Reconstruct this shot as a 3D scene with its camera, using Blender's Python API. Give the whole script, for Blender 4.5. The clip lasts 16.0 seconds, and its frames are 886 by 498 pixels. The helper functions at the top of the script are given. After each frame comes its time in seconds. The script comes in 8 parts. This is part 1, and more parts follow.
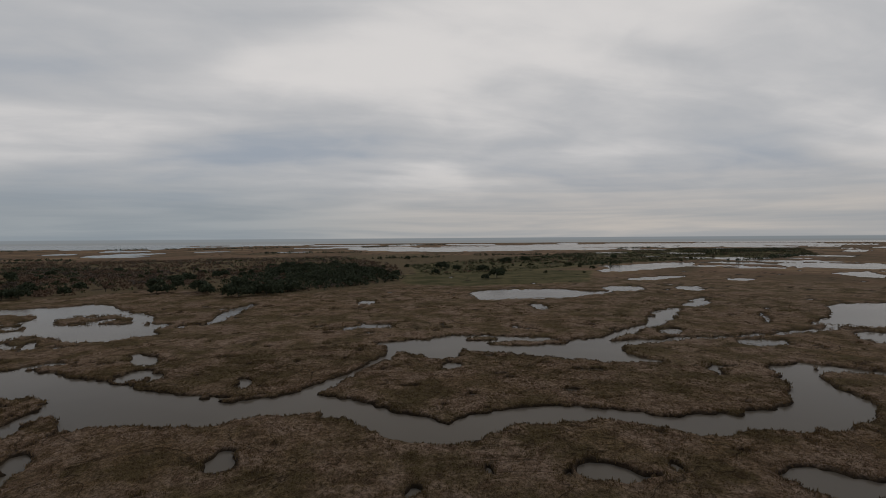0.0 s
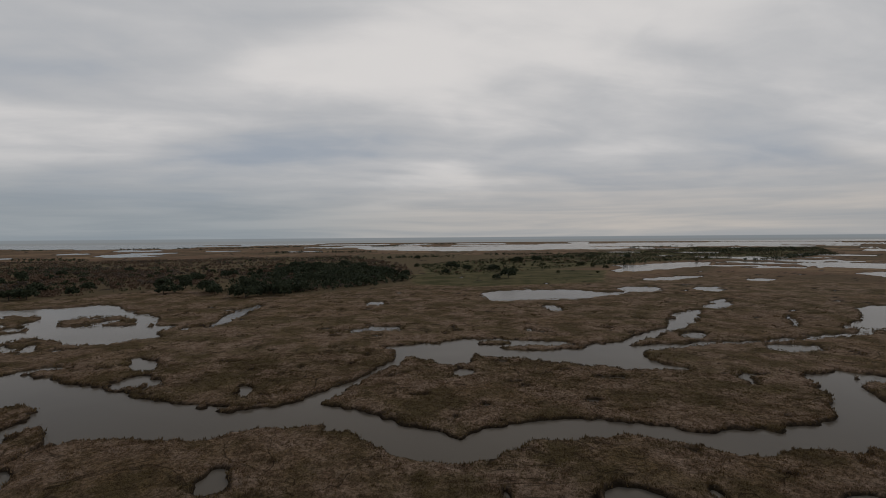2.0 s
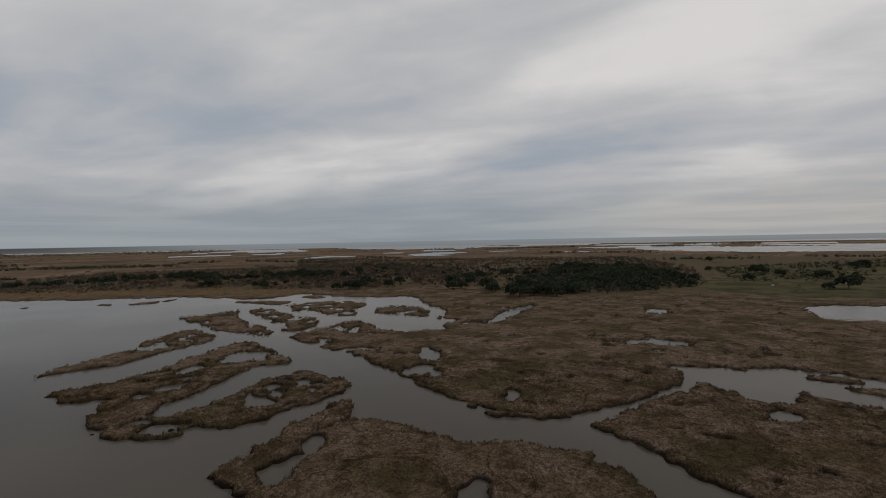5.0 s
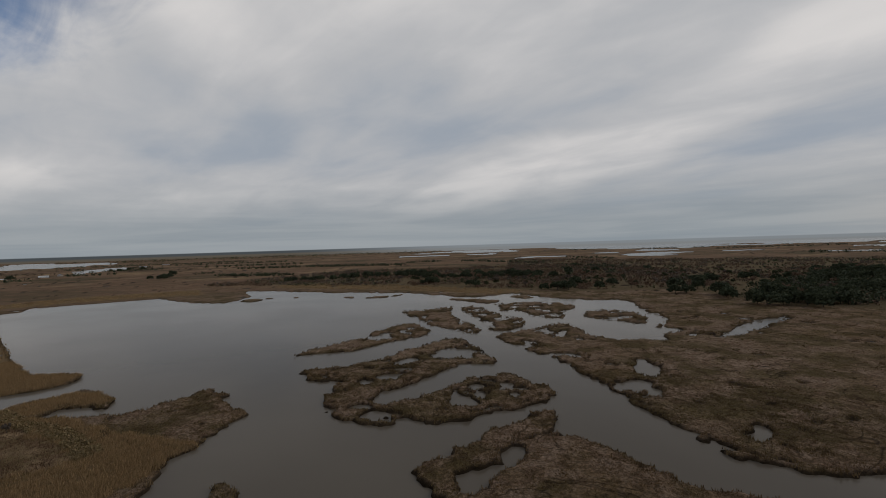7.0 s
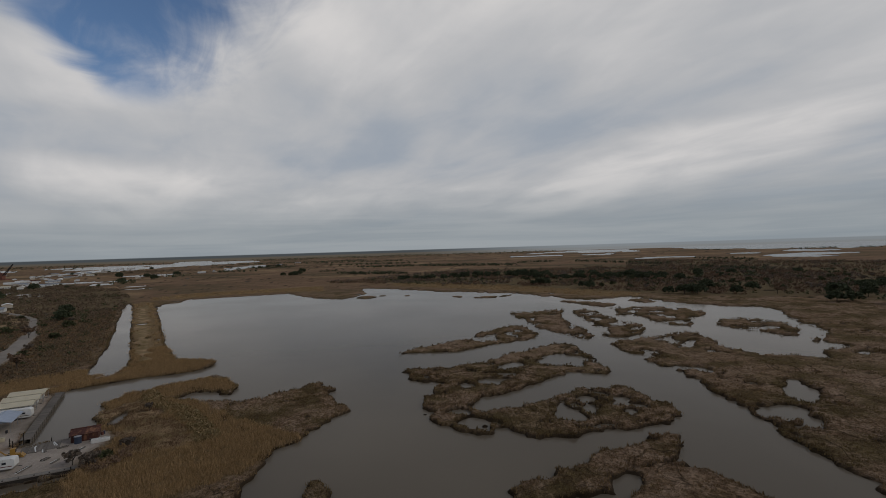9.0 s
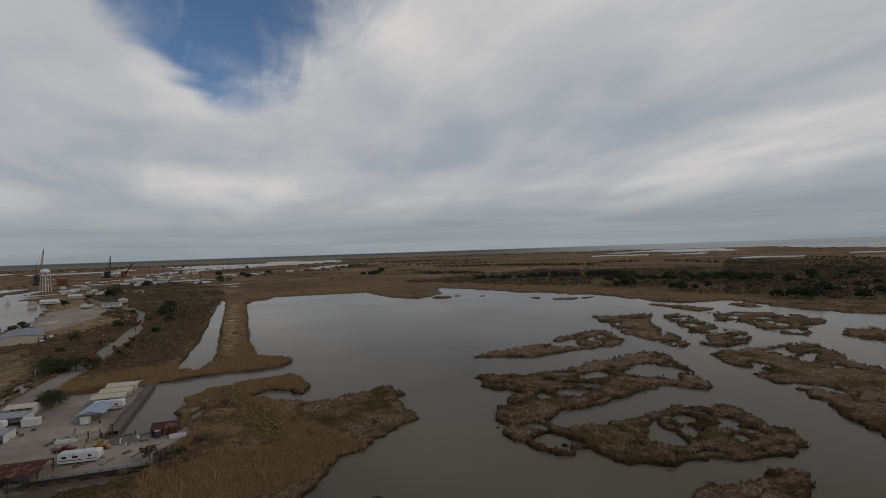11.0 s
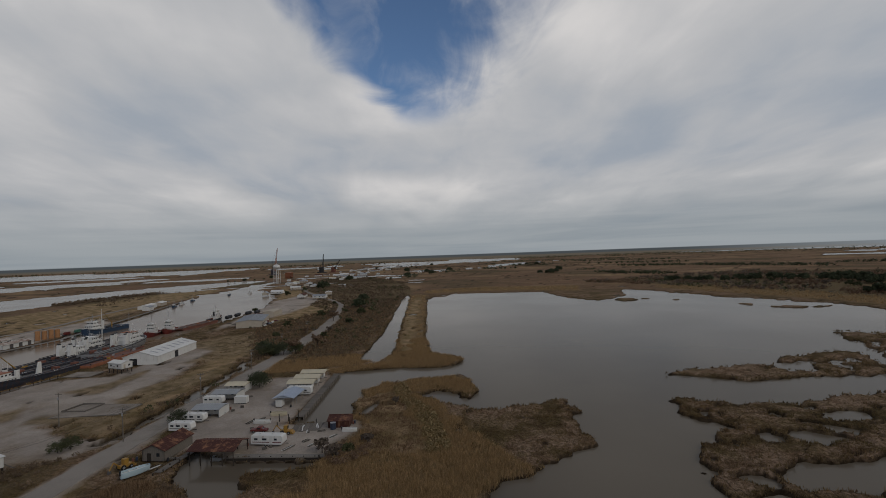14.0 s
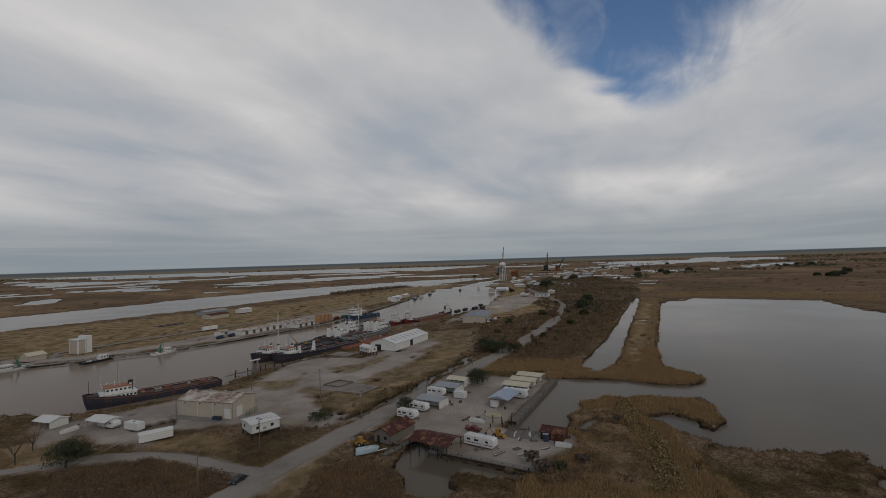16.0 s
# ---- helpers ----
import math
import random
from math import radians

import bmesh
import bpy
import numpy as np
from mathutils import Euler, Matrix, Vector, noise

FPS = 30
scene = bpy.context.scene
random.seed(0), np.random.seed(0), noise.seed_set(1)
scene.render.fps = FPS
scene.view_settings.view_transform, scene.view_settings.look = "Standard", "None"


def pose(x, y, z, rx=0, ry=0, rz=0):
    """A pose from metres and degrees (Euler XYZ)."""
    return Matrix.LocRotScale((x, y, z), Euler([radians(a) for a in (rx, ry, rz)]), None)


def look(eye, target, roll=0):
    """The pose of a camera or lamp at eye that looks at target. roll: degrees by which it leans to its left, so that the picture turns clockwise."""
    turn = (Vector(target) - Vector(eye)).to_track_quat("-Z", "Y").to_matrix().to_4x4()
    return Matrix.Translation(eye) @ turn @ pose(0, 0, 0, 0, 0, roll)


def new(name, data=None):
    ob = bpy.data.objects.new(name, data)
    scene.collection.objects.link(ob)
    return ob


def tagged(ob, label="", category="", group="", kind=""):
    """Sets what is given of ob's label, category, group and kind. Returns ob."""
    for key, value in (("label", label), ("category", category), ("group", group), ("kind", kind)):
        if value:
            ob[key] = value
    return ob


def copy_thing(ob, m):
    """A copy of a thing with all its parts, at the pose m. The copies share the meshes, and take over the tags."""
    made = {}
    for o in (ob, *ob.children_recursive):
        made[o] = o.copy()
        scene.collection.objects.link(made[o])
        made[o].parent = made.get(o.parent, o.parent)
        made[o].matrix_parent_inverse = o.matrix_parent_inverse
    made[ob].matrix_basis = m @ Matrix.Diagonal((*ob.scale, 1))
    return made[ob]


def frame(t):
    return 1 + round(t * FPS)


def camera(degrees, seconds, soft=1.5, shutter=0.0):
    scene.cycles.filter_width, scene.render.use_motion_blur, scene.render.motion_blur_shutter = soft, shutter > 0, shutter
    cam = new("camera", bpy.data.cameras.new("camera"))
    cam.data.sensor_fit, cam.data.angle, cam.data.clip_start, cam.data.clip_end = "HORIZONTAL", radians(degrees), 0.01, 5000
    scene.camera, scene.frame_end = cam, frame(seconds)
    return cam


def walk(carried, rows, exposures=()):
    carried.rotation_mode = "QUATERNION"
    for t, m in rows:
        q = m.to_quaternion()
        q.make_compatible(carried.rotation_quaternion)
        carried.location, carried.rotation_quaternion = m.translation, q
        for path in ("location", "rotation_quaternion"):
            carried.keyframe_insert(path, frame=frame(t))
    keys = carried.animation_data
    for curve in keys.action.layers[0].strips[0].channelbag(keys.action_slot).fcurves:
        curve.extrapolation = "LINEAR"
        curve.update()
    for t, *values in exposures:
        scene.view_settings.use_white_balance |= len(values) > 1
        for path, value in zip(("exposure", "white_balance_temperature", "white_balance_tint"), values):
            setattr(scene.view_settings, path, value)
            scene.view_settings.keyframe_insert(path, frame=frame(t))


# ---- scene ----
cam = camera(85.83, 16.0, soft=0.7)
# seconds, the eye, then heading (to the left of +y), pitch (up) and roll in degrees
PATH = [
    (0, (0.00, 0.00, 55.00), (0.00, -1.33, -0.39)),
    (0.5, (-0.03, 2.72, 54.96), (0.05, -1.38, -0.40)),
    (1, (-0.13, 5.40, 54.90), (0.13, -1.37, -0.42)),
    (1.5, (-0.22, 8.21, 54.92), (0.17, -1.36, -0.42)),
    (2, (-0.52, 11.11, 55.01), (1.19, -1.41, -0.45)),
    (2.2, (-0.65, 12.37, 54.92), (6.16, -1.35, -0.73)),
    (2.5, (-0.96, 14.14, 54.76), (15.42, -1.26, -0.82)),
    (2.8, (-1.33, 15.87, 54.69), (22.78, -1.11, -1.10)),
    (3, (-1.40, 17.01, 54.80), (23.51, -1.14, -1.07)),
    (3.2, (-1.60, 18.15, 54.75), (23.73, -1.17, -1.12)),
    (5.3, (-4.20, 28.80, 55.22), (35.91, -0.94, -1.21)),
    (5.5, (-4.61, 29.70, 55.24), (37.77, -0.90, -1.36)),
    (6, (-5.91, 31.98, 55.35), (43.67, -0.82, -1.46)),
    (6.5, (-7.33, 34.27, 55.38), (51.18, -0.65, -1.58)),
    (7, (-9.55, 36.70, 54.94), (58.17, -0.40, -1.74)),
    (7.5, (-11.64, 38.94, 54.82), (64.85, -0.30, -1.79)),
    (8, (-13.14, 40.34, 54.77), (70.40, -0.07, -1.87)),
    (8.2, (-13.78, 40.97, 54.63), (70.94, -0.04, -1.82)),
    (10.3, (-23.14, 48.03, 54.15), (74.98, 0.02, -1.95)),
    (10.5, (-24.60, 48.15, 54.13), (76.51, 0.09, -1.95)),
    (11, (-27.22, 48.89, 53.87), (80.82, 0.24, -1.92)),
    (11.5, (-29.80, 49.83, 53.75), (86.50, 0.39, -1.98)),
    (12, (-32.84, 50.42, 53.82), (93.28, 0.58, -2.00)),
    (12.5, (-35.89, 51.00, 53.71), (100.16, 0.73, -1.98)),
    (13, (-38.52, 51.23, 53.67), (101.29, 0.77, -1.95)),
    (13.5, (-41.31, 51.41, 53.63), (101.60, 0.74, -2.00)),
    (14, (-44.19, 51.53, 53.72), (101.94, 0.72, -2.01)),
    (14.5, (-47.16, 51.66, 53.72), (102.26, 0.70, -2.01)),
    (15, (-49.92, 51.55, 53.82), (102.54, 0.68, -1.98)),
    (15.3, (-51.71, 51.14, 53.99), (103.77, 0.64, -2.08)),
    (15.5, (-52.84, 50.87, 53.95), (108.77, 0.83, -1.95)),
    (15.8, (-54.12, 50.73, 54.19), (119.54, 1.12, -1.92)),
    (16, (-54.94, 50.71, 54.37), (128.53, 1.37, -1.78)),
]


def heading(eye, turn):
    a, p = radians(turn[0]), radians(turn[1])
    ahead = Vector((-math.sin(a) * math.cos(p), math.cos(a) * math.cos(p), math.sin(p)))
    return look(eye, Vector(eye) + 100 * ahead, turn[2])


walk(cam, [(t, heading(eye, turn)) for t, eye, turn in PATH])

# ---- sky, sun ----
SUN_UP, SUN_TURN = radians(38), radians(32)  # height, and the turn from +y towards +x being positive
world = bpy.data.worlds.new("overcast_sky")
scene.world = world
world.use_nodes = True
wt = world.node_tree
wt.nodes.clear()


def wmath(op, a, b=0.0, c=0.0):
    n = wt.nodes.new("ShaderNodeMath")
    n.operation = op
    for i, v in enumerate((a, b, c)):
        if isinstance(v, bpy.types.NodeSocket):
            wt.links.new(v, n.inputs[i])
        else:
            n.inputs[i].default_value = v
    return n.outputs[0]


def wrange(v, a, b, lo=0.0, hi=1.0, smooth=True):
    n = wt.nodes.new("ShaderNodeMapRange")
    n.interpolation_type = "SMOOTHSTEP" if smooth else "LINEAR"
    wt.links.new(v, n.inputs[0])
    for i, x in enumerate((a, b, lo, hi)):
        n.inputs[i + 1].default_value = x
    return n.outputs[0]


def wmix(f, a, b):
    n = wt.nodes.new("ShaderNodeMix")
    n.data_type = "RGBA"
    for i, v in ((0, f), (6, a), (7, b)):
        if isinstance(v, bpy.types.NodeSocket):
            wt.links.new(v, n.inputs[i])
        else:
            n.inputs[i].default_value = v
    return n.outputs[2]


def wnoise(vec, scale, detail, rough, distort=0.0):
    n = wt.nodes.new("ShaderNodeTexNoise")
    wt.links.new(vec, n.inputs["Vector"])
    for k, v in (("Scale", scale), ("Detail", detail), ("Roughness", rough), ("Distortion", distort)):
        n.inputs[k].default_value = v
    return n.outputs["Fac"]


coord = wt.nodes.new("ShaderNodeTexCoord").outputs["Generated"]
sep = wt.nodes.new("ShaderNodeSeparateXYZ")
wt.links.new(coord, sep.inputs[0])
dx, dy, dz = sep.outputs
# the cloud deck is a flat layer far above: a view direction meets it at (cu, cv)
deck = wmath("ADD", wmath("MAXIMUM", dz, 0.0), 0.15)
cu, cv = wmath("DIVIDE", dx, deck), wmath("DIVIDE", dy, deck)
# the wind has drawn the cloud out along one heading: ws along it, wc across it
WIND = radians(103)
ws = wmath("ADD", wmath("MULTIPLY", cu, -math.sin(WIND)), wmath("MULTIPLY", cv, math.cos(WIND)))
wc = wmath("ADD", wmath("MULTIPLY", cu, math.cos(WIND)), wmath("MULTIPLY", cv, math.sin(WIND)))


def drawn(along, across, z=0.0):
    c = wt.nodes.new("ShaderNodeCombineXYZ")
    wt.links.new(wmath("MULTIPLY", ws, along), c.inputs[0])
    wt.links.new(wmath("MULTIPLY", wc, across), c.inputs[1])
    c.inputs[2].default_value = z
    return c.outputs[0]


broad = wnoise(drawn(0.62, 0.90, 3.1), 0.95, 2, 0.45, 0.4)
bands = wnoise(drawn(0.46, 1.0, 7.7), 2.2, 4, 0.50, 0.6)
fibres = wnoise(drawn(0.34, 1.0, 1.3), 6.0, 6, 0.58, 0.8)
billows = wnoise(drawn(0.85, 1.0, 5.2), 3.0, 6, 0.55, 0.5)
thick = wmath("ADD", wmath("ADD", wmath("MULTIPLY", broad, 0.64), wmath("MULTIPLY", bands, 0.20)), wmath("ADD", wmath("MULTIPLY", fibres, 0.04), wmath("MULTIPLY", billows, 0.12)))
aside = wmath("SQRT", wmath("ADD", wmath("MULTIPLY", dx, dx), wmath("MULTIPLY", dy, dy)))
facing = wmath("DIVIDE", wmath("ADD", wmath("MULTIPLY", dx, math.sin(SUN_TURN)), wmath("MULTIPLY", dy, math.cos(SUN_TURN))), wmath("MAXIMUM", aside, 0.01))
glow = wrange(facing, 0.50, 1.0)
# thinner and brighter below the veiled sun
thick = wmath("ADD", thick, wmath("MULTIPLY", wmath("MULTIPLY", glow, wrange(dz, 0.05, 0.35)), 0.045))
cloud = wmix(wrange(thick, 0.34, 0.50), (0.312, 0.350, 0.404, 1), (0.440, 0.448, 0.466, 1))
cloud = wmix(wrange(thick, 0.46, 0.66), cloud, (0.660, 0.640, 0.631, 1))
# low sky: flat layers of grey-blue haze, warmer under the sun
level = wt.nodes.new("ShaderNodeCombineXYZ")
for k, v in enumerate((wmath("MULTIPLY", dx, 1.3), wmath("MULTIPLY", dy, 1.3), wmath("MULTIPLY", dz, 22.0))):
    wt.links.new(v, level.inputs[k])
layers = wnoise(level.outputs[0], 1.5, 5, 0.55, 0.4)
low = wmix(wrange(layers, 0.28, 0.70), wmix(glow, (0.240, 0.275, 0.305, 1), (0.330, 0.340, 0.352, 1)), wmix(glow, (0.315, 0.342, 0.362, 1), (0.510, 0.470, 0.432, 1)))
cloud = wmix(wrange(dz, 0.015, 0.17), low, cloud)
# the torn gap through which blue sky shows: a slot along the wind, closing towards the horizon
side = wmath("ADD", wmath("SUBTRACT", wc, -0.08), wmath("MULTIPLY", wmath("SUBTRACT", billows, 0.5), 0.42))
half = wrange(wmath("ADD", ws, wmath("MULTIPLY", wmath("SUBTRACT", bands, 0.5), 0.6)), 1.15, 2.40, 0.42, 0.03, False)
edge_south = wrange(wmath("ADD", side, half), -0.08, 0.12)
edge_north = wrange(wmath("SUBTRACT", wmath("ADD", side, wmath("MULTIPLY", wmath("SUBTRACT", fibres, 0.5), 0.40)), half), 0.24, -0.22)
open_sky = wmath("MULTIPLY", wmath("MULTIPLY", edge_south, edge_north), wmath("MULTIPLY", wrange(fibres, 0.76, 0.52, 0.82, 1.0), wrange(ws, 2.42, 2.10)))
sky = wt.nodes.new("ShaderNodeTexSky")
sky.sky_type, sky.sun_disc, sky.sun_elevation, sky.sun_rotation = "NISHITA", False, SUN_UP, SUN_TURN
sky.ozone_density, sky.dust_density = 5.0, 0.3
scaled = wt.nodes.new("ShaderNodeVectorMath")
scaled.operation = "SCALE"
wt.links.new(sky.outputs[0], scaled.inputs[0])
scaled.inputs["Scale"].default_value = 0.075
whole = wmix(open_sky, cloud, scaled.outputs[0])
# under the horizon backdrop colours continue the far water and marsh, distance haze mixed in
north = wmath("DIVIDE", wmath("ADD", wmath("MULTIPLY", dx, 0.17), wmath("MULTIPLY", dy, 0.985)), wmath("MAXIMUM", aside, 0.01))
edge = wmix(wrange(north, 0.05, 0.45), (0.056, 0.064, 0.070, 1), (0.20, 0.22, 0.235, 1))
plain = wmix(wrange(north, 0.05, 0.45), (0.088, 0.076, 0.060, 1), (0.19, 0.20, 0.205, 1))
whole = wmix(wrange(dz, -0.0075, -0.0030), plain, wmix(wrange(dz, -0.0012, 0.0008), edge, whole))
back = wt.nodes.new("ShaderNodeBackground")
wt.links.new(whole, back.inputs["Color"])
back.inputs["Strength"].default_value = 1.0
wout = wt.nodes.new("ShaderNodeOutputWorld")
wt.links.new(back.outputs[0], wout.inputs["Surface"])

sun = new("sun", bpy.data.lights.new("sun", "SUN"))
sun.data.energy, sun.data.angle, sun.data.color = 0.7, radians(14), (1.0, 0.95, 0.88)
way = Vector((math.sin(SUN_TURN) * math.cos(SUN_UP), math.cos(SUN_TURN) * math.cos(SUN_UP), math.sin(SUN_UP)))
sun.matrix_world = look(way * 500, (0, 0, 0))

# ---- materials ----
def material(name, rough=0.9, metal=0.0, sheen=0.3):
    m = bpy.data.materials.new(name)
    m.use_nodes = True
    b = m.node_tree.nodes["Principled BSDF"]
    b.inputs["Roughness"].default_value, b.inputs["Metallic"].default_value = rough, metal
    b.inputs["Specular IOR Level"].default_value = sheen
    return m, m.node_tree, b


class Nodes:
    """Shorter ways to add a material's nodes."""

    def __init__(self, tree):
        self.t = tree

    def put(self, n, i, v):
        if isinstance(v, bpy.types.NodeSocket):
            self.t.links.new(v, n.inputs[i])
        else:
            n.inputs[i].default_value = v

    def coord(self, kind="Object"):
        return self.t.nodes.new("ShaderNodeTexCoord").outputs[kind]

    def noise(self, vec, scale, detail=4, rough=0.55, distort=0.0):
        n = self.t.nodes.new("ShaderNodeTexNoise")
        self.put(n, "Vector", vec)
        for k, v in (("Scale", scale), ("Detail", detail), ("Roughness", rough), ("Distortion", distort)):
            n.inputs[k].default_value = v
        return n.outputs["Fac"]

    def stretch(self, vec, sx, sy, sz):
        n = self.t.nodes.new("ShaderNodeMapping")
        self.put(n, 0, vec)
        n.inputs["Scale"].default_value = (sx, sy, sz)
        return n.outputs[0]

    def ramp(self, v, a, b, lo=0.0, hi=1.0):
        n = self.t.nodes.new("ShaderNodeMapRange")
        self.put(n, 0, v)
        for i, x in enumerate((a, b, lo, hi)):
            n.inputs[i + 1].default_value = x
        return n.outputs[0]

    def math(self, op, a, b=0.0):
        n = self.t.nodes.new("ShaderNodeMath")
        n.operation = op
        self.put(n, 0, a)
        self.put(n, 1, b)
        return n.outputs[0]

    def mix(self, f, a, b, blend="MIX"):
        n = self.t.nodes.new("ShaderNodeMix")
        n.data_type, n.blend_type = "RGBA", blend
        self.put(n, 0, f)
        for i, v in ((6, a), (7, b)):
            self.put(n, i, (*v, 1) if isinstance(v, tuple) and len(v) == 3 else v)
        return n.outputs[2]

    def bump(self, v, strength, distance, b):
        n = self.t.nodes.new("ShaderNodeBump")
        n.inputs["Strength"].default_value, n.inputs["Distance"].default_value = strength, distance
        self.put(n, "Height", v)
        self.t.links.new(n.outputs[0], b.inputs["Normal"])

    def attribute(self, name):
        n = self.t.nodes.new("ShaderNodeAttribute")
        n.attribute_name = name
        return n.outputs["Fac"]

    def island(self):
        return self.t.nodes.new("ShaderNodeNewGeometry").outputs["Random Per Island"]

    def object_random(self):
        return self.t.nodes.new("ShaderNodeObjectInfo").outputs["Random"]


def marsh_colour(n, vec, bank=None):
    """Winter marsh: brown and olive cordgrass, dark wet hollows, bleached wrack and grass along the banks."""
    big, mid = n.noise(vec, 0.012, 4, 0.55), n.noise(vec, 0.05, 5, 0.6)
    patch, fine, grain = n.noise(vec, 0.22, 5, 0.65, 0.5), n.noise(vec, 1.1, 6, 0.7), n.noise(vec, 3.5, 4, 0.7)
    c = n.mix(n.ramp(big, 0.42, 0.55), (0.192, 0.121, 0.056), (0.128, 0.097, 0.036))
    c = n.mix(n.ramp(mid, 0.50, 0.42, 0.0, 0.85), c, (0.092, 0.066, 0.026))
    c = n.mix(n.ramp(mid, 0.52, 0.60, 0.0, 0.8), c, (0.255, 0.166, 0.098))
    c = n.mix(n.ramp(patch, 0.48, 0.39, 0.0, 0.85), c, (0.052, 0.032, 0.015))
    c = n.mix(n.ramp(patch, 0.55, 0.66, 0.0, 0.7), c, (0.175, 0.118, 0.076))
    if bank is not None:
        pale = n.mix(n.ramp(patch, 0.42, 0.58), (0.195, 0.122, 0.078), (0.335, 0.232, 0.162))
        c = n.mix(n.math("MULTIPLY", bank, n.ramp(mid, 0.40, 0.54)), c, pale)
    c = n.mix(n.ramp(fine, 0.42, 0.60), n.mix(0.66, c, (0.026, 0.017, 0.009)), c)
    return n.mix(n.ramp(grain, 0.46, 0.62, 0.0, 0.75), c, n.mix(0.45, c, (0.28, 0.202, 0.116)))


def ground_material():
    m, t, b = material("marsh_ground", 1.0, 0.0, 0.03)
    n = Nodes(t)
    vec = n.coord()
    c = marsh_colour(n, vec, n.attribute("bank"))
    # the dry plain far off: russet, gold and olive in long drifts
    drift, fleck = n.noise(n.stretch(vec, 1.0, 0.55, 1.0), 0.0055, 6, 0.62, 0.8), n.noise(vec, 0.03, 5, 0.65)
    dry = n.mix(n.ramp(drift, 0.38, 0.52), (0.105, 0.080, 0.044), (0.190, 0.117, 0.072))
    dry = n.mix(n.ramp(drift, 0.53, 0.64), dry, (0.275, 0.186, 0.102))
    dry = n.mix(n.ramp(fleck, 0.42, 0.66, 0.0, 0.55), dry, (0.105, 0.074, 0.044))
    c = n.mix(n.attribute("plain"), c, dry)
    creek = n.math("ABSOLUTE", n.math("SUBTRACT", n.noise(vec, 0.022, 4, 0.5, 1.2), 0.5))
    c = n.mix(n.ramp(creek, 0.006, 0.0, 0.0, 0.8), c, (0.020, 0.014, 0.008))
    fine, mid = n.noise(vec, 1.4, 6, 0.65), n.noise(vec, 0.06, 4)
    reed = n.mix(n.ramp(fine, 0.3, 0.7), (0.110, 0.072, 0.036), (0.240, 0.165, 0.086))
    c = n.mix(n.attribute("reed"), c, reed)
    scrub = n.mix(n.ramp(fine, 0.35, 0.65), (0.082, 0.063, 0.033), (0.165, 0.118, 0.066))
    c = n.mix(n.attribute("scrub"), c, scrub)
    turf = n.mix(n.ramp(n.noise(vec, 0.11, 5), 0.4, 0.62), (0.165, 0.120, 0.057), (0.330, 0.228, 0.132))
    c = n.mix(n.attribute("turf"), c, turf)
    mead = n.mix(n.ramp(n.noise(vec, 0.03, 6, 0.62), 0.38, 0.62), (0.062, 0.058, 0.024), (0.128, 0.104, 0.050))
    c = n.mix(n.attribute("meadow"), c, mead)
    shell = n.mix(n.ramp(n.noise(vec, 0.05, 5, 0.6), 0.35, 0.65), (0.292, 0.248, 0.207), (0.445, 0.383, 0.324))
    shell = n.mix(n.ramp(n.noise(vec, 0.035, 6, 0.7), 0.52, 0.64, 0.0, 0.5), shell, (0.220, 0.158, 0.096))
    shell = n.mix(n.ramp(fine, 0.35, 0.7, 0.0, 0.3), shell, (0.150, 0.118, 0.088))
    c = n.mix(n.attribute("gravel"), c, shell)
    weed = n.mix(n.ramp(n.noise(vec, 0.16, 6, 0.65), 0.38, 0.62), (0.120, 0.090, 0.046), (0.290, 0.210, 0.128))
    c = n.mix(n.attribute("weeds"), c, weed)
    mud = n.mix(n.ramp(mid, 0.4, 0.6), (0.022, 0.015, 0.009), (0.042, 0.030, 0.019))
    c = n.mix(n.attribute("mud"), c, mud)
    t.links.new(c, b.inputs["Base Color"])
    n.bump(n.noise(vec, 1.3, 8, 0.75), 1.0, 0.9, b)
    return m


def blade_material(name, low, high, tint=0.0):
    m, t, b = material(name, 1.0, 0.0, 0.05)
    n = Nodes(t)
    c = n.mix(n.island(), low, high)
    if tint:
        c = n.mix(tint, c, marsh_colour(n, n.coord()))
    t.links.new(c, b.inputs["Base Color"])
    return m


def water_material():
    m, t, b = material("brackish_water", 0.06)
    n = Nodes(t)
    vec = n.coord()
    parts = t.nodes.new("ShaderNodeSeparateXYZ")
    t.links.new(vec, parts.inputs[0])
    silt = n.ramp(n.math("ADD", parts.outputs[1], n.math("MULTIPLY", parts.outputs[0], 0.1)), -110.0, -200.0)
    clear = n.mix(n.ramp(n.noise(vec, 0.01, 3), 0.4, 0.6), (0.092, 0.075, 0.055), (0.108, 0.089, 0.066))
    t.links.new(n.mix(silt, clear, (0.168, 0.126, 0.090)), b.inputs["Base Color"])
    b.inputs["IOR"].default_value = 1.33
    t.links.new(n.ramp(silt, 0.0, 1.0, 0.095, 0.045), b.inputs["Specular IOR Level"])
    t.links.new(n.ramp(n.noise(vec, 0.012, 3), 0.40, 0.6, 0.13, 0.17), b.inputs["Roughness"])
    n.bump(n.noise(n.stretch(vec, 1.0, 0.6, 1.0), 1.3, 3, 0.6), 0.07, 0.06, b)
    return m


GROUND, WATER = ground_material(), water_material()

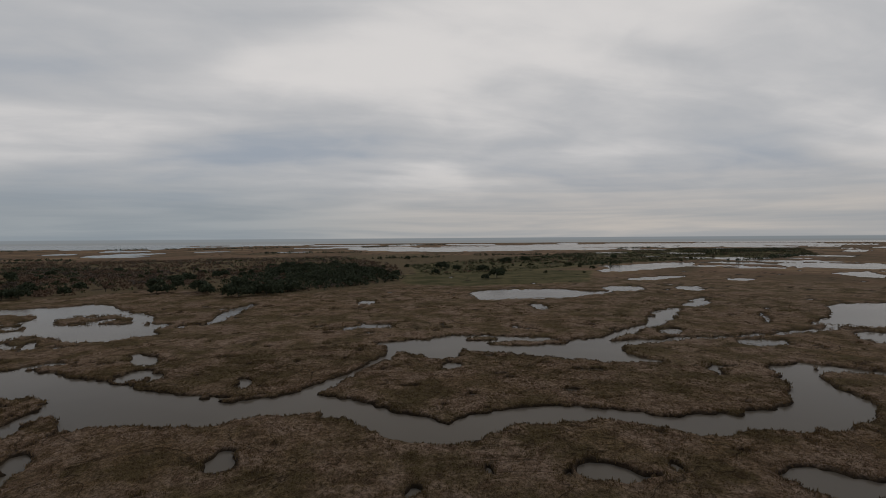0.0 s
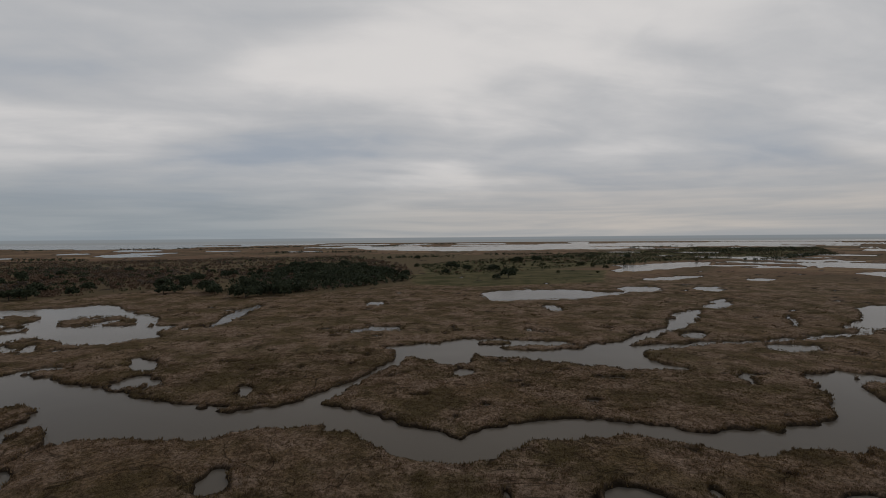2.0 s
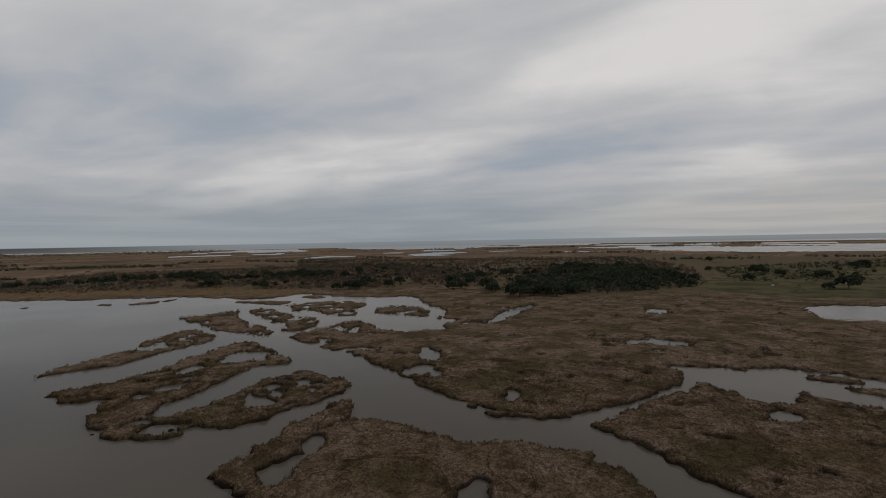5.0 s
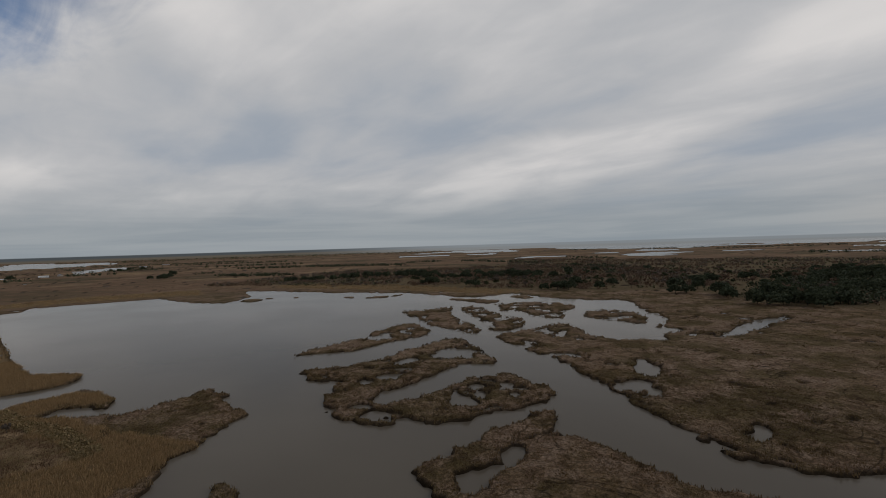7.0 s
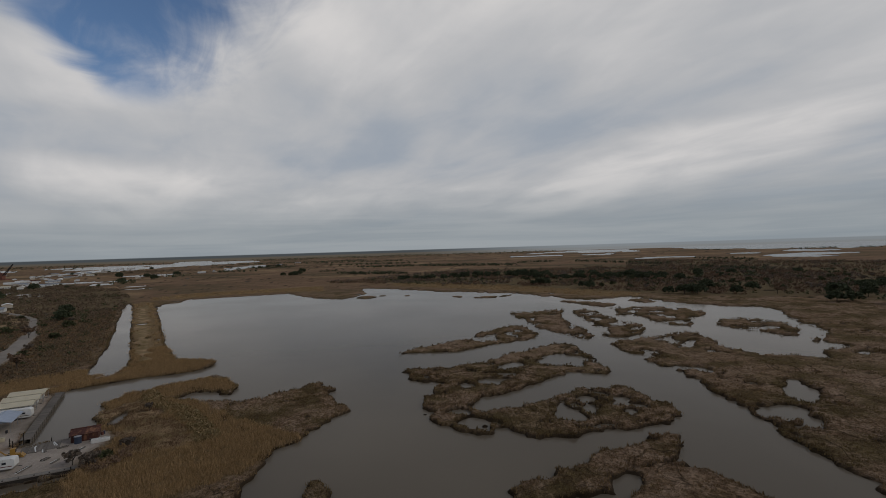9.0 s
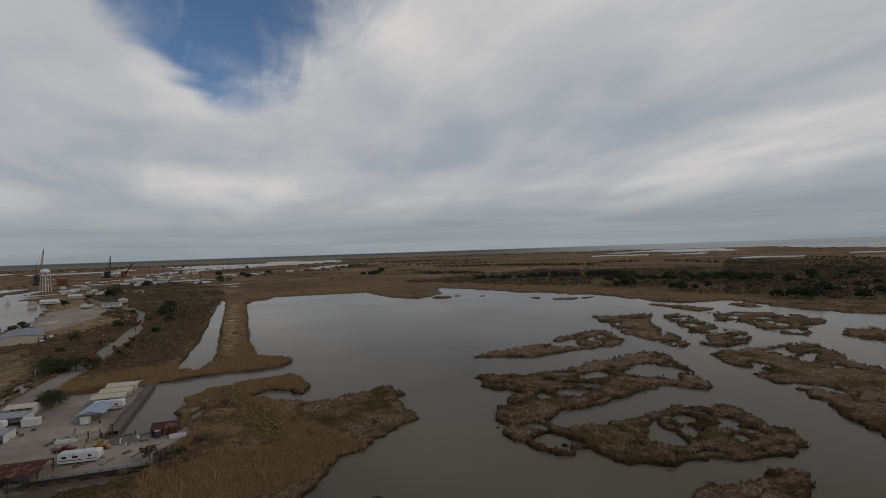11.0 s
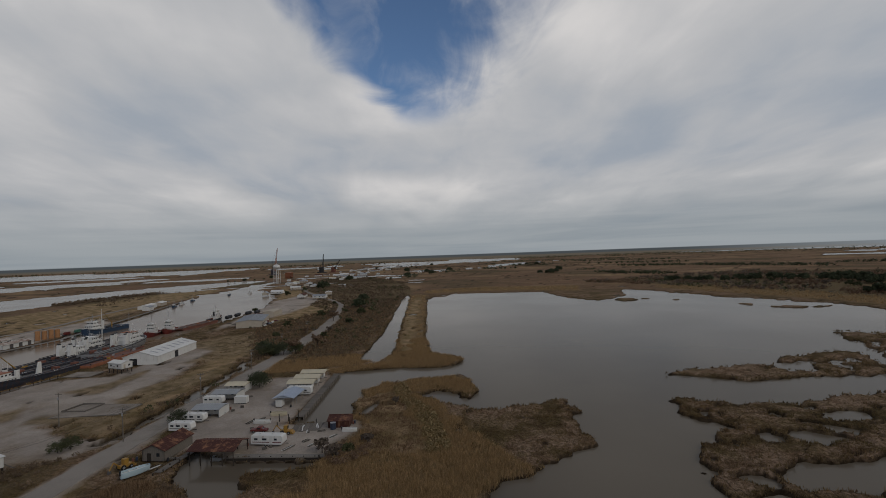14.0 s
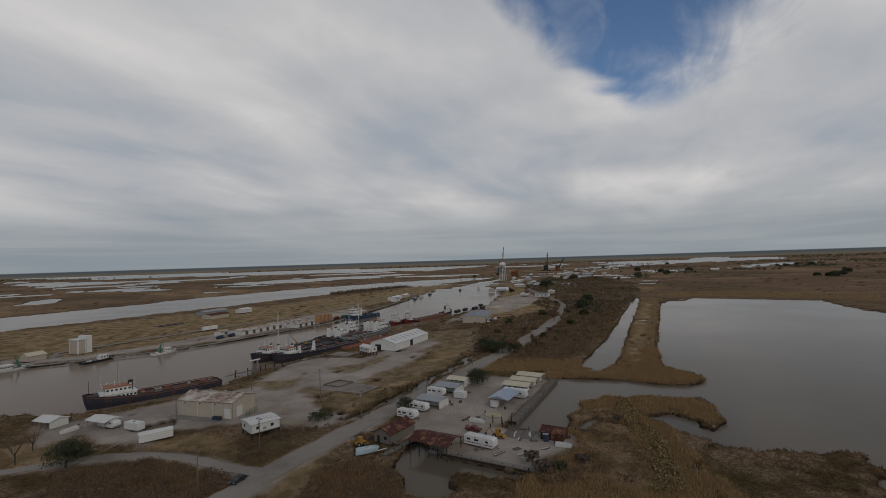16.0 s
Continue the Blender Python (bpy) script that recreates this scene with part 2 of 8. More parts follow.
def paint(name, colour, rough=0.55, metal=0.0, wear=(0.16, 0.10, 0.06), amount=0.25, scale=0.8, streak=1.0, grime=0.35):
    """Weathered paint or sheet: two scales of fading, with stains that run down."""
    m, t, b = material(name, rough, metal)
    n = Nodes(t)
    vec = n.coord()
    c = n.mix(n.ramp(n.noise(vec, 0.35, 3), 0.3, 0.7, 0.0, grime), colour, tuple(v * 0.62 for v in colour))
    stain = n.noise(n.stretch(vec, 1.0, 1.0, 1.0 / streak), scale, 6, 0.65)
    c = n.mix(n.ramp(stain, 0.72 - 0.5 * amount, 0.80 - 0.3 * amount), c, wear)
    c = n.mix(n.ramp(n.noise(vec, 9.0, 4), 0.3, 0.7, 0.0, 0.18), c, tuple(v * 0.5 for v in colour))
    t.links.new(c, b.inputs["Base Color"])
    n.bump(n.noise(vec, 6.0, 4), 0.15, 0.02, b)
    return m


def glass_dark():
    m, t, b = material("window_glass", 0.08)
    b.inputs["Base Color"].default_value = (0.02, 0.024, 0.028, 1)
    b.inputs["Specular IOR Level"].default_value = 0.6
    return m


def wood(name, a, c, grain=5.0):
    m, t, b = material(name, 0.9, 0.0, 0.1)
    n = Nodes(t)
    vec = n.coord()
    fibre = n.noise(n.stretch(vec, 1.0, 1.0, 0.25), grain, 6, 0.6)
    col = n.mix(fibre, a, c)
    col = n.mix(n.ramp(n.object_random(), 0.0, 1.0, 0.0, 0.4), col, tuple(v * 0.5 for v in a))
    t.links.new(col, b.inputs["Base Color"])
    n.bump(fibre, 0.4, 0.03, b)
    return m


def leaf_material(name, low, high):
    m, t, b = material(name, 0.85, 0.0, 0.12)
    n = Nodes(t)
    c = n.mix(n.island(), low, high)
    c = n.mix(n.ramp(n.object_random(), 0.0, 1.0, 0.0, 0.5), c, tuple(0.55 * (p + q) * 0.6 for p, q in zip(low, high)))
    t.links.new(c, b.inputs["Base Color"])
    return m


def grit(name, a, c, patch, patch_at=(0.55, 0.72), scale=0.09):
    """Shell, gravel or worn pavement with stains and thin grass."""
    m, t, b = material(name, 0.95, 0.0, 0.08)
    n = Nodes(t)
    vec = n.coord()
    col = n.mix(n.ramp(n.noise(vec, scale, 5, 0.6), 0.35, 0.65), a, c)
    col = n.mix(n.ramp(n.noise(vec, scale * 0.8 + 0.02, 6, 0.68), *patch_at, 0.0, 0.85), col, patch)
    col = n.mix(n.ramp(n.noise(vec, 3.0, 5, 0.7), 0.3, 0.7, 0.0, 0.45), col, tuple(v * 0.55 for v in a))
    t.links.new(col, b.inputs["Base Color"])
    n.bump(n.noise(vec, 5.0, 5, 0.7), 0.5, 0.05, b)
    return m


WHITE = paint("white_siding", (0.54, 0.53, 0.50), 0.6, amount=0.10, wear=(0.30, 0.25, 0.20), grime=0.25)
TAN_SIDING = paint("tan_siding", (0.40, 0.35, 0.28), 0.6, amount=0.15, wear=(0.20, 0.14, 0.10))
TIN = paint("grey_tin", (0.30, 0.31, 0.315), 0.42, 0.35, amount=0.12)
BLUE_TIN = paint("bluish_tin", (0.36, 0.40, 0.46), 0.40, 0.25, amount=0.08)
TAN_TIN = paint("tan_tin", (0.52, 0.46, 0.33), 0.45, 0.1, amount=0.08)
RUST_TIN = paint("rusted_tin", (0.062, 0.023, 0.017), 0.85, 0.1, wear=(0.24, 0.115, 0.062), amount=0.44, scale=0.6, streak=3.0)
RUSTY_WHITE_TIN = paint("rust_stained_white_tin", (0.50, 0.45, 0.39), 0.6, 0.1, wear=(0.17, 0.085, 0.05), amount=0.62, scale=0.35, streak=4.0)
RAW_WOOD = wood("grey_weathered_wood", (0.085, 0.074, 0.063), (0.215, 0.188, 0.160))
DARK_WOOD = wood("dark_wet_wood", (0.020, 0.016, 0.013), (0.055, 0.046, 0.038))
GLASS = glass_dark()
TANK_TAN = paint("ochre_tank_paint", (0.34, 0.17, 0.075), 0.6, amount=0.25, wear=(0.14, 0.07, 0.04), streak=3.0)
STEEL = paint("galvanised_steel", (0.30, 0.30, 0.30), 0.5, 0.4, amount=0.2)
BLACK = paint("black_paint", (0.022, 0.022, 0.024), 0.6, amount=0.2, wear=(0.07, 0.04, 0.03))
NAVY = paint("navy_hull", (0.028, 0.033, 0.047), 0.6, amount=0.45, wear=(0.085, 0.040, 0.025), streak=3.0)
SEA_BLUE = paint("blue_hull", (0.030, 0.056, 0.100), 0.5, amount=0.25, wear=(0.09, 0.05, 0.035), streak=3.0)
RED_LEAD = paint("red_lead_steel", (0.155, 0.062, 0.042), 0.75, amount=0.4, wear=(0.075, 0.045, 0.034))
ORANGE = paint("orange_paint", (0.30, 0.115, 0.058), 0.65, amount=0.35, wear=(0.12, 0.062, 0.042))
SHIP_WHITE = paint("ship_white", (0.60, 0.59, 0.56), 0.5, amount=0.24, wear=(0.24, 0.13, 0.08), scale=1.2, streak=4.0)
RUST_DECK = paint("rusted_deck", (0.110, 0.062, 0.042), 0.85, amount=0.5, wear=(0.055, 0.040, 0.034))
DECK_GREY = paint("deck_plate", (0.085, 0.080, 0.078), 0.8, amount=0.4, wear=(0.11, 0.06, 0.04))
YELLOW = paint("yellow_machine_paint", (0.30, 0.165, 0.030), 0.5, amount=0.3, wear=(0.12, 0.07, 0.04))
SKY_BLUE = paint("pale_blue_gelcoat", (0.40, 0.50, 0.54), 0.4, amount=0.2)
MAROON = paint("maroon_paint", (0.12, 0.022, 0.018), 0.5, amount=0.2)
DARK_BLUE = paint("dark_blue_paint", (0.030, 0.040, 0.065), 0.5, amount=0.15)
GREEN = paint("green_paint", (0.05, 0.14, 0.10), 0.55, amount=0.2)
OLD_SLAB = grit("old_slab", (0.190, 0.160, 0.130), (0.285, 0.245, 0.205), (0.070, 0.056, 0.036))
CONCRETE = grit("concrete", (0.17, 0.155, 0.135), (0.25, 0.23, 0.20), (0.085, 0.072, 0.055))
ASPHALT = grit("worn_road", (0.215, 0.187, 0.158), (0.275, 0.243, 0.208), (0.115, 0.100, 0.080), (0.5, 0.7), 0.05)
BARK = wood("bark", (0.040, 0.032, 0.026), (0.11, 0.095, 0.08), 3.0)
RUBBER = paint("rubber", (0.012, 0.012, 0.012), 0.85, amount=0.1)
OAK_LEAF = leaf_material("live_oak_leaf", (0.028, 0.036, 0.020), (0.080, 0.088, 0.047))
BUSH_LEAF = leaf_material("evergreen_bush_leaf", (0.034, 0.038, 0.018), (0.085, 0.086, 0.040))
TWIG = leaf_material("bare_twigs", (0.088, 0.061, 0.039), (0.172, 0.122, 0.080))
GREY_TWIG = leaf_material("grey_twigs", (0.085, 0.066, 0.050), (0.140, 0.110, 0.086))
BRUSH_BLADE = blade_material("russet_grass", (0.070, 0.044, 0.025), (0.270, 0.175, 0.102))
RUSSET = leaf_material("russet_brush", (0.105, 0.066, 0.042), (0.195, 0.128, 0.083))
PALE_LEAF = leaf_material("pale_groundsel_leaf", (0.100, 0.072, 0.030), (0.270, 0.195, 0.098))
MARSH_BLADE = blade_material("marsh_blade", (0.110, 0.070, 0.034), (0.320, 0.215, 0.122), 0.80)
REED_BLADE = blade_material("reed_blade", (0.150, 0.095, 0.044), (0.390, 0.260, 0.132))

# ---- lines of the plan ----
ROAD = [(60, -25), (-20, -41), (-106, -58), (-125, -63), (-155, -69.2), (-196, -76.6), (-256, -87.3), (-309, -98.4), (-377, -114), (-440, -132)]
FAR_ROAD = [(-440, -132), (-481, -148), (-549, -175), (-610, -215), (-650, -250), (-760, -330), (-900, -410)]
LANE = [(-122, -63.4), (-118, -75.4), (-114.5, -90.8), (-107.9, -104.6), (-101.8, -111.5), (-81, -123.6), (-50, -142)]
QUAY = [(-60, -330), (-109, -313), (-144, -297.5), (-186.5, -286), (-224, -286.5), (-274, -293), (-330, -300), (-393, -332), (-500, -385), (-627, -449)]
FAR_LANE = [(-140, -345), (-200, -358), (-270, -368), (-331, -374), (-360, -372), (-404, -389), (-455, -415), (-527, -446), (-624, -482)]


def corridor(points, wide):
    """The outline of a strip along a line."""
    p = np.array(points, float)
    d = np.gradient(p, axis=0)
    d /= np.linalg.norm(d, axis=1)[:, None]
    n = np.stack([-d[:, 1], d[:, 0]], 1) * wide / 2
    return [tuple(q) for q in np.concatenate([p + n, (p - n)[::-1]])]


RAISED = [corridor(ROAD, 9.6), corridor(FAR_ROAD, 6.0), corridor(LANE, 6.0)]

# ---- land and water ----
def value_noise(x, y, size, seed):
    """Smooth noise from -1 to 1 on a lattice of that size."""
    x, y = x / size + 1000.0, y / size + 1000.0
    i, j = np.floor(x).astype(np.int64), np.floor(y).astype(np.int64)
    fx, fy = x - i, y - j
    fx, fy = fx * fx * (3 - 2 * fx), fy * fy * (3 - 2 * fy)

    def corner(a, b):
        h = (a * 374761393 + b * 668265263 + seed * 974634777) & 0x7FFFFFFF
        h = ((h ^ (h >> 13)) * 1274126177) & 0x7FFFFFFF
        return ((h ^ (h >> 16)) & 0xFFFF) / 32767.5 - 1.0

    low = corner(i, j) * (1 - fx) + corner(i + 1, j) * fx
    high = corner(i, j + 1) * (1 - fx) + corner(i + 1, j + 1) * fx
    return low * (1 - fy) + high * fy


def rounded(points, rounds=2):
    """An outline with its corners cut off, as banks are."""
    p = np.array(points, float)
    for _ in range(rounds):
        q = np.roll(p, -1, 0)
        p = np.stack([0.75 * p + 0.25 * q, 0.25 * p + 0.75 * q], 1).reshape(-1, 2)
    return p


def inside(points, x, y, margin=12.0):
    """How far places lie inside an outline, in metres; negative outside, at most by margin."""
    p = np.array(points, float)
    out = np.full(x.shape, -margin)
    near = (x > p[:, 0].min() - margin) & (x < p[:, 0].max() + margin) & (y > p[:, 1].min() - margin) & (y < p[:, 1].max() + margin)
    if not near.any():
        return out
    px, py = x[near], y[near]
    dist, odd = np.full(px.shape, 1e9), np.zeros(px.shape, bool)
    for (ax, ay), (bx, by) in zip(p, np.roll(p, -1, 0)):
        ex, ey = bx - ax, by - ay
        k = np.clip(((px - ax) * ex + (py - ay) * ey) / (ex * ex + ey * ey + 1e-12), 0, 1)
        dist = np.minimum(dist, (px - ax - k * ex) ** 2 + (py - ay - k * ey) ** 2)
        odd ^= ((ay > py) != (by > py)) & (px < ex * (py - ay) / (ey if abs(ey) > 1e-9 else 1e-9) + ax)
    dist = np.sqrt(dist)
    out[near] = np.maximum(np.where(odd, dist, -dist), -margin)
    return out


SHORES = []


def water(points):
    SHORES.append((-1, rounded(points)))


def land(points):
    SHORES.append((1, rounded(points)))


water([(-689, -109), (-692, -25), (-695, 55), (-724, 156), (-612, 225), (-542, 277), (-501, 308), (-444, 313), (-409, 326), (-428, 382), (-364, 373), (-330, 384), (-297, 413), (-279, 396), (-243, 366), (-211, 347), (-195, 319), (-190, 309), (-173, 307), (-177, 290), (-164, 271), (-172, 266), (-186, 248), (-221, 265), (-248, 280), (-234, 241), (-239, 222), (-230, 212), (-210, 202), (-175, 202), (-146, 185), (-134, 184), (-123, 178), (-105, 170), (-89, 166), (-81, 164), (-56, 165)])  # lake, north half
water([(-56, 165), (-37, 147), (-55, 144), (-68, 137), (-83, 138), (-108, 142), (-118, 147), (-121, 127), (-114, 101), (-110, 86), (-60, 95), (-75, 60), (-80, 30), (-95, 20), (-150, 36), (-168, 54), (-179, 67), (-183, 61), (-192, 63), (-222, 58), (-222, 58), (-213, 47), (-207, 25), (-219, 10), (-222, 2), (-229, 14), (-218, 20), (-224, 24), (-247, 21), (-252, 10), (-235, -17), (-226, -21), (-192, -13), (-179, -21), (-252, -47), (-259, -33), (-265, -18), (-265, 1), (-277, 11), (-294, 2), (-296, -12), (-378, -34), (-477, -57), (-689, -109)])  # lake, south half
water([(-640, -105), (-400, 10), (-200, 95), (-75, 150), (-80, 158), (-200, 130), (-400, 45), (-660, -60)])  # strip over the middle of the lake
water([(-252, -47), (-208, -37), (-191, -34), (-184, -28), (-190, -19), (-192, -13), (-222, -20), (-234, -15), (-265, -18), (-259, -33)])  # basin
water([(-673, -137), (-666, -126), (-391, -57), (-278, -26), (-274, -44), (-294, -48), (-347, -57), (-478, -89)])  # borrow canal
water([(-228, 5), (-229, 14), (-218, 20), (-215, 22), (-215, 14), (-222, 2)])  # cove
water([(-204, 202), (-182, 194), (-165, 191), (-139, 183), (-125, 181), (-110, 172), (-98, 168), (-83, 164), (-72, 157), (-66, 161), (-56, 165), (-48, 178), (-42, 188), (-33, 202), (-25, 237), (-38, 243), (-28, 251), (-8, 257), (10, 251), (3, 202), (-18, 230), (-24, 212), (-34, 194), (-40, 180), (-43, 169), (-43, 166), (-36, 162), (-26, 159), (-17, 151), (-8, 147), (0, 139), (2, 142), (9, 124), (-1, 124), (-7, 125), (-13, 128), (-18, 132), (-24, 137), (-27, 143), (-32, 144), (-35, 141), (-37, 147), (-43, 147), (-50, 146), (-57, 142), (-65, 140), (-83, 139), (-94, 143), (-102, 146), (-109, 138), (-110, 126), (-125, 123)])  # river west
water([(-8, 257), (2, 267), (21, 270), (50, 261), (65, 252), (85, 259), (94, 267), (127, 300), (154, 344), (174, 366), (181, 363), (164, 327), (128, 287), (107, 267), (84, 250), (97, 250), (137, 258), (161, 262), (198, 270), (217, 278), (243, 286), (233, 274), (193, 264), (157, 256), (133, 251), (93, 239), (86, 232), (85, 222), (98, 208), (93, 204), (78, 208), (68, 208), (60, 215), (45, 217), (37, 222), (18, 227), (4, 235), (-10, 237)])  # river north branch
water([(0, 139), (2, 142), (11, 150), (21, 153), (32, 156), (48, 153), (56, 149), (63, 145), (71, 142), (76, 144), (90, 146), (92, 143), (97, 146), (107, 151), (118, 156), (123, 169), (129, 182), (135, 196), (143, 202), (159, 203), (178, 190), (196, 179), (183, 167), (171, 183), (160, 188), (152, 192), (147, 186), (142, 172), (142, 159), (131, 143), (119, 134), (112, 131), (94, 132), (72, 129), (66, 133), (59, 136), (44, 142), (36, 142), (29, 139), (22, 140), (11, 128), (5, 124), (-1, 124)])  # river bend
water([(224, 292), (252, 309), (272, 332), (285, 352), (319, 381), (359, 385), (401, 377), (305, 280), (250, 279), (235, 288)])  # east pond
water([(227, 263), (249, 267), (258, 253), (224, 240), (219, 247)])
land([(-343, 297), (-349, 335), (-326, 355), (-287, 336), (-284, 313), (-256, 296), (-267, 281), (-314, 293)])
land([(-361, 270), (-350, 286), (-308, 269), (-273, 263), (-247, 245), (-245, 222), (-264, 223), (-312, 246)])
land([(-374, 216), (-364, 238), (-373, 265), (-357, 262), (-318, 235), (-301, 238), (-273, 227), (-243, 211), (-259, 205), (-289, 203), (-331, 209)])
land([(-260, 101), (-270, 115), (-272, 124), (-280, 137), (-278, 147), (-300, 158), (-304, 174), (-314, 183), (-310, 198), (-287, 194), (-275, 194), (-264, 177), (-260, 157), (-254, 137), (-247, 128), (-257, 122), (-258, 109)])
land([(-226, 91), (-223, 105), (-220, 115), (-224, 131), (-231, 149), (-240, 171), (-243, 190), (-227, 187), (-207, 179), (-185, 174), (-189, 166), (-193, 157), (-187, 145), (-181, 131), (-177, 117), (-176, 107), (-169, 103), (-163, 104), (-161, 114), (-164, 124), (-167, 138), (-170, 149), (-165, 158), (-168, 165), (-160, 165), (-150, 161), (-143, 164), (-131, 157), (-131, 146), (-132, 137), (-133, 127), (-135, 115), (-139, 108), (-147, 105), (-146, 97), (-153, 90), (-162, 88), (-174, 89), (-184, 93), (-189, 100), (-200, 103), (-206, 101), (-206, 95), (-216, 92)])
land([(-264, 316), (-263, 342), (-246, 351), (-229, 343), (-207, 317), (-203, 302), (-230, 315), (-235, 302)])
land([(-133, 190), (-127, 193), (-120, 192), (-119, 186), (-124, 186)])
land([(-683, 59), (-630, 66), (-598, 82), (-566, 98), (-584, 117), (-631, 150), (-672, 140), (-699, 152), (-760, 140), (-790, 55), (-720, 40)])  # flat point
land([(-735, 175), (-700, 210), (-660, 214), (-640, 228), (-585, 220), (-580, 256), (-604, 262), (-580, 298), (-550, 296), (-496, 296), (-500, 318), (-560, 330), (-640, 330), (-720, 296), (-790, 230)])  # marsh along the far shore
land([(-590, 122), (-594, 146), (-556, 148), (-557, 130)])
land([(-586, 152), (-588, 161), (-568, 155)])
land([(-575, 177), (-582, 190), (-558, 179)])
land([(-529, 218), (-523, 236), (-501, 226)])
land([(-504, 232), (-503, 273), (-511, 295), (-483, 250)])
land([(-197, 310), (-198, 319), (-192, 313), (-191, 306)])
land([(-122, 44), (-131, 46), (-133, 50), (-129, 52), (-119, 50)])
land([(-310, 276), (-336, 308), (-402, 295), (-427, 302), (-398, 317), (-357, 323)])
land([(-395, 354), (-394, 374), (-370, 365), (-371, 347)])
water([(-215, 131), (-217, 145), (-213, 149), (-208, 138)])
water([(-200, 121), (-196, 130), (-188, 126), (-190, 118)])
water([(-198, 108), (-197, 113), (-188, 109), (-189, 105)])
water([(-163, 134), (-155, 134), (-141, 130), (-145, 126), (-151, 128)])
water([(-162, 141), (-160, 149), (-154, 143), (-156, 140)])
water([(-140, 146), (-145, 153), (-137, 145)])
water([(-223, 155), (-227, 175), (-202, 174), (-212, 166)])
water([(-286, 167), (-289, 153), (-279, 148), (-269, 161)])
water([(-212, 203), (-198, 213), (-194, 208), (-205, 201)])
water([(-182, 209), (-169, 214), (-167, 208), (-179, 203)])
water([(-147, 221), (-146, 229), (-133, 223), (-126, 209), (-132, 209)])
water([(-133, 190), (-129, 189), (-125, 187), (-121, 185), (-118, 189), (-123, 201), (-116, 196), (-111, 187), (-111, 180), (-117, 182), (-122, 180), (-131, 184)])
water([(-105, 110), (-106, 120), (-102, 120), (-101, 114)])
water([(-107, 134), (-107, 138), (-105, 137), (-106, 134)])
land([(-127, 191), (-126, 198), (-121, 193), (-119, 186), (-123, 186)])
land([(10, 257), (20, 264), (29, 260), (27, 253), (12, 250)])
land([(24, 248), (35, 253), (52, 250), (71, 253), (63, 245), (41, 240), (27, 239)])
land([(151, 194), (156, 197), (152, 192)])
land([(220, 287), (241, 294), (230, 281), (216, 280)])
water([(-154, 307), (-164, 340), (-164, 388), (-161, 404), (-153, 387), (-152, 350), (-147, 300)])
water([(-81, 183), (-78, 184), (-73, 182), (-72, 177), (-78, 177)])
water([(-57, 112), (-57, 121), (-54, 124), (-52, 122), (-50, 114), (-51, 110), (-54, 110)])
water([(-108, 114), (-108, 122), (-106, 124), (-101, 118), (-102, 114), (-105, 111)])
water([(-57, 311), (-45, 302), (-31, 302), (-33, 292), (-52, 299)])
water([(-74, 418), (-57, 421), (-57, 403), (-69, 403)])
water([(27, 487), (51, 502), (130, 508), (144, 475), (174, 478), (161, 460), (111, 432), (67, 418), (32, 416), (27, 436)])
water([(172, 523), (202, 539), (221, 508), (188, 472), (171, 478)])
water([(70, 390), (84, 392), (82, 370), (70, 368)])
water([(-3, 201), (4, 209), (8, 207), (1, 198)])
water([(255, 523), (289, 527), (270, 493), (247, 495)])
water([(205, 411), (221, 418), (242, 429), (206, 393)])
water([(130, 286), (139, 281), (135, 271), (128, 273)])
water([(151, 247), (167, 253), (180, 250), (174, 238), (161, 238)])
water([(279, 919), (342, 912), (447, 1002), (525, 992), (436, 882), (324, 813)])
water([(662, 952), (709, 925), (669, 873), (621, 878)])
water([(657, 857), (813, 874), (872, 849), (786, 764), (636, 780)])
water([(577, 709), (633, 715), (607, 652), (552, 593), (572, 655)])
water([(235, 627), (271, 642), (334, 676), (286, 623), (237, 594)])
water([(380, 633), (398, 614), (376, 591)])
water([(30, 111), (37, 118), (40, 115), (45, 109), (49, 108), (46, 106), (40, 106), (36, 105), (32, 107)])
water([(77, 108), (86, 112), (90, 109), (93, 106), (98, 105), (104, 102), (95, 93), (82, 98), (78, 103)])
water([(11, 114), (13, 113), (13, 110), (11, 111)])
water([(22, 189), (27, 187), (24, 183)])
water([(242, 363), (250, 362), (240, 351)])
water([(206, 311), (216, 320), (208, 307)])
water([(-110, 126), (-110, 131), (-108, 128)])
water([(-186, 208), (-179, 211), (-177, 204)])
water([(26, 110), (30, 112), (28, 108)])
water([(-7, 104), (-5, 103), (-6, 100)])
land([(-120, 148), (-124, 148), (-122, 140), (-123, 134), (-119, 125), (-121, 122), (-111, 109), (-114, 99), (-113, 90), (-102, 94), (-106, 106), (-108, 116), (-111, 128), (-109, 134)])  # spit
water([(-100, 94), (-103, 99), (-105, 110), (-106, 124), (-102, 119), (-101, 109), (-97, 100), (-94, 95)])  # channel behind the spit
water([(-58, -252), (-91, -193), (-99, -182), (-110, -170), (-114, -171), (-137, -159), (-162, -164), (-177, -174), (-184, -176), (-215, -181), (-282, -206), (-332, -221), (-387, -228), (-461, -240), (-563, -276), (-711, -354), (-853, -478), (-989, -559), (-1064, -575), (-1065, -544), (-1118, -618), (-987, -583), (-793, -518), (-646, -463), (-488, -374), (-394, -332), (-317, -305), (-264, -291), (-226, -287), (-189, -292), (-145, -299), (-109, -313), (-59, -325)])  # harbour
water([(-46, -700), (-60, -535), (-146, -560), (-243, -572), (-388, -599), (-626, -654), (-921, -642), (-1271, -682), (-1132, -810), (-802, -870), (-518, -851), (-305, -776), (-175, -750)])  # channel
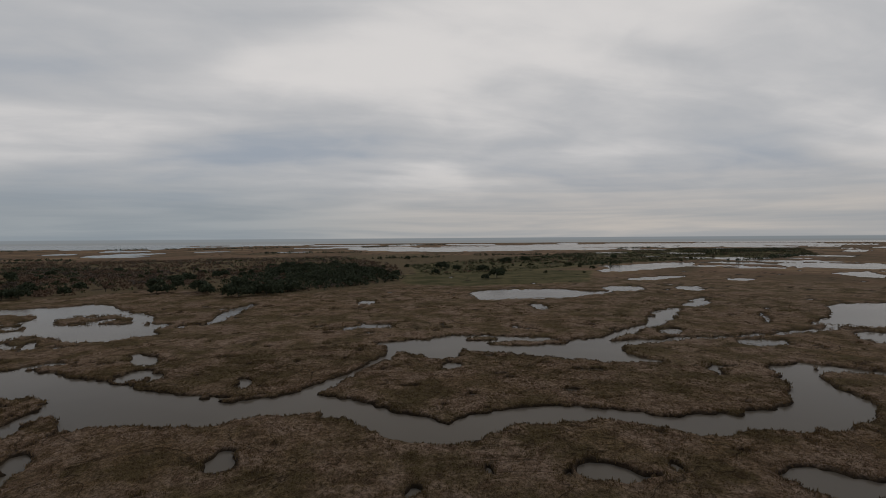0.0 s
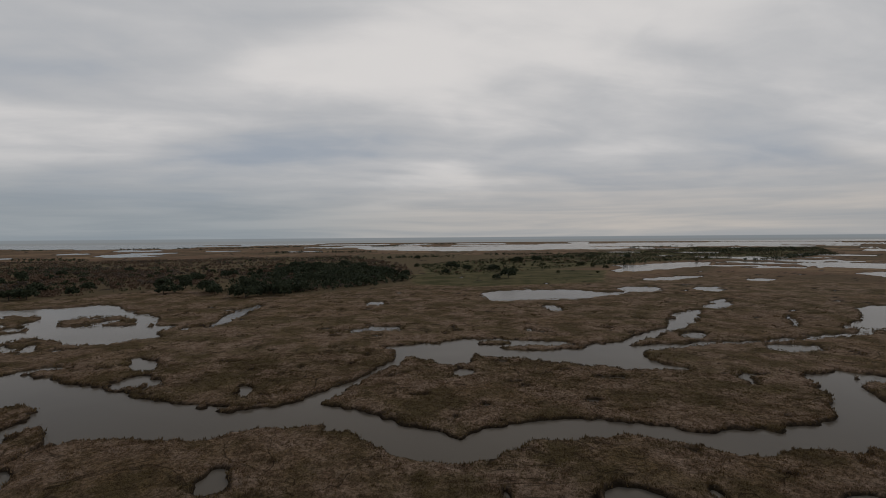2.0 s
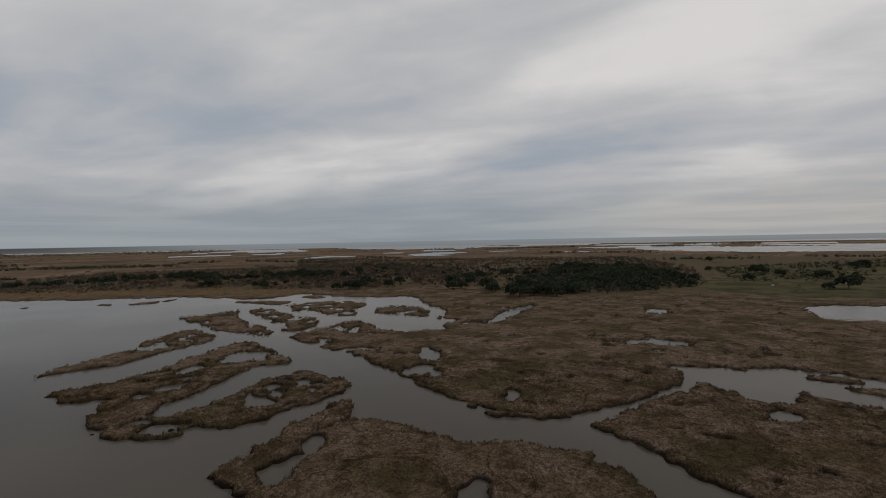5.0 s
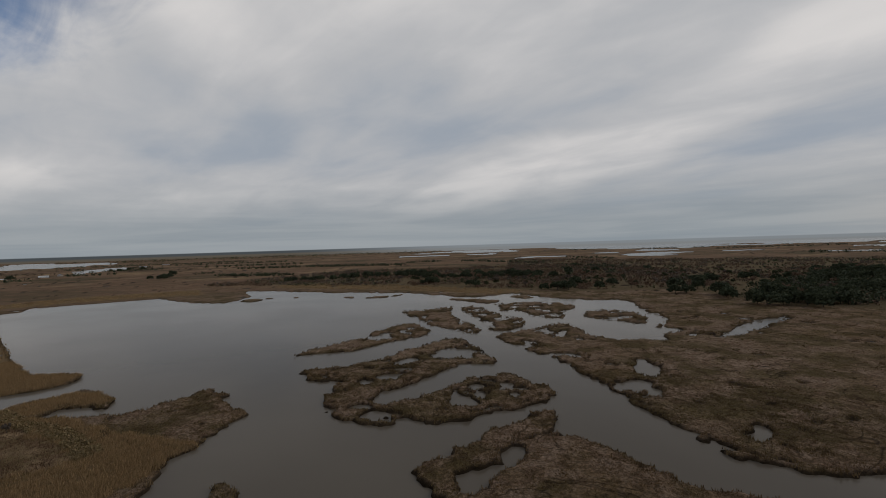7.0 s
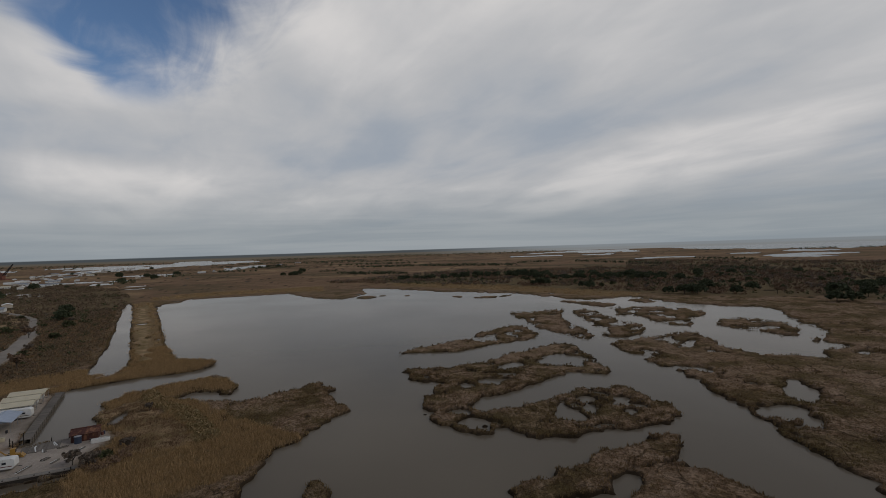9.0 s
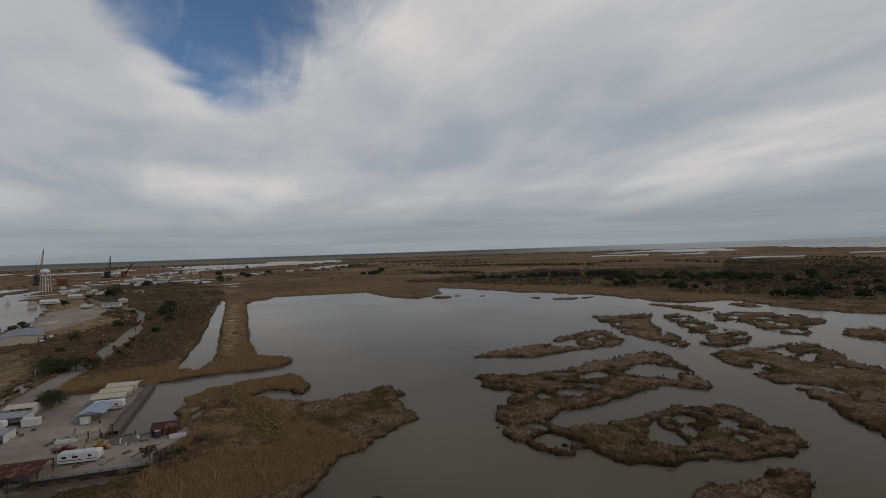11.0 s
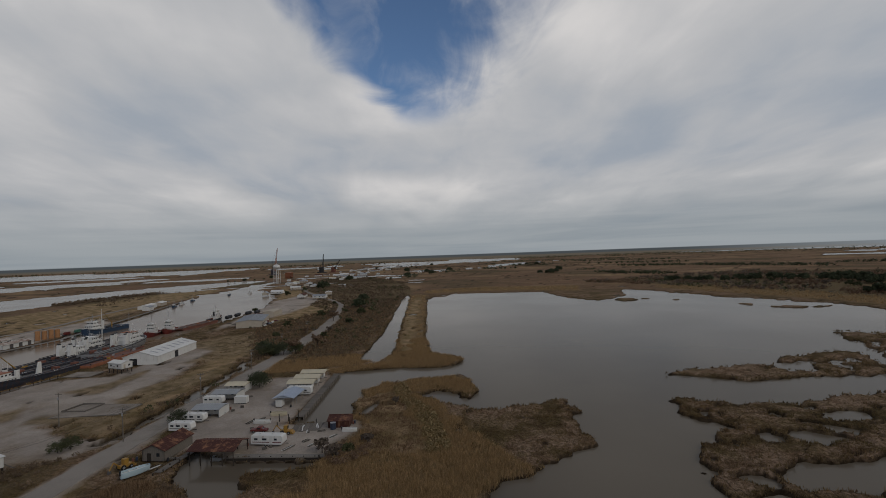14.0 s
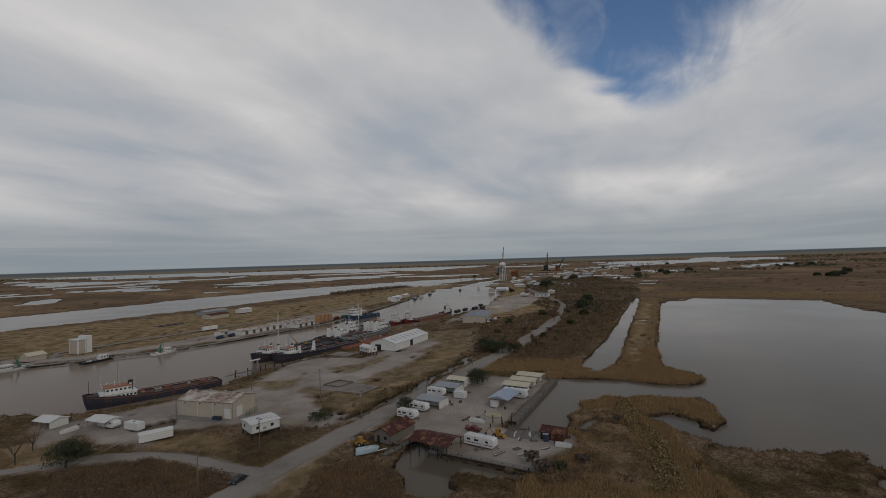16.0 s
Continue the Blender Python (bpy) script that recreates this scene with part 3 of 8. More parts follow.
water([(-134, -25), (-140, -32), (-144, -40), (-158, -46), (-166, -47), (-169, -39), (-162, -34), (-158, -25), (-162, -8), (-161, -6), (-153, -10), (-152, -17), (-151, -26), (-145, -23), (-140, -17)])  # slip
water([(-589, 2534), (-192, 1926), (217, 1908), (835, 2227), (1560, 2549), (2690, 2892), (3441, 3700), (1906, 3863), (905, 3532), (60, 3143), (-383, 3106)])  # bay
water([(-3582, 3416), (-2096, 2584), (-1730, 2731), (-1602, 3343), (-1109, 4175), (-1383, 5206), (-3403, 5929), (-5670, 5409)])  # bay
water([(-9819, 8865), (-5234, 7559), (-1598, 6016), (774, 5626), (3228, 5275), (5338, 4913), (7057, 6496), (4584, 7490), (1172, 8518), (-2411, 9078), (-7957, 11491), (-18136, 16376)])  # outer bay
water([(-3275, -605), (-3021, -368), (-3541, -226), (-4150, -37), (-4918, -587), (-5177, -978)])  # bay
water([(-870, -5392), (-1375, -3291), (-1789, -2085), (-2538, -1764), (-3159, -1948), (-2728, -3239), (-2053, -5004), (-1776, -11440)])  # bay
water([(-534, -3148), (-792, -3089), (-897, -2321), (-533, -2129)])  # bay
water([(-761, -1447), (-1025, -1529), (-1383, -1441), (-1773, -1301), (-1149, -1236), (-822, -1198)])  # bay
water([(-1890, -776), (-3107, -841), (-4195, -466), (-3723, -313), (-2866, -564), (-2138, -678)])  # bay
water([(-2199, -218), (-2634, -60), (-2387, -14), (-1933, -121)])  # bay
water([(-238, -1029), (-285, -1158), (-339, -1202), (-321, -1086), (-266, -981)])

# pools inside the islands and along their edges
water([(-197, 117), (-199, 125), (-195, 131), (-187, 123), (-190, 115)])
water([(-194, 106), (-198, 112), (-195, 113), (-187, 108)])
water([(-219, 153), (-215, 168), (-206, 177), (-197, 167), (-208, 152)])
water([(-216, 133), (-219, 147), (-208, 146), (-207, 132)])
water([(-225, 171), (-209, 182), (-200, 173)])
water([(-160, 132), (-155, 136), (-144, 134), (-142, 127), (-147, 123)])
water([(-162, 142), (-162, 150), (-153, 145), (-156, 139)])
water([(-143, 146), (-144, 153), (-137, 145)])
water([(-277, 145), (-298, 172), (-268, 161), (-268, 147)])
water([(-145, 217), (-141, 231), (-125, 209), (-132, 206)])
water([(-130, 186), (-128, 199), (-120, 201), (-110, 185), (-113, 178)])
water([(-81, 182), (-80, 186), (-74, 183), (-74, 176)])
water([(-108, 112), (-107, 124), (-100, 117), (-104, 111)])
water([(-185, 201), (-179, 212), (-173, 202)])
water([(-208, 202), (-202, 210), (-196, 203)])
water([(-213, 97), (-214, 104), (-206, 100)])
land([(-122, 184), (-124, 191), (-121, 193), (-118, 188), (-119, 183)])
water([(-365, 263), (-372, 278), (-324, 254), (-254, 229), (-240, 213), (-283, 225), (-310, 231)])  # cut between two islands
land([(-172, 103), (-160, 105), (-148, 107), (-145, 99), (-153, 92), (-165, 91), (-175, 94)])
# pools of the open marsh
water([(-146, 218), (-142, 224), (-134, 224), (-124, 208), (-128, 204), (-140, 210)])
water([(-131, 189), (-126, 192), (-119, 197), (-108, 184), (-112, 178), (-124, 182)])
water([(-67, 292), (-53, 306), (-30, 299), (-30, 285), (-50, 291), (-61, 279)])
water([(-80, 180), (-73, 181), (-70, 175), (-76, 173)])
water([(-3, 198), (6, 208), (8, 202), (0, 193)])
water([(148, 243), (178, 253), (174, 238), (159, 231)])
water([(251, 790), (382, 942), (531, 1010), (475, 892), (364, 806), (255, 737)])
water([(248, 511), (283, 514), (261, 477), (243, 484)])
water([(194, 390), (234, 417), (205, 374), (189, 369)])
water([(370, 623), (402, 611), (378, 581), (352, 583)])
water([(631, 909), (732, 936), (797, 869), (706, 768), (673, 801), (607, 840)])
water([(563, 695), (640, 722), (623, 678), (550, 599), (547, 634)])
water([(694, 1216), (800, 1271), (727, 1143), (639, 1098)])
water([(222, 332), (234, 342), (205, 302), (197, 298)])
water([(238, 625), (339, 673), (321, 636), (253, 591)])
water([(69, 387), (84, 383), (77, 359), (69, 363)])
water([(-74, 415), (-56, 414), (-55, 393), (-68, 397)])
water([(126, 281), (134, 269), (128, 263), (123, 268)])
land([(-120, 183), (-119, 187), (-115, 184), (-114, 179)])
# long pools in the marsh beyond the channel
for ends, wide in (([(-2048, -2151), (-3199, -2230)], 420), ([(-2419, -3255), (-3098, -3537)], 520), ([(-2445, -2325), (-2449, -1946)], 260), ([(-2788, -2226), (-3237, -1976)], 420)):
    water(corridor(ends, wide))
# roadside ditch
water(corridor([(-160, -78.6), (-190.7, -83.8), (-217, -88.8), (-242, -95), (-276, -104)], 4.4))
# strips and ponds too far off and too many to lay out one by one
pond_rng = random.Random(5)
for _ in range(250):
    a, r = radians(pond_rng.uniform(-50, 178)), 900 * (4.6 ** pond_rng.random())
    if (radians(62) < a < radians(100)) or (radians(-18) < a <= radians(62) and r < 1800):
        continue
    cx, cy = -math.sin(a) * r, math.cos(a) * r
    wide, deep, lean = pond_rng.uniform(20, 130) * r / 1500, pond_rng.uniform(0.35, 0.95) * r * r / 34000, pond_rng.uniform(-0.3, 0.3)
    SHORES.append((-1, rounded([(cx + math.cos(a + lean) * wide * math.cos(k) - math.sin(a) * deep * math.sin(k), cy + math.sin(a + lean) * wide * math.cos(k) + math.cos(a) * deep * math.sin(k)) for k in (0.3, 1.2, 2.0, 2.9, 3.9, 5.2)], 1)))

bar_rng = random.Random(9)
for _ in range(70):  # low bars that stripe the far bay
    a, r = radians(bar_rng.uniform(-50, 76)), 2300 + 3600 * bar_rng.random()
    cx, cy, wide, deep = -math.sin(a) * r, math.cos(a) * r, bar_rng.uniform(150, 600), bar_rng.uniform(25, 70)
    SHORES.append((1, rounded([(cx + math.cos(a) * wide * math.cos(k) - math.sin(a) * deep * math.sin(k), cy + math.sin(a) * wide * math.cos(k) + math.cos(a) * deep * math.sin(k)) for k in (0.1, 1.2, 2.0, 3.0, 3.9, 5.2)], 1)))

# open water beyond the bay
SHORES.append((-1, np.array([(-math.sin(radians(a)) * r, math.cos(radians(a)) * r) for r, way_ in ((6000, 1), (45000, -1)) for a in list(range(-80, 77, 12))[::way_]])))
# what grows or lies on the land
WALLED = [
    [(-158, -54), (-171, -62), (-192, -68), (-233, -76), (-241, -62), (-247, -44), (-190.5, -31.5), (-186, -36), (-184, -27), (-188, -21), (-191, -11), (-182, -6), (-166, -7), (-161, -7), (-157, -33.6), (-162, -47)],
]
YARDS = [
    [(-91, -139), (-102, -144), (-108, -119), (-111, -112), (-121, -118), (-139, -105), (-145, -91), (-154, -82), (-165, -77), (-163, -97), (-172, -116), (-182, -108), (-223, -116), (-305, -148), (-314, -171), (-236, -154), (-216, -189), (-165, -148), (-153, -150), (-136, -156), (-107, -160), (-96, -167)],
    [(-110, -320), (-146, -303), (-230, -295), (-322, -312), (-412, -343), (-446, -389), (-317, -359), (-250, -336), (-194, -322), (-150, -320), (-114, -348)],
    [(-369, -205), (-437, -197), (-517, -205), (-618, -236), (-699, -305), (-600, -293), (-448, -231)],
]
REEDS = [
    [(-223, -20), (-233, -16), (-251, 10), (-245, 22), (-224, 24), (-229, 14), (-222, 2), (-212, 13), (-184, 30), (-169, 44), (-177, 66), (-168, 51), (-147, 32), (-137, 19), (-129, 7), (-126, -1), (-136, -10), (-148, -4), (-163, -8), (-177, -5)],
    [(-667, -128), (-674, -108), (-378, -34), (-296, -11), (-283, 10), (-265, 1), (-258, -33), (-252, -47), (-259, -50), (-276, -26), (-391, -56)],
    [(-691, -113), (-715, -34), (-712, 60), (-690, 94), (-795, 101), (-808, -45), (-745, -127)],
    [(-245, -80), (-263, -45), (-285, -24), (-288, -56), (-270, -86)],
    [(-828, 221), (-624, 339), (-433, 404), (-392, 367), (-551, 302), (-726, 197)],
]
TURF = [
    [(-70, 701), (111, 806), (242, 766), (175, 576), (29, 532), (-43, 556)],
    [(-624, -110), (-617, -99), (-302, -24), (-291, -27), (-390, -54)],
    [(-59, 922), (329, 1283), (653, 1389), (290, 918), (104, 754), (-36, 678)],
    [(-116, -116), (-133, -97), (-126, -85), (-112, -107)],
    [(-170, -157), (-204, -167), (-192, -141), (-169, -141)],
    [(-176, -115), (-222, -114), (-322, -141), (-305, -119), (-200, -92), (-165, -86)],
    [(-136, -72), (-144, -61), (-117, -48), (-113, -57)],
    [(-144, -545), (-205, -530), (-287, -539), (-430, -533), (-625, -591), (-981, -662), (-825, -542), (-446, -389), (-305, -339), (-200, -319), (-148, -312), (-111, -329)],
    [(-894, -451), (-663, -241), (-560, -178), (-380, -145), (-372, -161)],
    [(-84, -149), (-95, -141), (-91, -118), (-81, -127)],
    [(-166, -18), (-171, -13), (-165, -9), (-163, -16)],
    [(-212, -17), (-223, -8), (-206, 3), (-183, 14), (-171, 18), (-165, 5), (-178, -4), (-197, -12)],
]
SCRUB = [
    [(-609, -268), (-1035, -467), (-1290, -535), (-1304, -441), (-985, -232), (-726, -140), (-584, -121), (-485, -116), (-502, -170)],
    [(-130, -53), (-143, -50), (-143, -38), (-132, -23), (-117, -44)],
    [(-89, -109), (-103, -102), (-115, -93), (-118, -75), (-113, -64), (-104, -61), (-85, -88)],
    [(-217, -17), (-217, -7), (-197, 10), (-179, 16), (-164, 11), (-161, -1), (-175, -11)],
    [(-384, -174), (-425, -172), (-532, -166), (-635, -133), (-363, -63), (-282, -53), (-260, -83), (-290, -115)],
    [(-619, -614), (-970, -802), (-1214, -716), (-1062, -616), (-745, -593), (-552, -509)],
    [(-1293, 1106), (-714, 1242), (-165, 1652), (338, 1319), (356, 949), (94, 687), (-24, 590), (-110, 501), (-178, 448), (-305, 530), (-381, 468), (-532, 454)],
    [(394, 1539), (1064, 2156), (1520, 2015), (1040, 1316), (526, 1065), (344, 1091)],
    [(-886, 142), (-1150, 456), (-972, 832), (-762, 948), (-411, 786), (-297, 571), (-355, 453), (-447, 398), (-597, 335)],
    [(-129, -90), (-143, -88), (-150, -81), (-146, -75), (-129, -75), (-123, -78)],
    [(-170, -80), (-197, -84), (-226, -89), (-198, -91), (-163, -85)],
]
WEEDS = [
    [(-168, -159), (-182, -146), (-193, -147), (-179, -132), (-169, -136)],
    [(-173, -124), (-181, -126), (-186, -100), (-200, -101), (-203, -101), (-170, -87), (-163, -91), (-174, -110)],
    [(-202, -116), (-221, -119), (-252, -110), (-239, -100), (-203, -101), (-192, -103)],
    [(-209, -151), (-212, -147), (-223, -143), (-251, -146), (-235, -137), (-209, -133), (-206, -145)],
    [(-264, -139), (-298, -143), (-300, -134), (-270, -124), (-264, -134)],
    [(-320, -183), (-363, -160), (-320, -125), (-281, -120), (-307, -169)],
    [(-221, -115), (-252, -101), (-241, -101), (-218, -102), (-208, -103)],
]
LOW = [
    [(-209, 16), (-209, 32), (-202, 50), (-192, 67), (-165, 64), (-165, 48), (-170, 43), (-179, 36), (-194, 25)],
]
FOREST = [(-1293, 1106), (-714, 1242), (-313, 1431), (-96, 964), (-48, 633), (-114, 518), (-183, 461), (-305, 530), (-381, 468), (-532, 454)]
BELT_SCRUB = [(-887, 103), (-1094, 435), (-926, 794), (-731, 910), (-411, 786), (-303, 582), (-365, 465), (-457, 406), (-605, 339)]
EAST_WOODS = [(-73, 961), (394, 1539), (1064, 2156), (1520, 2015), (1040, 1316), (526, 1065), (313, 955), (104, 754), (-20, 676)]

DYKE = [(-740, -183), (-737, -99), (-370, -19), (-270, 15), (-260, -1), (-248, -44)]
ISLES = [(-233, 89), (-288, 140), (-351, 210), (-371, 275), (-368, 351), (-298, 354), (-226, 344), (-196, 301), (-216, 264), (-184, 189), (-147, 173), (-126, 159), (-129, 115), (-152, 83)]

def banks(x, y):
    """How far a place lies from the nearest bank: above 0 on land, below 0 in water."""
    r = np.hypot(x + 25, y - 25)
    rag = (1.3 + 0.0042 * r) * (1 - 0.75 * np.clip(inside(DYKE, x, y, 12.0) / 10.0 + 0.5, 0, 1))
    wx = x + rag * (value_noise(x, y, 7.0, 3) + 0.6 * value_noise(x, y, 2.7, 4)) + 0.9 * rag * value_noise(x, y, 30.0, 8)
    wy = y + rag * (value_noise(x, y, 7.0, 5) + 0.6 * value_noise(x, y, 2.7, 6)) + 0.9 * rag * value_noise(x, y, 30.0, 9)
    d = np.full(x.shape, 40.0)
    for side, outline in SHORES:
        s = inside(outline, wx, wy, 40.0)
        d = np.minimum(d, -s) if side < 0 else np.maximum(d, s)
    # lobed edges, and small pools inside the islands and the marsh
    d = d + np.where(d < 6, 0.3 * rag * value_noise(x, y, 4.5, 21) + 0.2 * rag * value_noise(x, y, 2.0, 22), 0.0)
    wet = value_noise(x, y, 11.0, 23) + 0.7 * value_noise(x, y, 5.0, 24)
    isles = np.clip(inside(ISLES, x, y, 12.0) / 12.0 + 0.5, 0, 1)
    dry = (1.15 - 0.70 * isles - wet) * 6.0 + 3.0 * np.maximum(0, 3.0 - d)
    d = np.where(d > 0, np.minimum(d, dry), d)
    # straight, walled banks of the yards and the quay
    hard = np.maximum.reduce([inside(o, x, y, 40.0) for o in WALLED + RAISED])
    return np.where(hard > 0, np.maximum(d, hard), d)


def cover(outlines, x, y, soft, seed):
    wob = soft * (value_noise(x, y, 9.0, seed) + 0.6 * value_noise(x, y, 3.0, seed + 1))
    best = np.full(x.shape, 0.0)
    for o in outlines:
        best = np.maximum(best, np.clip(0.5 + (inside(o, x, y, 12.0) + wob) / (2 * soft), 0, 1))
    return best


def terrain(x, y, cell):
    """Heights of the ground, and how much of each cover lies on it."""
    d = banks(x, y)
    e = d / np.maximum(0.8, 0.35 * cell)
    rise = np.clip(e, 0, 1)
    z = np.where(e > 0, 0.85 * (1 - np.exp(-3.0 * e)), -0.9 * (1 - np.exp(e)))
    yard = np.maximum(cover(WALLED + YARDS, x, y, 0.6, 40), cover(RAISED, x, y, 0.8, 44))
    z += rise * (1 - yard) * (0.26 * np.clip(1.6 / cell, 0, 1) * value_noise(x, y, 1.9, 11) + 0.25 * np.clip(5.0 / cell, 0, 1) * value_noise(x, y, 8.0, 12) + 0.2 * np.clip(22.0 / cell, 0, 1) * value_noise(x, y, 40.0, 13))
    z = np.where(d > 0, np.maximum(z, 0.06) * (1 - yard) + 1.15 * yard * np.clip(e, 0, 1), z)
    return d, z, yard


def build_ground():
    fine = np.radians(np.arange(-64, 180, 0.19))
    coarse = np.radians(np.arange(180, 296, 3.0))
    ang = np.concatenate([fine, coarse])
    q = np.concatenate([np.arange(0.75, 0.12, -0.0025), np.arange(0.12, 0.0105, -0.0016)])
    rad = np.concatenate([[4, 12, 25, 40, 55, 65], 55.0 / q, [6200, 7500, 9500, 14000, 30000]])
    step = np.gradient(rad)
    A, R = np.meshgrid(ang, rad)
    x, y = (-25 - np.sin(A) * R).ravel(), (25 + np.cos(A) * R).ravel()
    cell = np.repeat(step, len(ang))
    d, z, yard = terrain(x, y, cell)
    rows, cols = R.shape
    i = np.arange(rows - 1)[:, None] * cols + np.arange(cols)[None]
    j = np.arange(rows - 1)[:, None] * cols + (np.arange(cols)[None] + 1) % cols
    quads = np.stack([i, i + cols, j + cols, j], -1).reshape(-1, 4)
    me = bpy.data.meshes.new("ground")
    me.vertices.add(len(x))
    me.vertices.foreach_set("co", np.stack([x, y, z], 1).ravel())
    me.loops.add(quads.size)
    me.polygons.add(len(quads))
    me.loops.foreach_set("vertex_index", quads[:, ::-1].ravel().astype(np.int32))
    me.polygons.foreach_set("loop_start", np.arange(0, quads.size, 4, dtype=np.int32))
    me.polygons.foreach_set("use_smooth", np.ones(len(quads), bool))
    me.update(calc_edges=True)
    weeds = cover(WEEDS, x, y, 2.0, 85)
    gravel = np.maximum(cover(WALLED[:1] + YARDS, x, y, 2.2, 80) * (1 - 0.5 * weeds), 0.8 * cover(RAISED, x, y, 1.0, 90))
    for name, values in (("gravel", gravel), ("reed", cover(REEDS, x, y, 2.5, 50) * (1 - cover(LOW, x, y, 2.0, 52))), ("turf", cover(TURF, x, y, 2.5, 60)), ("meadow", np.maximum(cover([TURF[0], TURF[2]], x, y, 4.0, 62), cover([EAST_WOODS], x, y, 6.0, 64))), ("weeds", 0.85 * weeds), ("plain", np.clip((np.hypot(x + 25, y - 25) - 560) / 260 + 0.4 * value_noise(x, y, 60.0, 97), 0, 1)), ("scrub", cover(SCRUB, x, y, 4.0, 70)), ("mud", np.clip(1.3 - d / 0.9, 0, 1)), ("bank", np.clip(1.25 - d / 13.0 + 0.5 * value_noise(x, y, 14.0, 95), 0, 1) * (d > 0))):
        me.attributes.new(name, "FLOAT", "POINT").data.foreach_set("value", values.astype(np.float32))
    me.materials.append(GROUND)
    return tagged(new("ground", me), "brown winter marsh ground cut by tidal creeks and ponds", "ground", kind="structure")


ground = build_ground()


def build_water():
    me = bpy.data.meshes.new("water")
    bm = bmesh.new()
    bmesh.ops.create_circle(bm, cap_ends=True, segments=96, radius=30000)
    bm.to_mesh(me)
    bm.free()
    me.materials.append(WATER)
    return tagged(new("water", me), "still grey-brown brackish water of lake, creeks and harbour", "water", kind="structure")


water_sheet = build_water()

# ---- ways of making things ----
def part(name, bm, mat, parent, label=""):
    me = bpy.data.meshes.new(name)
    bm.to_mesh(me)
    bm.free()
    me.materials.append(mat)
    ob = new(name, me)
    ob.parent = parent
    return tagged(ob, label)


def thing(name, label, category, place, group=""):
    ob = new(name)
    ob.matrix_world = place
    ob.empty_display_size = 0.5
    return tagged(ob, label, category, group)


def box(x0, x1, y0, y1, z0, z1, bm=None, bevel=0.0):
    own = bmesh.new()
    m = Matrix.LocRotScale(((x0 + x1) / 2, (y0 + y1) / 2, (z0 + z1) / 2), None, (abs(x1 - x0), abs(y1 - y0), abs(z1 - z0)))
    bmesh.ops.create_cube(own, size=1, matrix=m)
    if bevel:
        bmesh.ops.bevel(own, geom=own.edges[:], offset=bevel, segments=2, affect="EDGES", profile=0.6)
    return joined(own, bm)


def joined(own, bm):
    if bm is None:
        return own
    me = bpy.data.meshes.new("tmp")
    own.to_mesh(me)
    own.free()
    bm.from_mesh(me)
    bpy.data.meshes.remove(me)
    return bm


def tube(p, q, r, r2=None, bm=None, segments=8):
    p, q = Vector(p), Vector(q)
    own = bmesh.new()
    turn = (q - p).to_track_quat("Z", "Y").to_matrix().to_4x4()
    bmesh.ops.create_cone(own, cap_ends=True, segments=segments, radius1=r, radius2=r if r2 is None else r2, depth=(q - p).length, matrix=Matrix.Translation((p + q) / 2) @ turn)
    return joined(own, bm)


def limb(p, q, r, r2, bm, segments=6):
    """A branch that grows out of the nearest corner of what is already there."""
    bm.verts.ensure_lookup_table()
    p, q = Vector(p), Vector(q)
    root = min(bm.verts, key=lambda v: (v.co - p).length)
    turn = (q - p).to_track_quat("Z", "Y").to_matrix()
    rings = [[bm.verts.new(o + turn @ Vector((math.cos(6.283 * i / segments) * w, math.sin(6.283 * i / segments) * w, 0))) for i in range(segments)] for o, w in ((p, r), (q, r2))]
    for i in range(segments):
        j = (i + 1) % segments
        bm.faces.new((rings[0][i], rings[0][j], rings[1][j], rings[1][i]))
        bm.faces.new((rings[0][j], rings[0][i], root))
    bm.faces.new(rings[1])
    return bm


def extrude(profile, y0, y1, bm=None):
    """A profile of (x, z) corners, drawn out along y."""
    own = bmesh.new()
    a = [own.verts.new((x, y0, z)) for x, z in profile]
    b = [own.verts.new((x, y1, z)) for x, z in profile]
    own.faces.new(a[::-1])
    own.faces.new(b)
    for i in range(len(a)):
        j = (i + 1) % len(a)
        own.faces.new((a[i], a[j], b[j], b[i]))
    bmesh.ops.recalc_face_normals(own, faces=own.faces)
    return joined(own, bm)


def slab(points, z0, z1, bm=None):
    """A flat plate of a plan's corners."""
    own = bmesh.new()
    low = [own.verts.new((x, y, z0)) for x, y in points]
    top = [own.verts.new((x, y, z1)) for x, y in points]
    own.faces.new(low[::-1])
    own.faces.new(top)
    for i in range(len(low)):
        j = (i + 1) % len(low)
        own.faces.new((low[i], low[j], top[j], top[i]))
    bmesh.ops.recalc_face_normals(own, faces=own.faces)
    return joined(own, bm)


def gable_sheet(length, width, eave, rise, over=0.4, thick=0.10, rib=0.75, side=1):
    """One slope of a gable roof whose ridge runs along x, with standing ribs."""
    half = width / 2 + over
    drop = rise * over / (width / 2)
    own = bmesh.new()
    count = max(2, int((length + 2 * over) / rib))
    xs = []
    for k in range(count + 1):
        x = -length / 2 - over + 0.08 + k * (length + 2 * over - 0.16) / count
        xs += [(x - 0.06, 0.0), (x, 0.07), (x + 0.06, 0.0)]
    cols = [[own.verts.new((x, y, z + up)) for y, z, up in ((0, eave + rise, 0), (side * half, eave - drop, 0), (side * half, eave - drop, thick + r), (0, eave + rise, thick + r))] for x, r in xs]
    for a, b in zip(cols, cols[1:]):
        for i in range(4):
            j = (i + 1) % 4
            own.faces.new((a[i], b[i], b[j], a[j]))
    own.faces.new(cols[0])
    own.faces.new(cols[-1][::-1])
    bmesh.ops.recalc_face_normals(own, faces=own.faces)
    return own


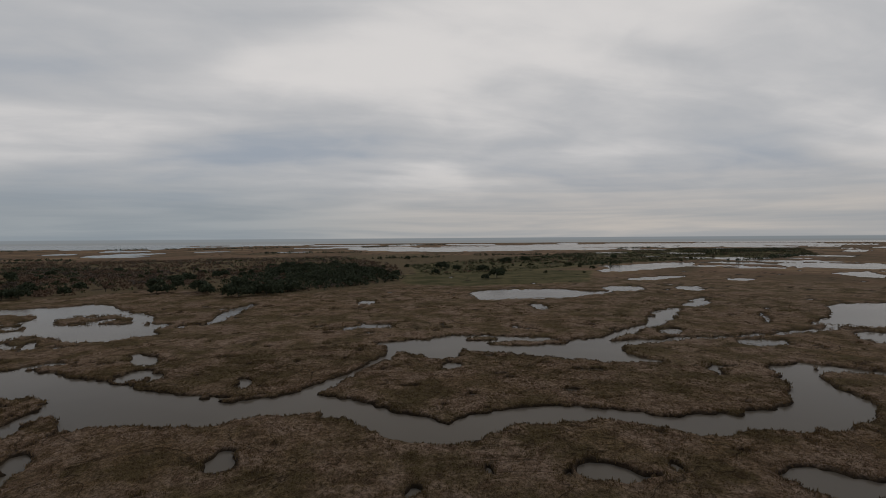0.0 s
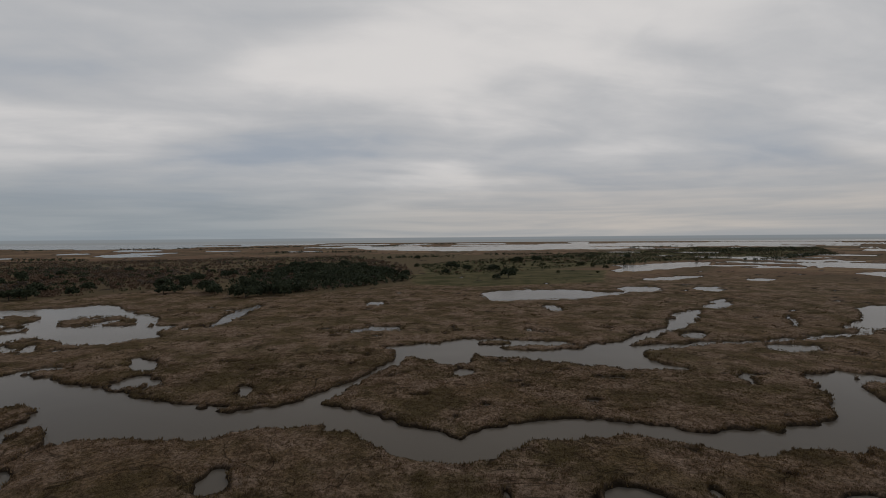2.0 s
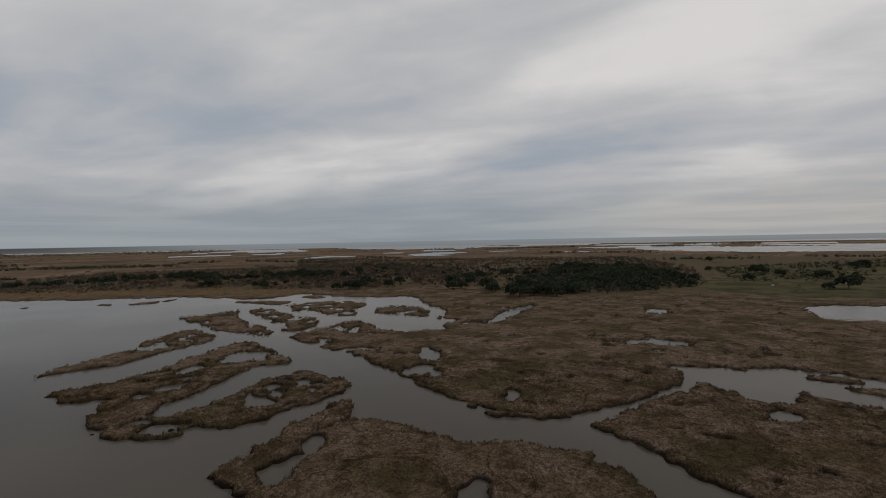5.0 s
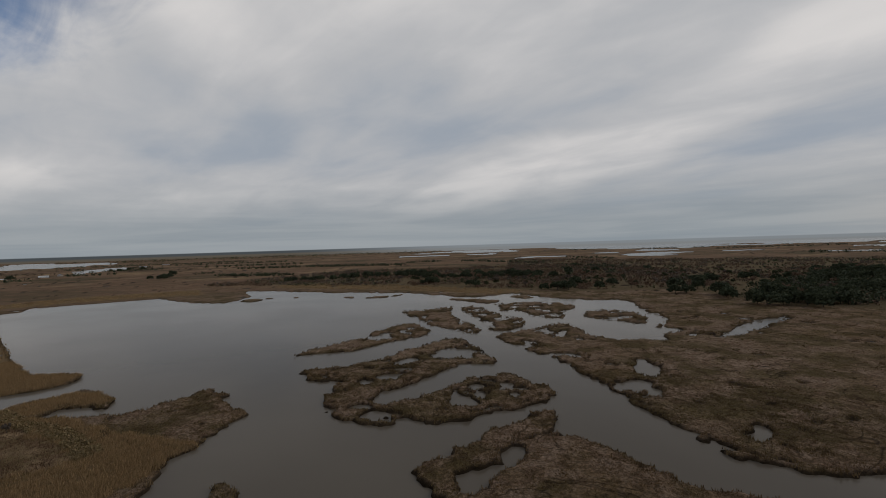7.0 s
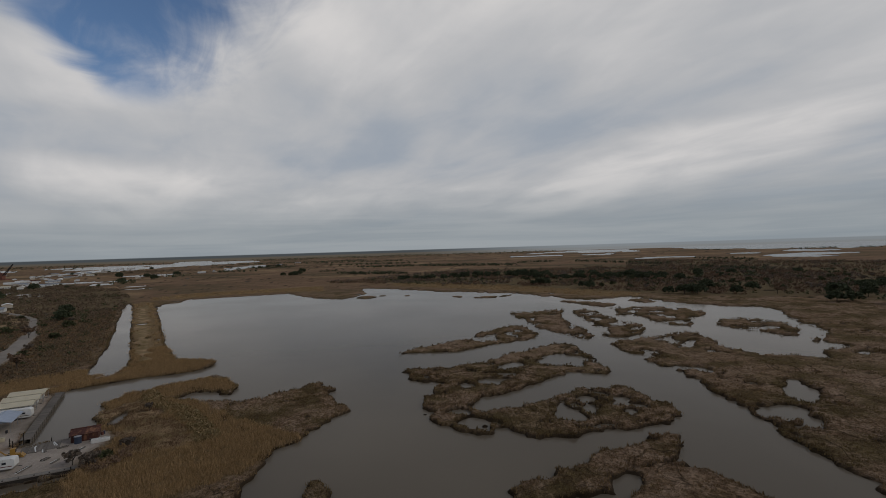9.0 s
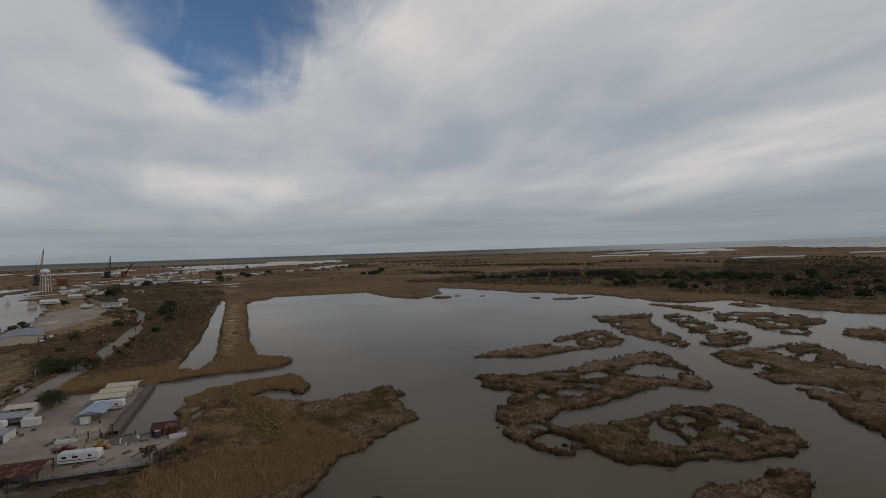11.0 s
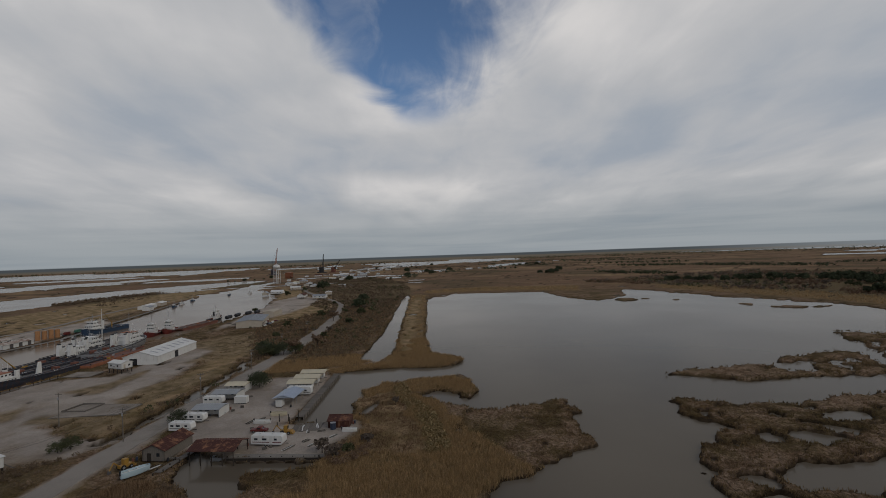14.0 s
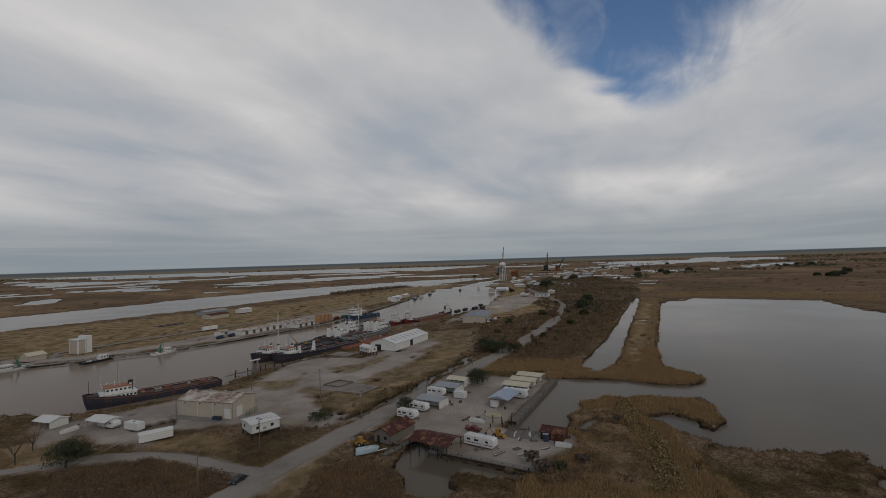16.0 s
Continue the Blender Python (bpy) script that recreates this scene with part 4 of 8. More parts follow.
def gable_walls(length, width, z0, eave, rise, thick=0.15):
    """Four walls with pointed ends under a ridge along x."""
    own = bmesh.new()
    for s in (-1, 1):
        box(-length / 2, length / 2, s * width / 2 - s * thick, s * width / 2, z0, eave, own)
        x = s * length / 2
        a = [own.verts.new((x, y, z)) for y, z in ((-width / 2, z0), (width / 2, z0), (width / 2, eave), (0, eave + rise), (-width / 2, eave))]
        b = [own.verts.new((x - s * thick, v.co.y, v.co.z)) for v in a]
        own.faces.new(a)
        own.faces.new(b[::-1])
        for i in range(5):
            j = (i + 1) % 5
            own.faces.new((a[i], b[i], b[j], a[j]))
    bmesh.ops.recalc_face_normals(own, faces=own.faces)
    return own


def window(parent, x, y, z, wide, high, out, frame_mat=None):
    """A framed pane on a wall that faces out, one of '+x', '-x', '+y', '-y'; x, y, z is its middle on the wall's face."""
    s = 1 if out[0] == "+" else -1

    def plate(w, h, a, b):
        if out[1] == "y":
            return box(x - w / 2, x + w / 2, y + s * a, y + s * b, z - h / 2, z + h / 2)
        return box(x + s * a, x + s * b, y - w / 2, y + w / 2, z - h / 2, z + h / 2)

    f = part("window", plate(wide + 0.16, high + 0.16, -0.02, 0.05), frame_mat or WHITE, parent)
    part("pane", plate(wide, high, 0.03, 0.065), GLASS, f, "dark window glass")
    return f


def door(parent, x, y, wide, z0, high, out, mat, label="", name="door"):
    s = 1 if out[0] == "+" else -1
    if out[1] == "y":
        return part(name, box(x - wide / 2, x + wide / 2, y - s * 0.02, y + s * 0.06, z0, z0 + high), mat, parent, label)
    return part(name, box(x - s * 0.02, x + s * 0.06, y - wide / 2, y + wide / 2, z0, z0 + high), mat, parent, label)


def gable_building(name, label, category, place, length, width, eave, rise, wall, roof, z0=0.0, group="", rib=0.75):
    b = thing(name, label, category, place, group)
    part("wall", gable_walls(length, width, z0, eave, rise), wall, b)
    for side in (-1, 1):
        part("roof_sheet", gable_sheet(length, width, eave, rise, rib=rib, side=side), roof, b)
    part("ridge_cap", tube((-length / 2 - 0.4, 0, eave + rise + 0.12), (length / 2 + 0.4, 0, eave + rise + 0.12), 0.14), roof, b)
    return b


def carport(label, place, length, width, eave, rise, roof, group="carports of the trailer park", skirt=False):
    b = thing("carport", label, "carport", place, group)
    for side in (-1, 1):
        part("roof_sheet", gable_sheet(length, width, eave, rise, side=side), roof, b)
        for k in range(4):
            x = -length / 2 + 0.2 + k * (length - 0.4) / 3
            part("post", box(x - 0.06, x + 0.06, side * (width / 2 - 0.12) - 0.06, side * (width / 2 - 0.12) + 0.06, 0, eave), STEEL, b)
        prof = bmesh.new()
        x = side * length / 2
        a = [prof.verts.new((x, y, z)) for y, z in ((-width / 2, eave), (width / 2, eave), (0, eave + rise))]
        c = [prof.verts.new((x - side * 0.05, v.co.y, v.co.z)) for v in a]
        prof.faces.new(a)
        prof.faces.new(c[::-1])
        for i in range(3):
            prof.faces.new((a[i], c[i], c[(i + 1) % 3], a[(i + 1) % 3]))
        bmesh.ops.recalc_face_normals(prof, faces=prof.faces)
        part("gable_panel", prof, roof, b)
    if skirt:
        part("end_wall", box(length / 2 - 0.04, length / 2 + 0.02, -width / 2, width / 2, 0.2, eave - 0.02), WHITE, b, "white sheet skirt")
        part("side_wall", box(-length / 2, length / 2, width / 2 - 0.06, width / 2, eave - 1.2, eave - 0.02), WHITE, b, "white sheet skirt")
    return b


def wheel(parent, x, y, r, wide=0.24):
    w = part("wheel", tube((x, y - wide / 2, r), (x, y + wide / 2, r), r, segments=16), RUBBER, parent)
    part("rim", tube((x, y - wide / 2 - 0.02, r), (x, y + wide / 2 + 0.02, r), r * 0.55, segments=12), STEEL, w)
    return w


def travel_trailer(label, place, length, width=2.5, high=3.2, stripe=None, body=None, group="travel trailers"):
    b = thing("travel_trailer", label, "trailer", place, group)
    h = length / 2
    prof = [(-h, 0.6), (h - 0.5, 0.6), (h, 1.2), (h - 0.12, high - 0.35), (h - 0.5, high - 0.04), (-h + 0.15, high - 0.04), (-h, high - 0.2)]
    shell = extrude(prof, -width / 2, width / 2)
    bmesh.ops.bevel(shell, geom=shell.edges[:], offset=0.05, segments=2, affect="EDGES")
    part("body", shell, body or SHIP_WHITE, b)
    part("roof", box(-h + 0.35, h - 0.9, -width / 2 + 0.12, width / 2 - 0.12, high - 0.06, high + 0.03, bevel=0.02), WHITE, b)
    for x in (-h * 0.5, h * 0.25):
        part("roof_vent", box(x - 0.3, x + 0.3, -0.3, 0.3, high, high + 0.28, bevel=0.05), WHITE, b)
    for s in (-1, 1):
        out = "+y" if s > 0 else "-y"
        for x, w in ((-h * 0.68, 1.2), (-h * 0.15, 1.6), (h * 0.55, 1.0)):
            window(b, x, s * width / 2, 2.1, w * 0.8, 0.45, out, STEEL)
        if stripe:
            part("stripe", box(-h + 0.35, h - 0.5, s * width / 2 - 0.01, s * (width / 2 + 0.012), 1.15, 1.35), stripe, b, "painted stripe")
        for x in (-0.5, 0.4):
            wheel(b, x, s * (width / 2 - 0.2), 0.36)
    door(b, h * 0.25, -width / 2, 0.75, 0.75, 1.95, "-y", WHITE)
    window(b, -h, 0, 2.1, 1.4, 0.7, "-x", BLACK)
    part("hitch", box(h - 0.1, h + 1.1, -0.06, 0.06, 0.55, 0.68), BLACK, b)
    return b


def small_boat(label, place, length, beam, mat, inside_mat, name="skiff", deep=0.9, group="", cabin=0.0):
    b = thing(name, label, "boat", place, group)
    part("hull", hull_mesh(length, beam, deep, 0.25, 0.35, flat=0.75), mat, b)
    part("deck", deck_mesh(length * 0.94, beam * 0.86, deep * 0.55, 0.05, 0.35), inside_mat, b)
    for x in (-length * 0.2, length * 0.08):
        part("thwart", box(x - 0.15, x + 0.15, -beam * 0.4, beam * 0.4, deep * 0.55 + 0.04, deep * 0.8), inside_mat, b)
    if cabin:
        part("cabin", box(-length * 0.12, length * 0.16, -beam * 0.3, beam * 0.3, deep * 0.55, deep * 0.55 + cabin, bevel=0.12), SHIP_WHITE, b)
        window(b, length * 0.16, 0, deep * 0.55 + cabin * 0.7, beam * 0.42, 0.4, "+x", BLACK)
    else:
        part("outboard", box(-length / 2 - 0.3, -length / 2 + 0.05, -0.2, 0.2, deep * 0.4, deep + 0.45, bevel=0.06), BLACK, b)
    return b


def beam_at(k, bow=0.3, flat=0.9):
    """Half breadth along a hull, k from -1 at the stern to 1 at the bow."""
    if k > 1 - 2 * bow:
        u = (k - (1 - 2 * bow)) / (2 * bow)
        return math.sqrt(max(0.0, 1 - u**1.8))
    if k < -0.8:
        return flat + (1 - flat) * (k + 1) / 0.2
    return 1.0


def hull_mesh(length, beam, high, draft, bow=0.3, sheer=0.0, flat=0.9, thick=0.12):
    """A lofted hull with a flared bow; z is 0 at the waterline. The sheer lifts the bow's rail."""
    own = bmesh.new()
    rows = []
    ks = [-1, -0.8, -0.4, 0.0, 0.3, 0.5, 0.65, 0.78, 0.88, 0.95, 0.985, 1.0]
    for k in ks:
        lift = sheer * max(0.0, (k + 0.1) / 1.1) ** 2
        ring = []
        for z, narrow, rake in ((-draft, 0.82, 0.90), (0.0, 0.92, 0.95), (high * 0.5 + lift * 0.4, 0.98, 0.98), (high + lift, 1.0, 1.0), (high + lift, 0.97, 0.995)):
            w = beam_at(k, bow, flat) * beam / 2 * (narrow if k < 0.3 else narrow ** (1 + 3 * k))
            if rake == 0.995:
                w = max(0.0, w - thick)
            ring.append((length / 2 * k * (rake if k > 0.3 else 1), max(w, 0.02), z))
        rows.append(ring)
    for s in (1, -1):
        grid = [[own.verts.new((x, s * y, z)) for x, y, z in ring] for ring in rows]
        for a, b in zip(grid, grid[1:]):
            for i in range(4):
                own.faces.new((a[i], b[i], b[i + 1], a[i + 1]) if s < 0 else (a[i + 1], b[i + 1], b[i], a[i]))
        if s > 0:
            first = grid[0]
        else:
            own.faces.new(first[:4] + grid[0][:4][::-1])
    bmesh.ops.remove_doubles(own, verts=own.verts, dist=0.045)
    bmesh.ops.recalc_face_normals(own, faces=own.faces)
    return own


def deck_mesh(length, beam, z, thick, bow=0.3, sheer=0.0, x0=-1.0, x1=1.0):
    own = bmesh.new()
    ks = [x0 + (x1 - x0) * i / 12 for i in range(13)]
    left = [(length / 2 * k, max(0.03, beam_at(k, bow) * beam / 2 * 0.97), z + sheer * max(0.0, (k + 0.1) / 1.1) ** 2) for k in ks]
    up = [own.verts.new(p) for p in left] + [own.verts.new((x, -y, h)) for x, y, h in left[::-1]]
    n = len(left)
    for i in range(n - 1):
        own.faces.new((up[i], up[2 * n - 1 - i], up[2 * n - 2 - i], up[i + 1]))
    ext = bmesh.ops.extrude_face_region(own, geom=own.faces[:])
    bmesh.ops.translate(own, vec=(0, 0, -thick), verts=[v for v in ext["geom"] if isinstance(v, bmesh.types.BMVert)])
    bmesh.ops.recalc_face_normals(own, faces=own.faces)
    return own


def rail(parent, points, high=1.0, mat=None, gap=2.0):
    """A railing: posts and two bars along a line of points."""
    own = bmesh.new()
    for p, q in zip(points, points[1:]):
        p, q = Vector(p), Vector(q)
        n = max(1, int((q - p).length / gap))
        for i in range(n + 1):
            o = p.lerp(q, i / n)
            tube(o, o + Vector((0, 0, high)), 0.035, bm=own, segments=4)
        for h in (high, high * 0.55):
            tube(p + Vector((0, 0, h)), q + Vector((0, 0, h)), 0.03, bm=own, segments=4)
    return part("railing", own, mat or STEEL, parent)


def deckhouse(parent, x0, x1, wide, z0, z1, mat, name="deckhouse", windows=0, label="", roof=None):
    h = part(name, box(x0, x1, -wide / 2, wide / 2, z0, z1, bevel=0.18), mat, parent, label)
    if windows:
        z, high = z1 - (z1 - z0) * 0.38, (z1 - z0) * 0.30
        for i in range(windows):
            y = -wide / 2 + wide * (i + 0.5) / windows
            part("pane", box(x1 - 0.02, x1 + 0.04, y - wide / windows * 0.36, y + wide / windows * 0.36, z - high / 2, z + high / 2), GLASS, h, "dark wheelhouse glass")
        n = max(2, int((x1 - x0) / 1.3))
        for s in (-1, 1):
            for i in range(n):
                x = x0 + (x1 - x0) * (i + 0.5) / n
                part("pane", box(x - 0.4, x + 0.4, s * wide / 2 - s * 0.02, s * (wide / 2 + 0.04), z - high / 2, z + high / 2), GLASS, h, "dark wheelhouse glass")
    if roof:
        part("roof", box(x0 - 0.25, x1 + 0.35, -wide / 2 - 0.25, wide / 2 + 0.25, z1, z1 + 0.22, bevel=0.06), roof, parent)
    return h


def mast(parent, x, y, z0, z1, arms=2, mat=None):
    own = tube((x, y, z0), (x, y, z1), 0.16, 0.05)
    for i in range(arms):
        z = z0 + (z1 - z0) * (0.62 + 0.2 * i)
        tube((x, y - 1.1 + 0.3 * i, z), (x, y + 1.1 - 0.3 * i, z), 0.05, bm=own, segments=5)
    box(x - 0.1, x + 0.1, y - 0.8, y + 0.8, z0 + (z1 - z0) * 0.72, z0 + (z1 - z0) * 0.72 + 0.12, own)
    return part("mast", own, mat or STEEL, parent)


def tyres(parent, length, beam, z, count):
    for s in (-1, 1):
        for i in range(count):
            x = -length / 2 + length * (i + 0.5) / count * 0.85
            own = bmesh.new()
            bmesh.ops.create_cone(own, cap_ends=True, segments=12, radius1=0.45, radius2=0.45, depth=0.28, matrix=Matrix.Translation((x, s * (beam / 2 + 0.1), z)) @ pose(0, 0, 0, 90))
            part("tyre_fender", own, RUBBER, parent)


def tugboat(label, place, length=25.0, beam=8.0, hull=None, trim=None, deck_z=2.0, bow_lift=2.2, funnel=True, tall=17.0, upper=False):
    b = thing("tugboat", label, "boat", place)
    part("hull", hull_mesh(length, beam, deck_z + 0.5, 1.2, 0.28, bow_lift), hull or NAVY, b)
    part("deck", deck_mesh(length * 0.985, beam, deck_z, 0.12, 0.28, bow_lift), RED_LEAD, b)
    part("fender_strip", hull_band(length, beam, deck_z + 0.05, 0.3, 0.28, bow_lift), trim or RED_LEAD, b)
    deckhouse(b, -length * 0.18, length * 0.24, beam * 0.62, deck_z, deck_z + 2.5, SHIP_WHITE, windows=0)
    part("boat_deck", box(-length * 0.21, length * 0.27, -beam * 0.35, beam * 0.35, deck_z + 2.5, deck_z + 2.65, bevel=0.03), SHIP_WHITE, b)
    if upper:
        deckhouse(b, -length * 0.10, length * 0.22, beam * 0.56, deck_z + 2.65, deck_z + 4.9, SHIP_WHITE, windows=3)
        deck_z += 2.3
    deckhouse(b, -length * 0.02, length * 0.20, beam * 0.5, deck_z + 2.65, deck_z + 5.0, SHIP_WHITE, "wheelhouse", 5, roof=trim or ORANGE)
    part("visor", box(-length * 0.03, length * 0.215, -beam * 0.265, beam * 0.265, deck_z + 4.45, deck_z + 4.75, bevel=0.03), trim or ORANGE, b)
    roof_z, deck_z = deck_z, deck_z - (2.3 if upper else 0.0)
    for s in (-1, 1):
        for i in range(5):
            x = -length * 0.14 + i * length * 0.085
            part("porthole", tube((x, s * beam * 0.31, deck_z + 1.6), (x, s * (beam * 0.31 + 0.05), deck_z + 1.6), 0.22, segments=12), GLASS, b)
        part("lifebuoy", tube((-length * 0.1, s * (beam * 0.36), deck_z + 3.2), (-length * 0.1, s * (beam * 0.36 + 0.12), deck_z + 3.2), 0.38, segments=14), ORANGE, b)
    if funnel:
        own = tube((-length * 0.09, 0, deck_z + 2.6), (-length * 0.10, 0, deck_z + 6.4), 0.9, 0.75, segments=14)
        f = part("funnel", own, BLACK, b)
        part("funnel_badge", tube((-length * 0.095, -0.86, deck_z + 5.2), (-length * 0.095, 0.86, deck_z + 5.2), 0.42, segments=14), SHIP_WHITE, f, "white disc on the funnel")
    mast(b, length * 0.05, 0, roof_z + 5.0, tall)
    tube_ = tube((length * 0.42, 0, deck_z + bow_lift * 0.6), (length * 0.42, 0, deck_z + bow_lift + 5.5), 0.09, 0.04)
    part("jackstaff", tube_, BLACK, b)
    for i, x in enumerate((0.02, 0.10, 0.16)):
        part("roof_gear", box(length * x - 0.35, length * x + 0.35, -0.9 + 0.5 * i, 0.1 + 0.5 * i, roof_z + 5.2, roof_z + 5.9 + 0.3 * i, bevel=0.1), SHIP_WHITE, b)
    part("towing_bitt", box(-length * 0.30, -length * 0.27, -1.0, 1.0, deck_z, deck_z + 1.4, bevel=0.06), RED_LEAD, b)
    rail(b, [(-length * 0.2, -beam * 0.33, deck_z + 2.65), (length * 0.26, -beam * 0.33, deck_z + 2.65), (length * 0.26, beam * 0.33, deck_z + 2.65), (-length * 0.2, beam * 0.33, deck_z + 2.65)], 0.9, SHIP_WHITE)
    tyres(b, length, beam, deck_z - 0.4, 6)
    return b


def hull_band(length, beam, z, high, bow, sheer):
    own = bmesh.new()
    rows = []
    for i in range(29):
        k = -1 + 2 * i / 28
        lift = sheer * max(0.0, (k + 0.1) / 1.1) ** 2
        rows.append((length / 2 * k * 1.004, beam_at(k, bow) * beam / 2 + 0.09, z + lift))
    for s in (1, -1):
        v = [[own.verts.new((x, s * y, h + a)) for a in (0, high)] + [own.verts.new((x, s * max(0, y - 0.3), h + a)) for a in (high, 0)] for x, y, h in rows]
        for a, c in zip(v, v[1:]):
            for i in range(4):
                own.faces.new((a[i], c[i], c[(i + 1) % 4], a[(i + 1) % 4]))
    bmesh.ops.recalc_face_normals(own, faces=own.faces)
    return own


def barge(label, place, length, beam, high, hull, deck, rails=True, coaming=False, clutter=0, seed=1):
    b = thing("barge", label, "barge", place, "barges")
    h = length / 2
    prof = [(-h, high), (-h, high * 0.45), (-h + 2.5, -0.6), (h - 2.5, -0.6), (h, high * 0.45), (h, high)]
    part("hull", extrude(prof, -beam / 2, beam / 2), hull, b)
    part("deck", box(-h + 0.1, h - 0.1, -beam / 2 + 0.1, beam / 2 - 0.1, high, high + 0.06), deck, b)
    for s in (-1, 1):
        part("rubbing_strake", box(-h, h, s * beam / 2 - 0.02, s * (beam / 2 + 0.12), high * 0.62, high * 0.82), hull, b)
        part("bulwark", box(-h + 0.5, h - 0.5, s * beam / 2 - 0.1, s * beam / 2 + 0.02, high + 0.03, high + 0.35), hull, b)
        if rails:
            rail(b, [(-h + 0.6, s * (beam / 2 - 0.3), high), (h - 0.6, s * (beam / 2 - 0.3), high)], 1.1, DECK_GREY, 2.4)
    if coaming:
        for s in (-1, 1):
            part("coaming", box(-h + 4, h - 4, s * beam * 0.3 - 0.15, s * beam * 0.3 + 0.15, high, high + 0.9), hull, b)
        part("hatch", box(-h + 4, h - 4, -beam * 0.29, beam * 0.29, high + 0.5, high + 0.72, bevel=0.05), deck, b)
    r = random.Random(seed)
    for _ in range(clutter):
        x, y, w, d, z = r.uniform(-h + 2, h - 2), r.uniform(-beam * 0.38, beam * 0.38), r.uniform(0.4, 1.8), r.uniform(0.3, 1.2), r.uniform(0.3, 1.3)
        part("deck_gear", box(x - w / 2, x + w / 2, y - d / 2, y + d / 2, high + 0.05, high + z, bevel=0.05), r.choice((STEEL, DECK_GREY, RED_LEAD, ORANGE, YELLOW)), b)
    for x in (-h + 1.2, h - 1.2):
        for s in (-1, 1):
            part("bollard", tube((x, s * beam * 0.38, high), (x, s * beam * 0.38, high + 0.7), 0.2, segments=10), BLACK, b)
    return b


def supply_ship(label, place, length, beam, hull, tiers=3, house=(0.16, 0.36), deck_z=2.6, bow_lift=3.2, top=None, tall=18.0, gear=(), long_deck=True, name="supply_ship", deck=None, bulwark=None, stack=False):
    """A working ship with its house forward and a long low after deck."""
    b = thing(name, label, "ship", place)
    part("hull", hull_mesh(length, beam, deck_z + 0.5, 1.5, 0.16, bow_lift, flat=0.96), hull, b)
    part("deck", deck_mesh(length * 0.985, beam, deck_z, 0.12, 0.16, bow_lift), deck or DECK_GREY, b)
    part("fender_strip", hull_band(length, beam, deck_z - 0.2, 0.3, 0.16, bow_lift), bulwark or BLACK, b)
    x0, x1 = length * house[0], length * house[1]
    z, wide = deck_z, beam * 0.82
    for i in range(tiers):
        last = i == tiers - 1
        deckhouse(b, x0 + 1.8 * i, x1 - 1.5 * i, wide - 1.3 * i, z, z + 2.4, SHIP_WHITE, "wheelhouse" if last else "deckhouse", 5 if last else 4, roof=(top or SHIP_WHITE) if last else SHIP_WHITE)
        rail(b, [(x0 - 0.2 + 0.9 * i, -wide / 2 + 0.4 * i, z + 2.5), (x1 + 0.2 - 0.8 * i, -wide / 2 + 0.4 * i, z + 2.5), (x1 + 0.2 - 0.8 * i, wide / 2 - 0.4 * i, z + 2.5)], 0.9, SHIP_WHITE)
        z += 2.5
    mast(b, (x0 + x1) / 2, 0, z, tall, 3)
    if stack:
        f = part("funnel", tube((x0 + 2.0, 0, z - 2.6), (x0 + 1.7, 0, z + 1.6), 1.0, 0.85, segments=14), BLACK, b)
        part("funnel_badge", tube((x0 + 1.85, -0.98, z + 0.2), (x0 + 1.85, 0.98, z + 0.2), 0.45, segments=14), SHIP_WHITE, f, "white disc on the funnel")
        part("jackstaff", tube((length * 0.46, 0, deck_z + bow_lift), (length * 0.46, 0, deck_z + bow_lift + 6), 0.10, 0.05), BLACK, b)
    cr = random.Random(int(length * 7 + beam * 13 + tall))
    for _ in range(9):
        gx, gy, gs = cr.uniform(-length * 0.45, x0 - 2.5), cr.uniform(-beam * 0.34, beam * 0.34), cr.uniform(0.4, 1.3)
        part("deck_gear", box(gx - gs, gx + gs, gy - gs * 0.5, gy + gs * 0.5, deck_z, deck_z + gs * cr.uniform(0.5, 1.3), bevel=0.06), cr.choice((STEEL, DECK_GREY, RED_LEAD, STEEL, BLACK) if stack else (STEEL, DECK_GREY, RED_LEAD, YELLOW, SHIP_WHITE, BLACK)), b)
    for k in range(4):
        gx, gy = cr.uniform(x0 + 0.5, x1 - 0.5), cr.uniform(-beam * 0.3, beam * 0.3)
        part("antenna", tube((gx, gy, z), (gx, gy, z + cr.uniform(2, 6)), 0.06, 0.03, segments=5), SHIP_WHITE, b)
    for s in () if stack else (-1, 1):
        f = part("funnel", box(x0 - 1.8, x0 - 0.2, s * beam * 0.30 - 0.6, s * beam * 0.30 + 0.6, deck_z, z + 0.3, bevel=0.15), SHIP_WHITE, b)
        part("funnel_cap", box(x0 - 1.7, x0 - 0.3, s * beam * 0.30 - 0.5, s * beam * 0.30 + 0.5, z + 0.3, z + 1.0, bevel=0.1), BLACK, f)
    for s in (-1, 1):
        if long_deck:
            part("crash_rail", box(-length * 0.47, x0 - 2.2, s * beam * 0.42 - 0.12, s * beam * 0.42 + 0.12, deck_z + 0.9, deck_z + 1.25), bulwark or hull, b)
            for i in range(9):
                x = -length * 0.47 + i * (x0 - 2.2 + length * 0.47) / 8
                part("stanchion", box(x - 0.1, x + 0.1, s * beam * 0.42 - 0.1, s * beam * 0.42 + 0.1, deck_z, deck_z + 0.92), hull, b)
    part("radar", box((x0 + x1) / 2 + 1.0, (x0 + x1) / 2 + 1.3, -1.2, 1.2, z + 1.6, z + 1.85), SHIP_WHITE, b)
    part("radar_post", tube(((x0 + x1) / 2 + 1.15, 0, z), ((x0 + x1) / 2 + 1.15, 0, z + 1.6), 0.12), SHIP_WHITE, b)
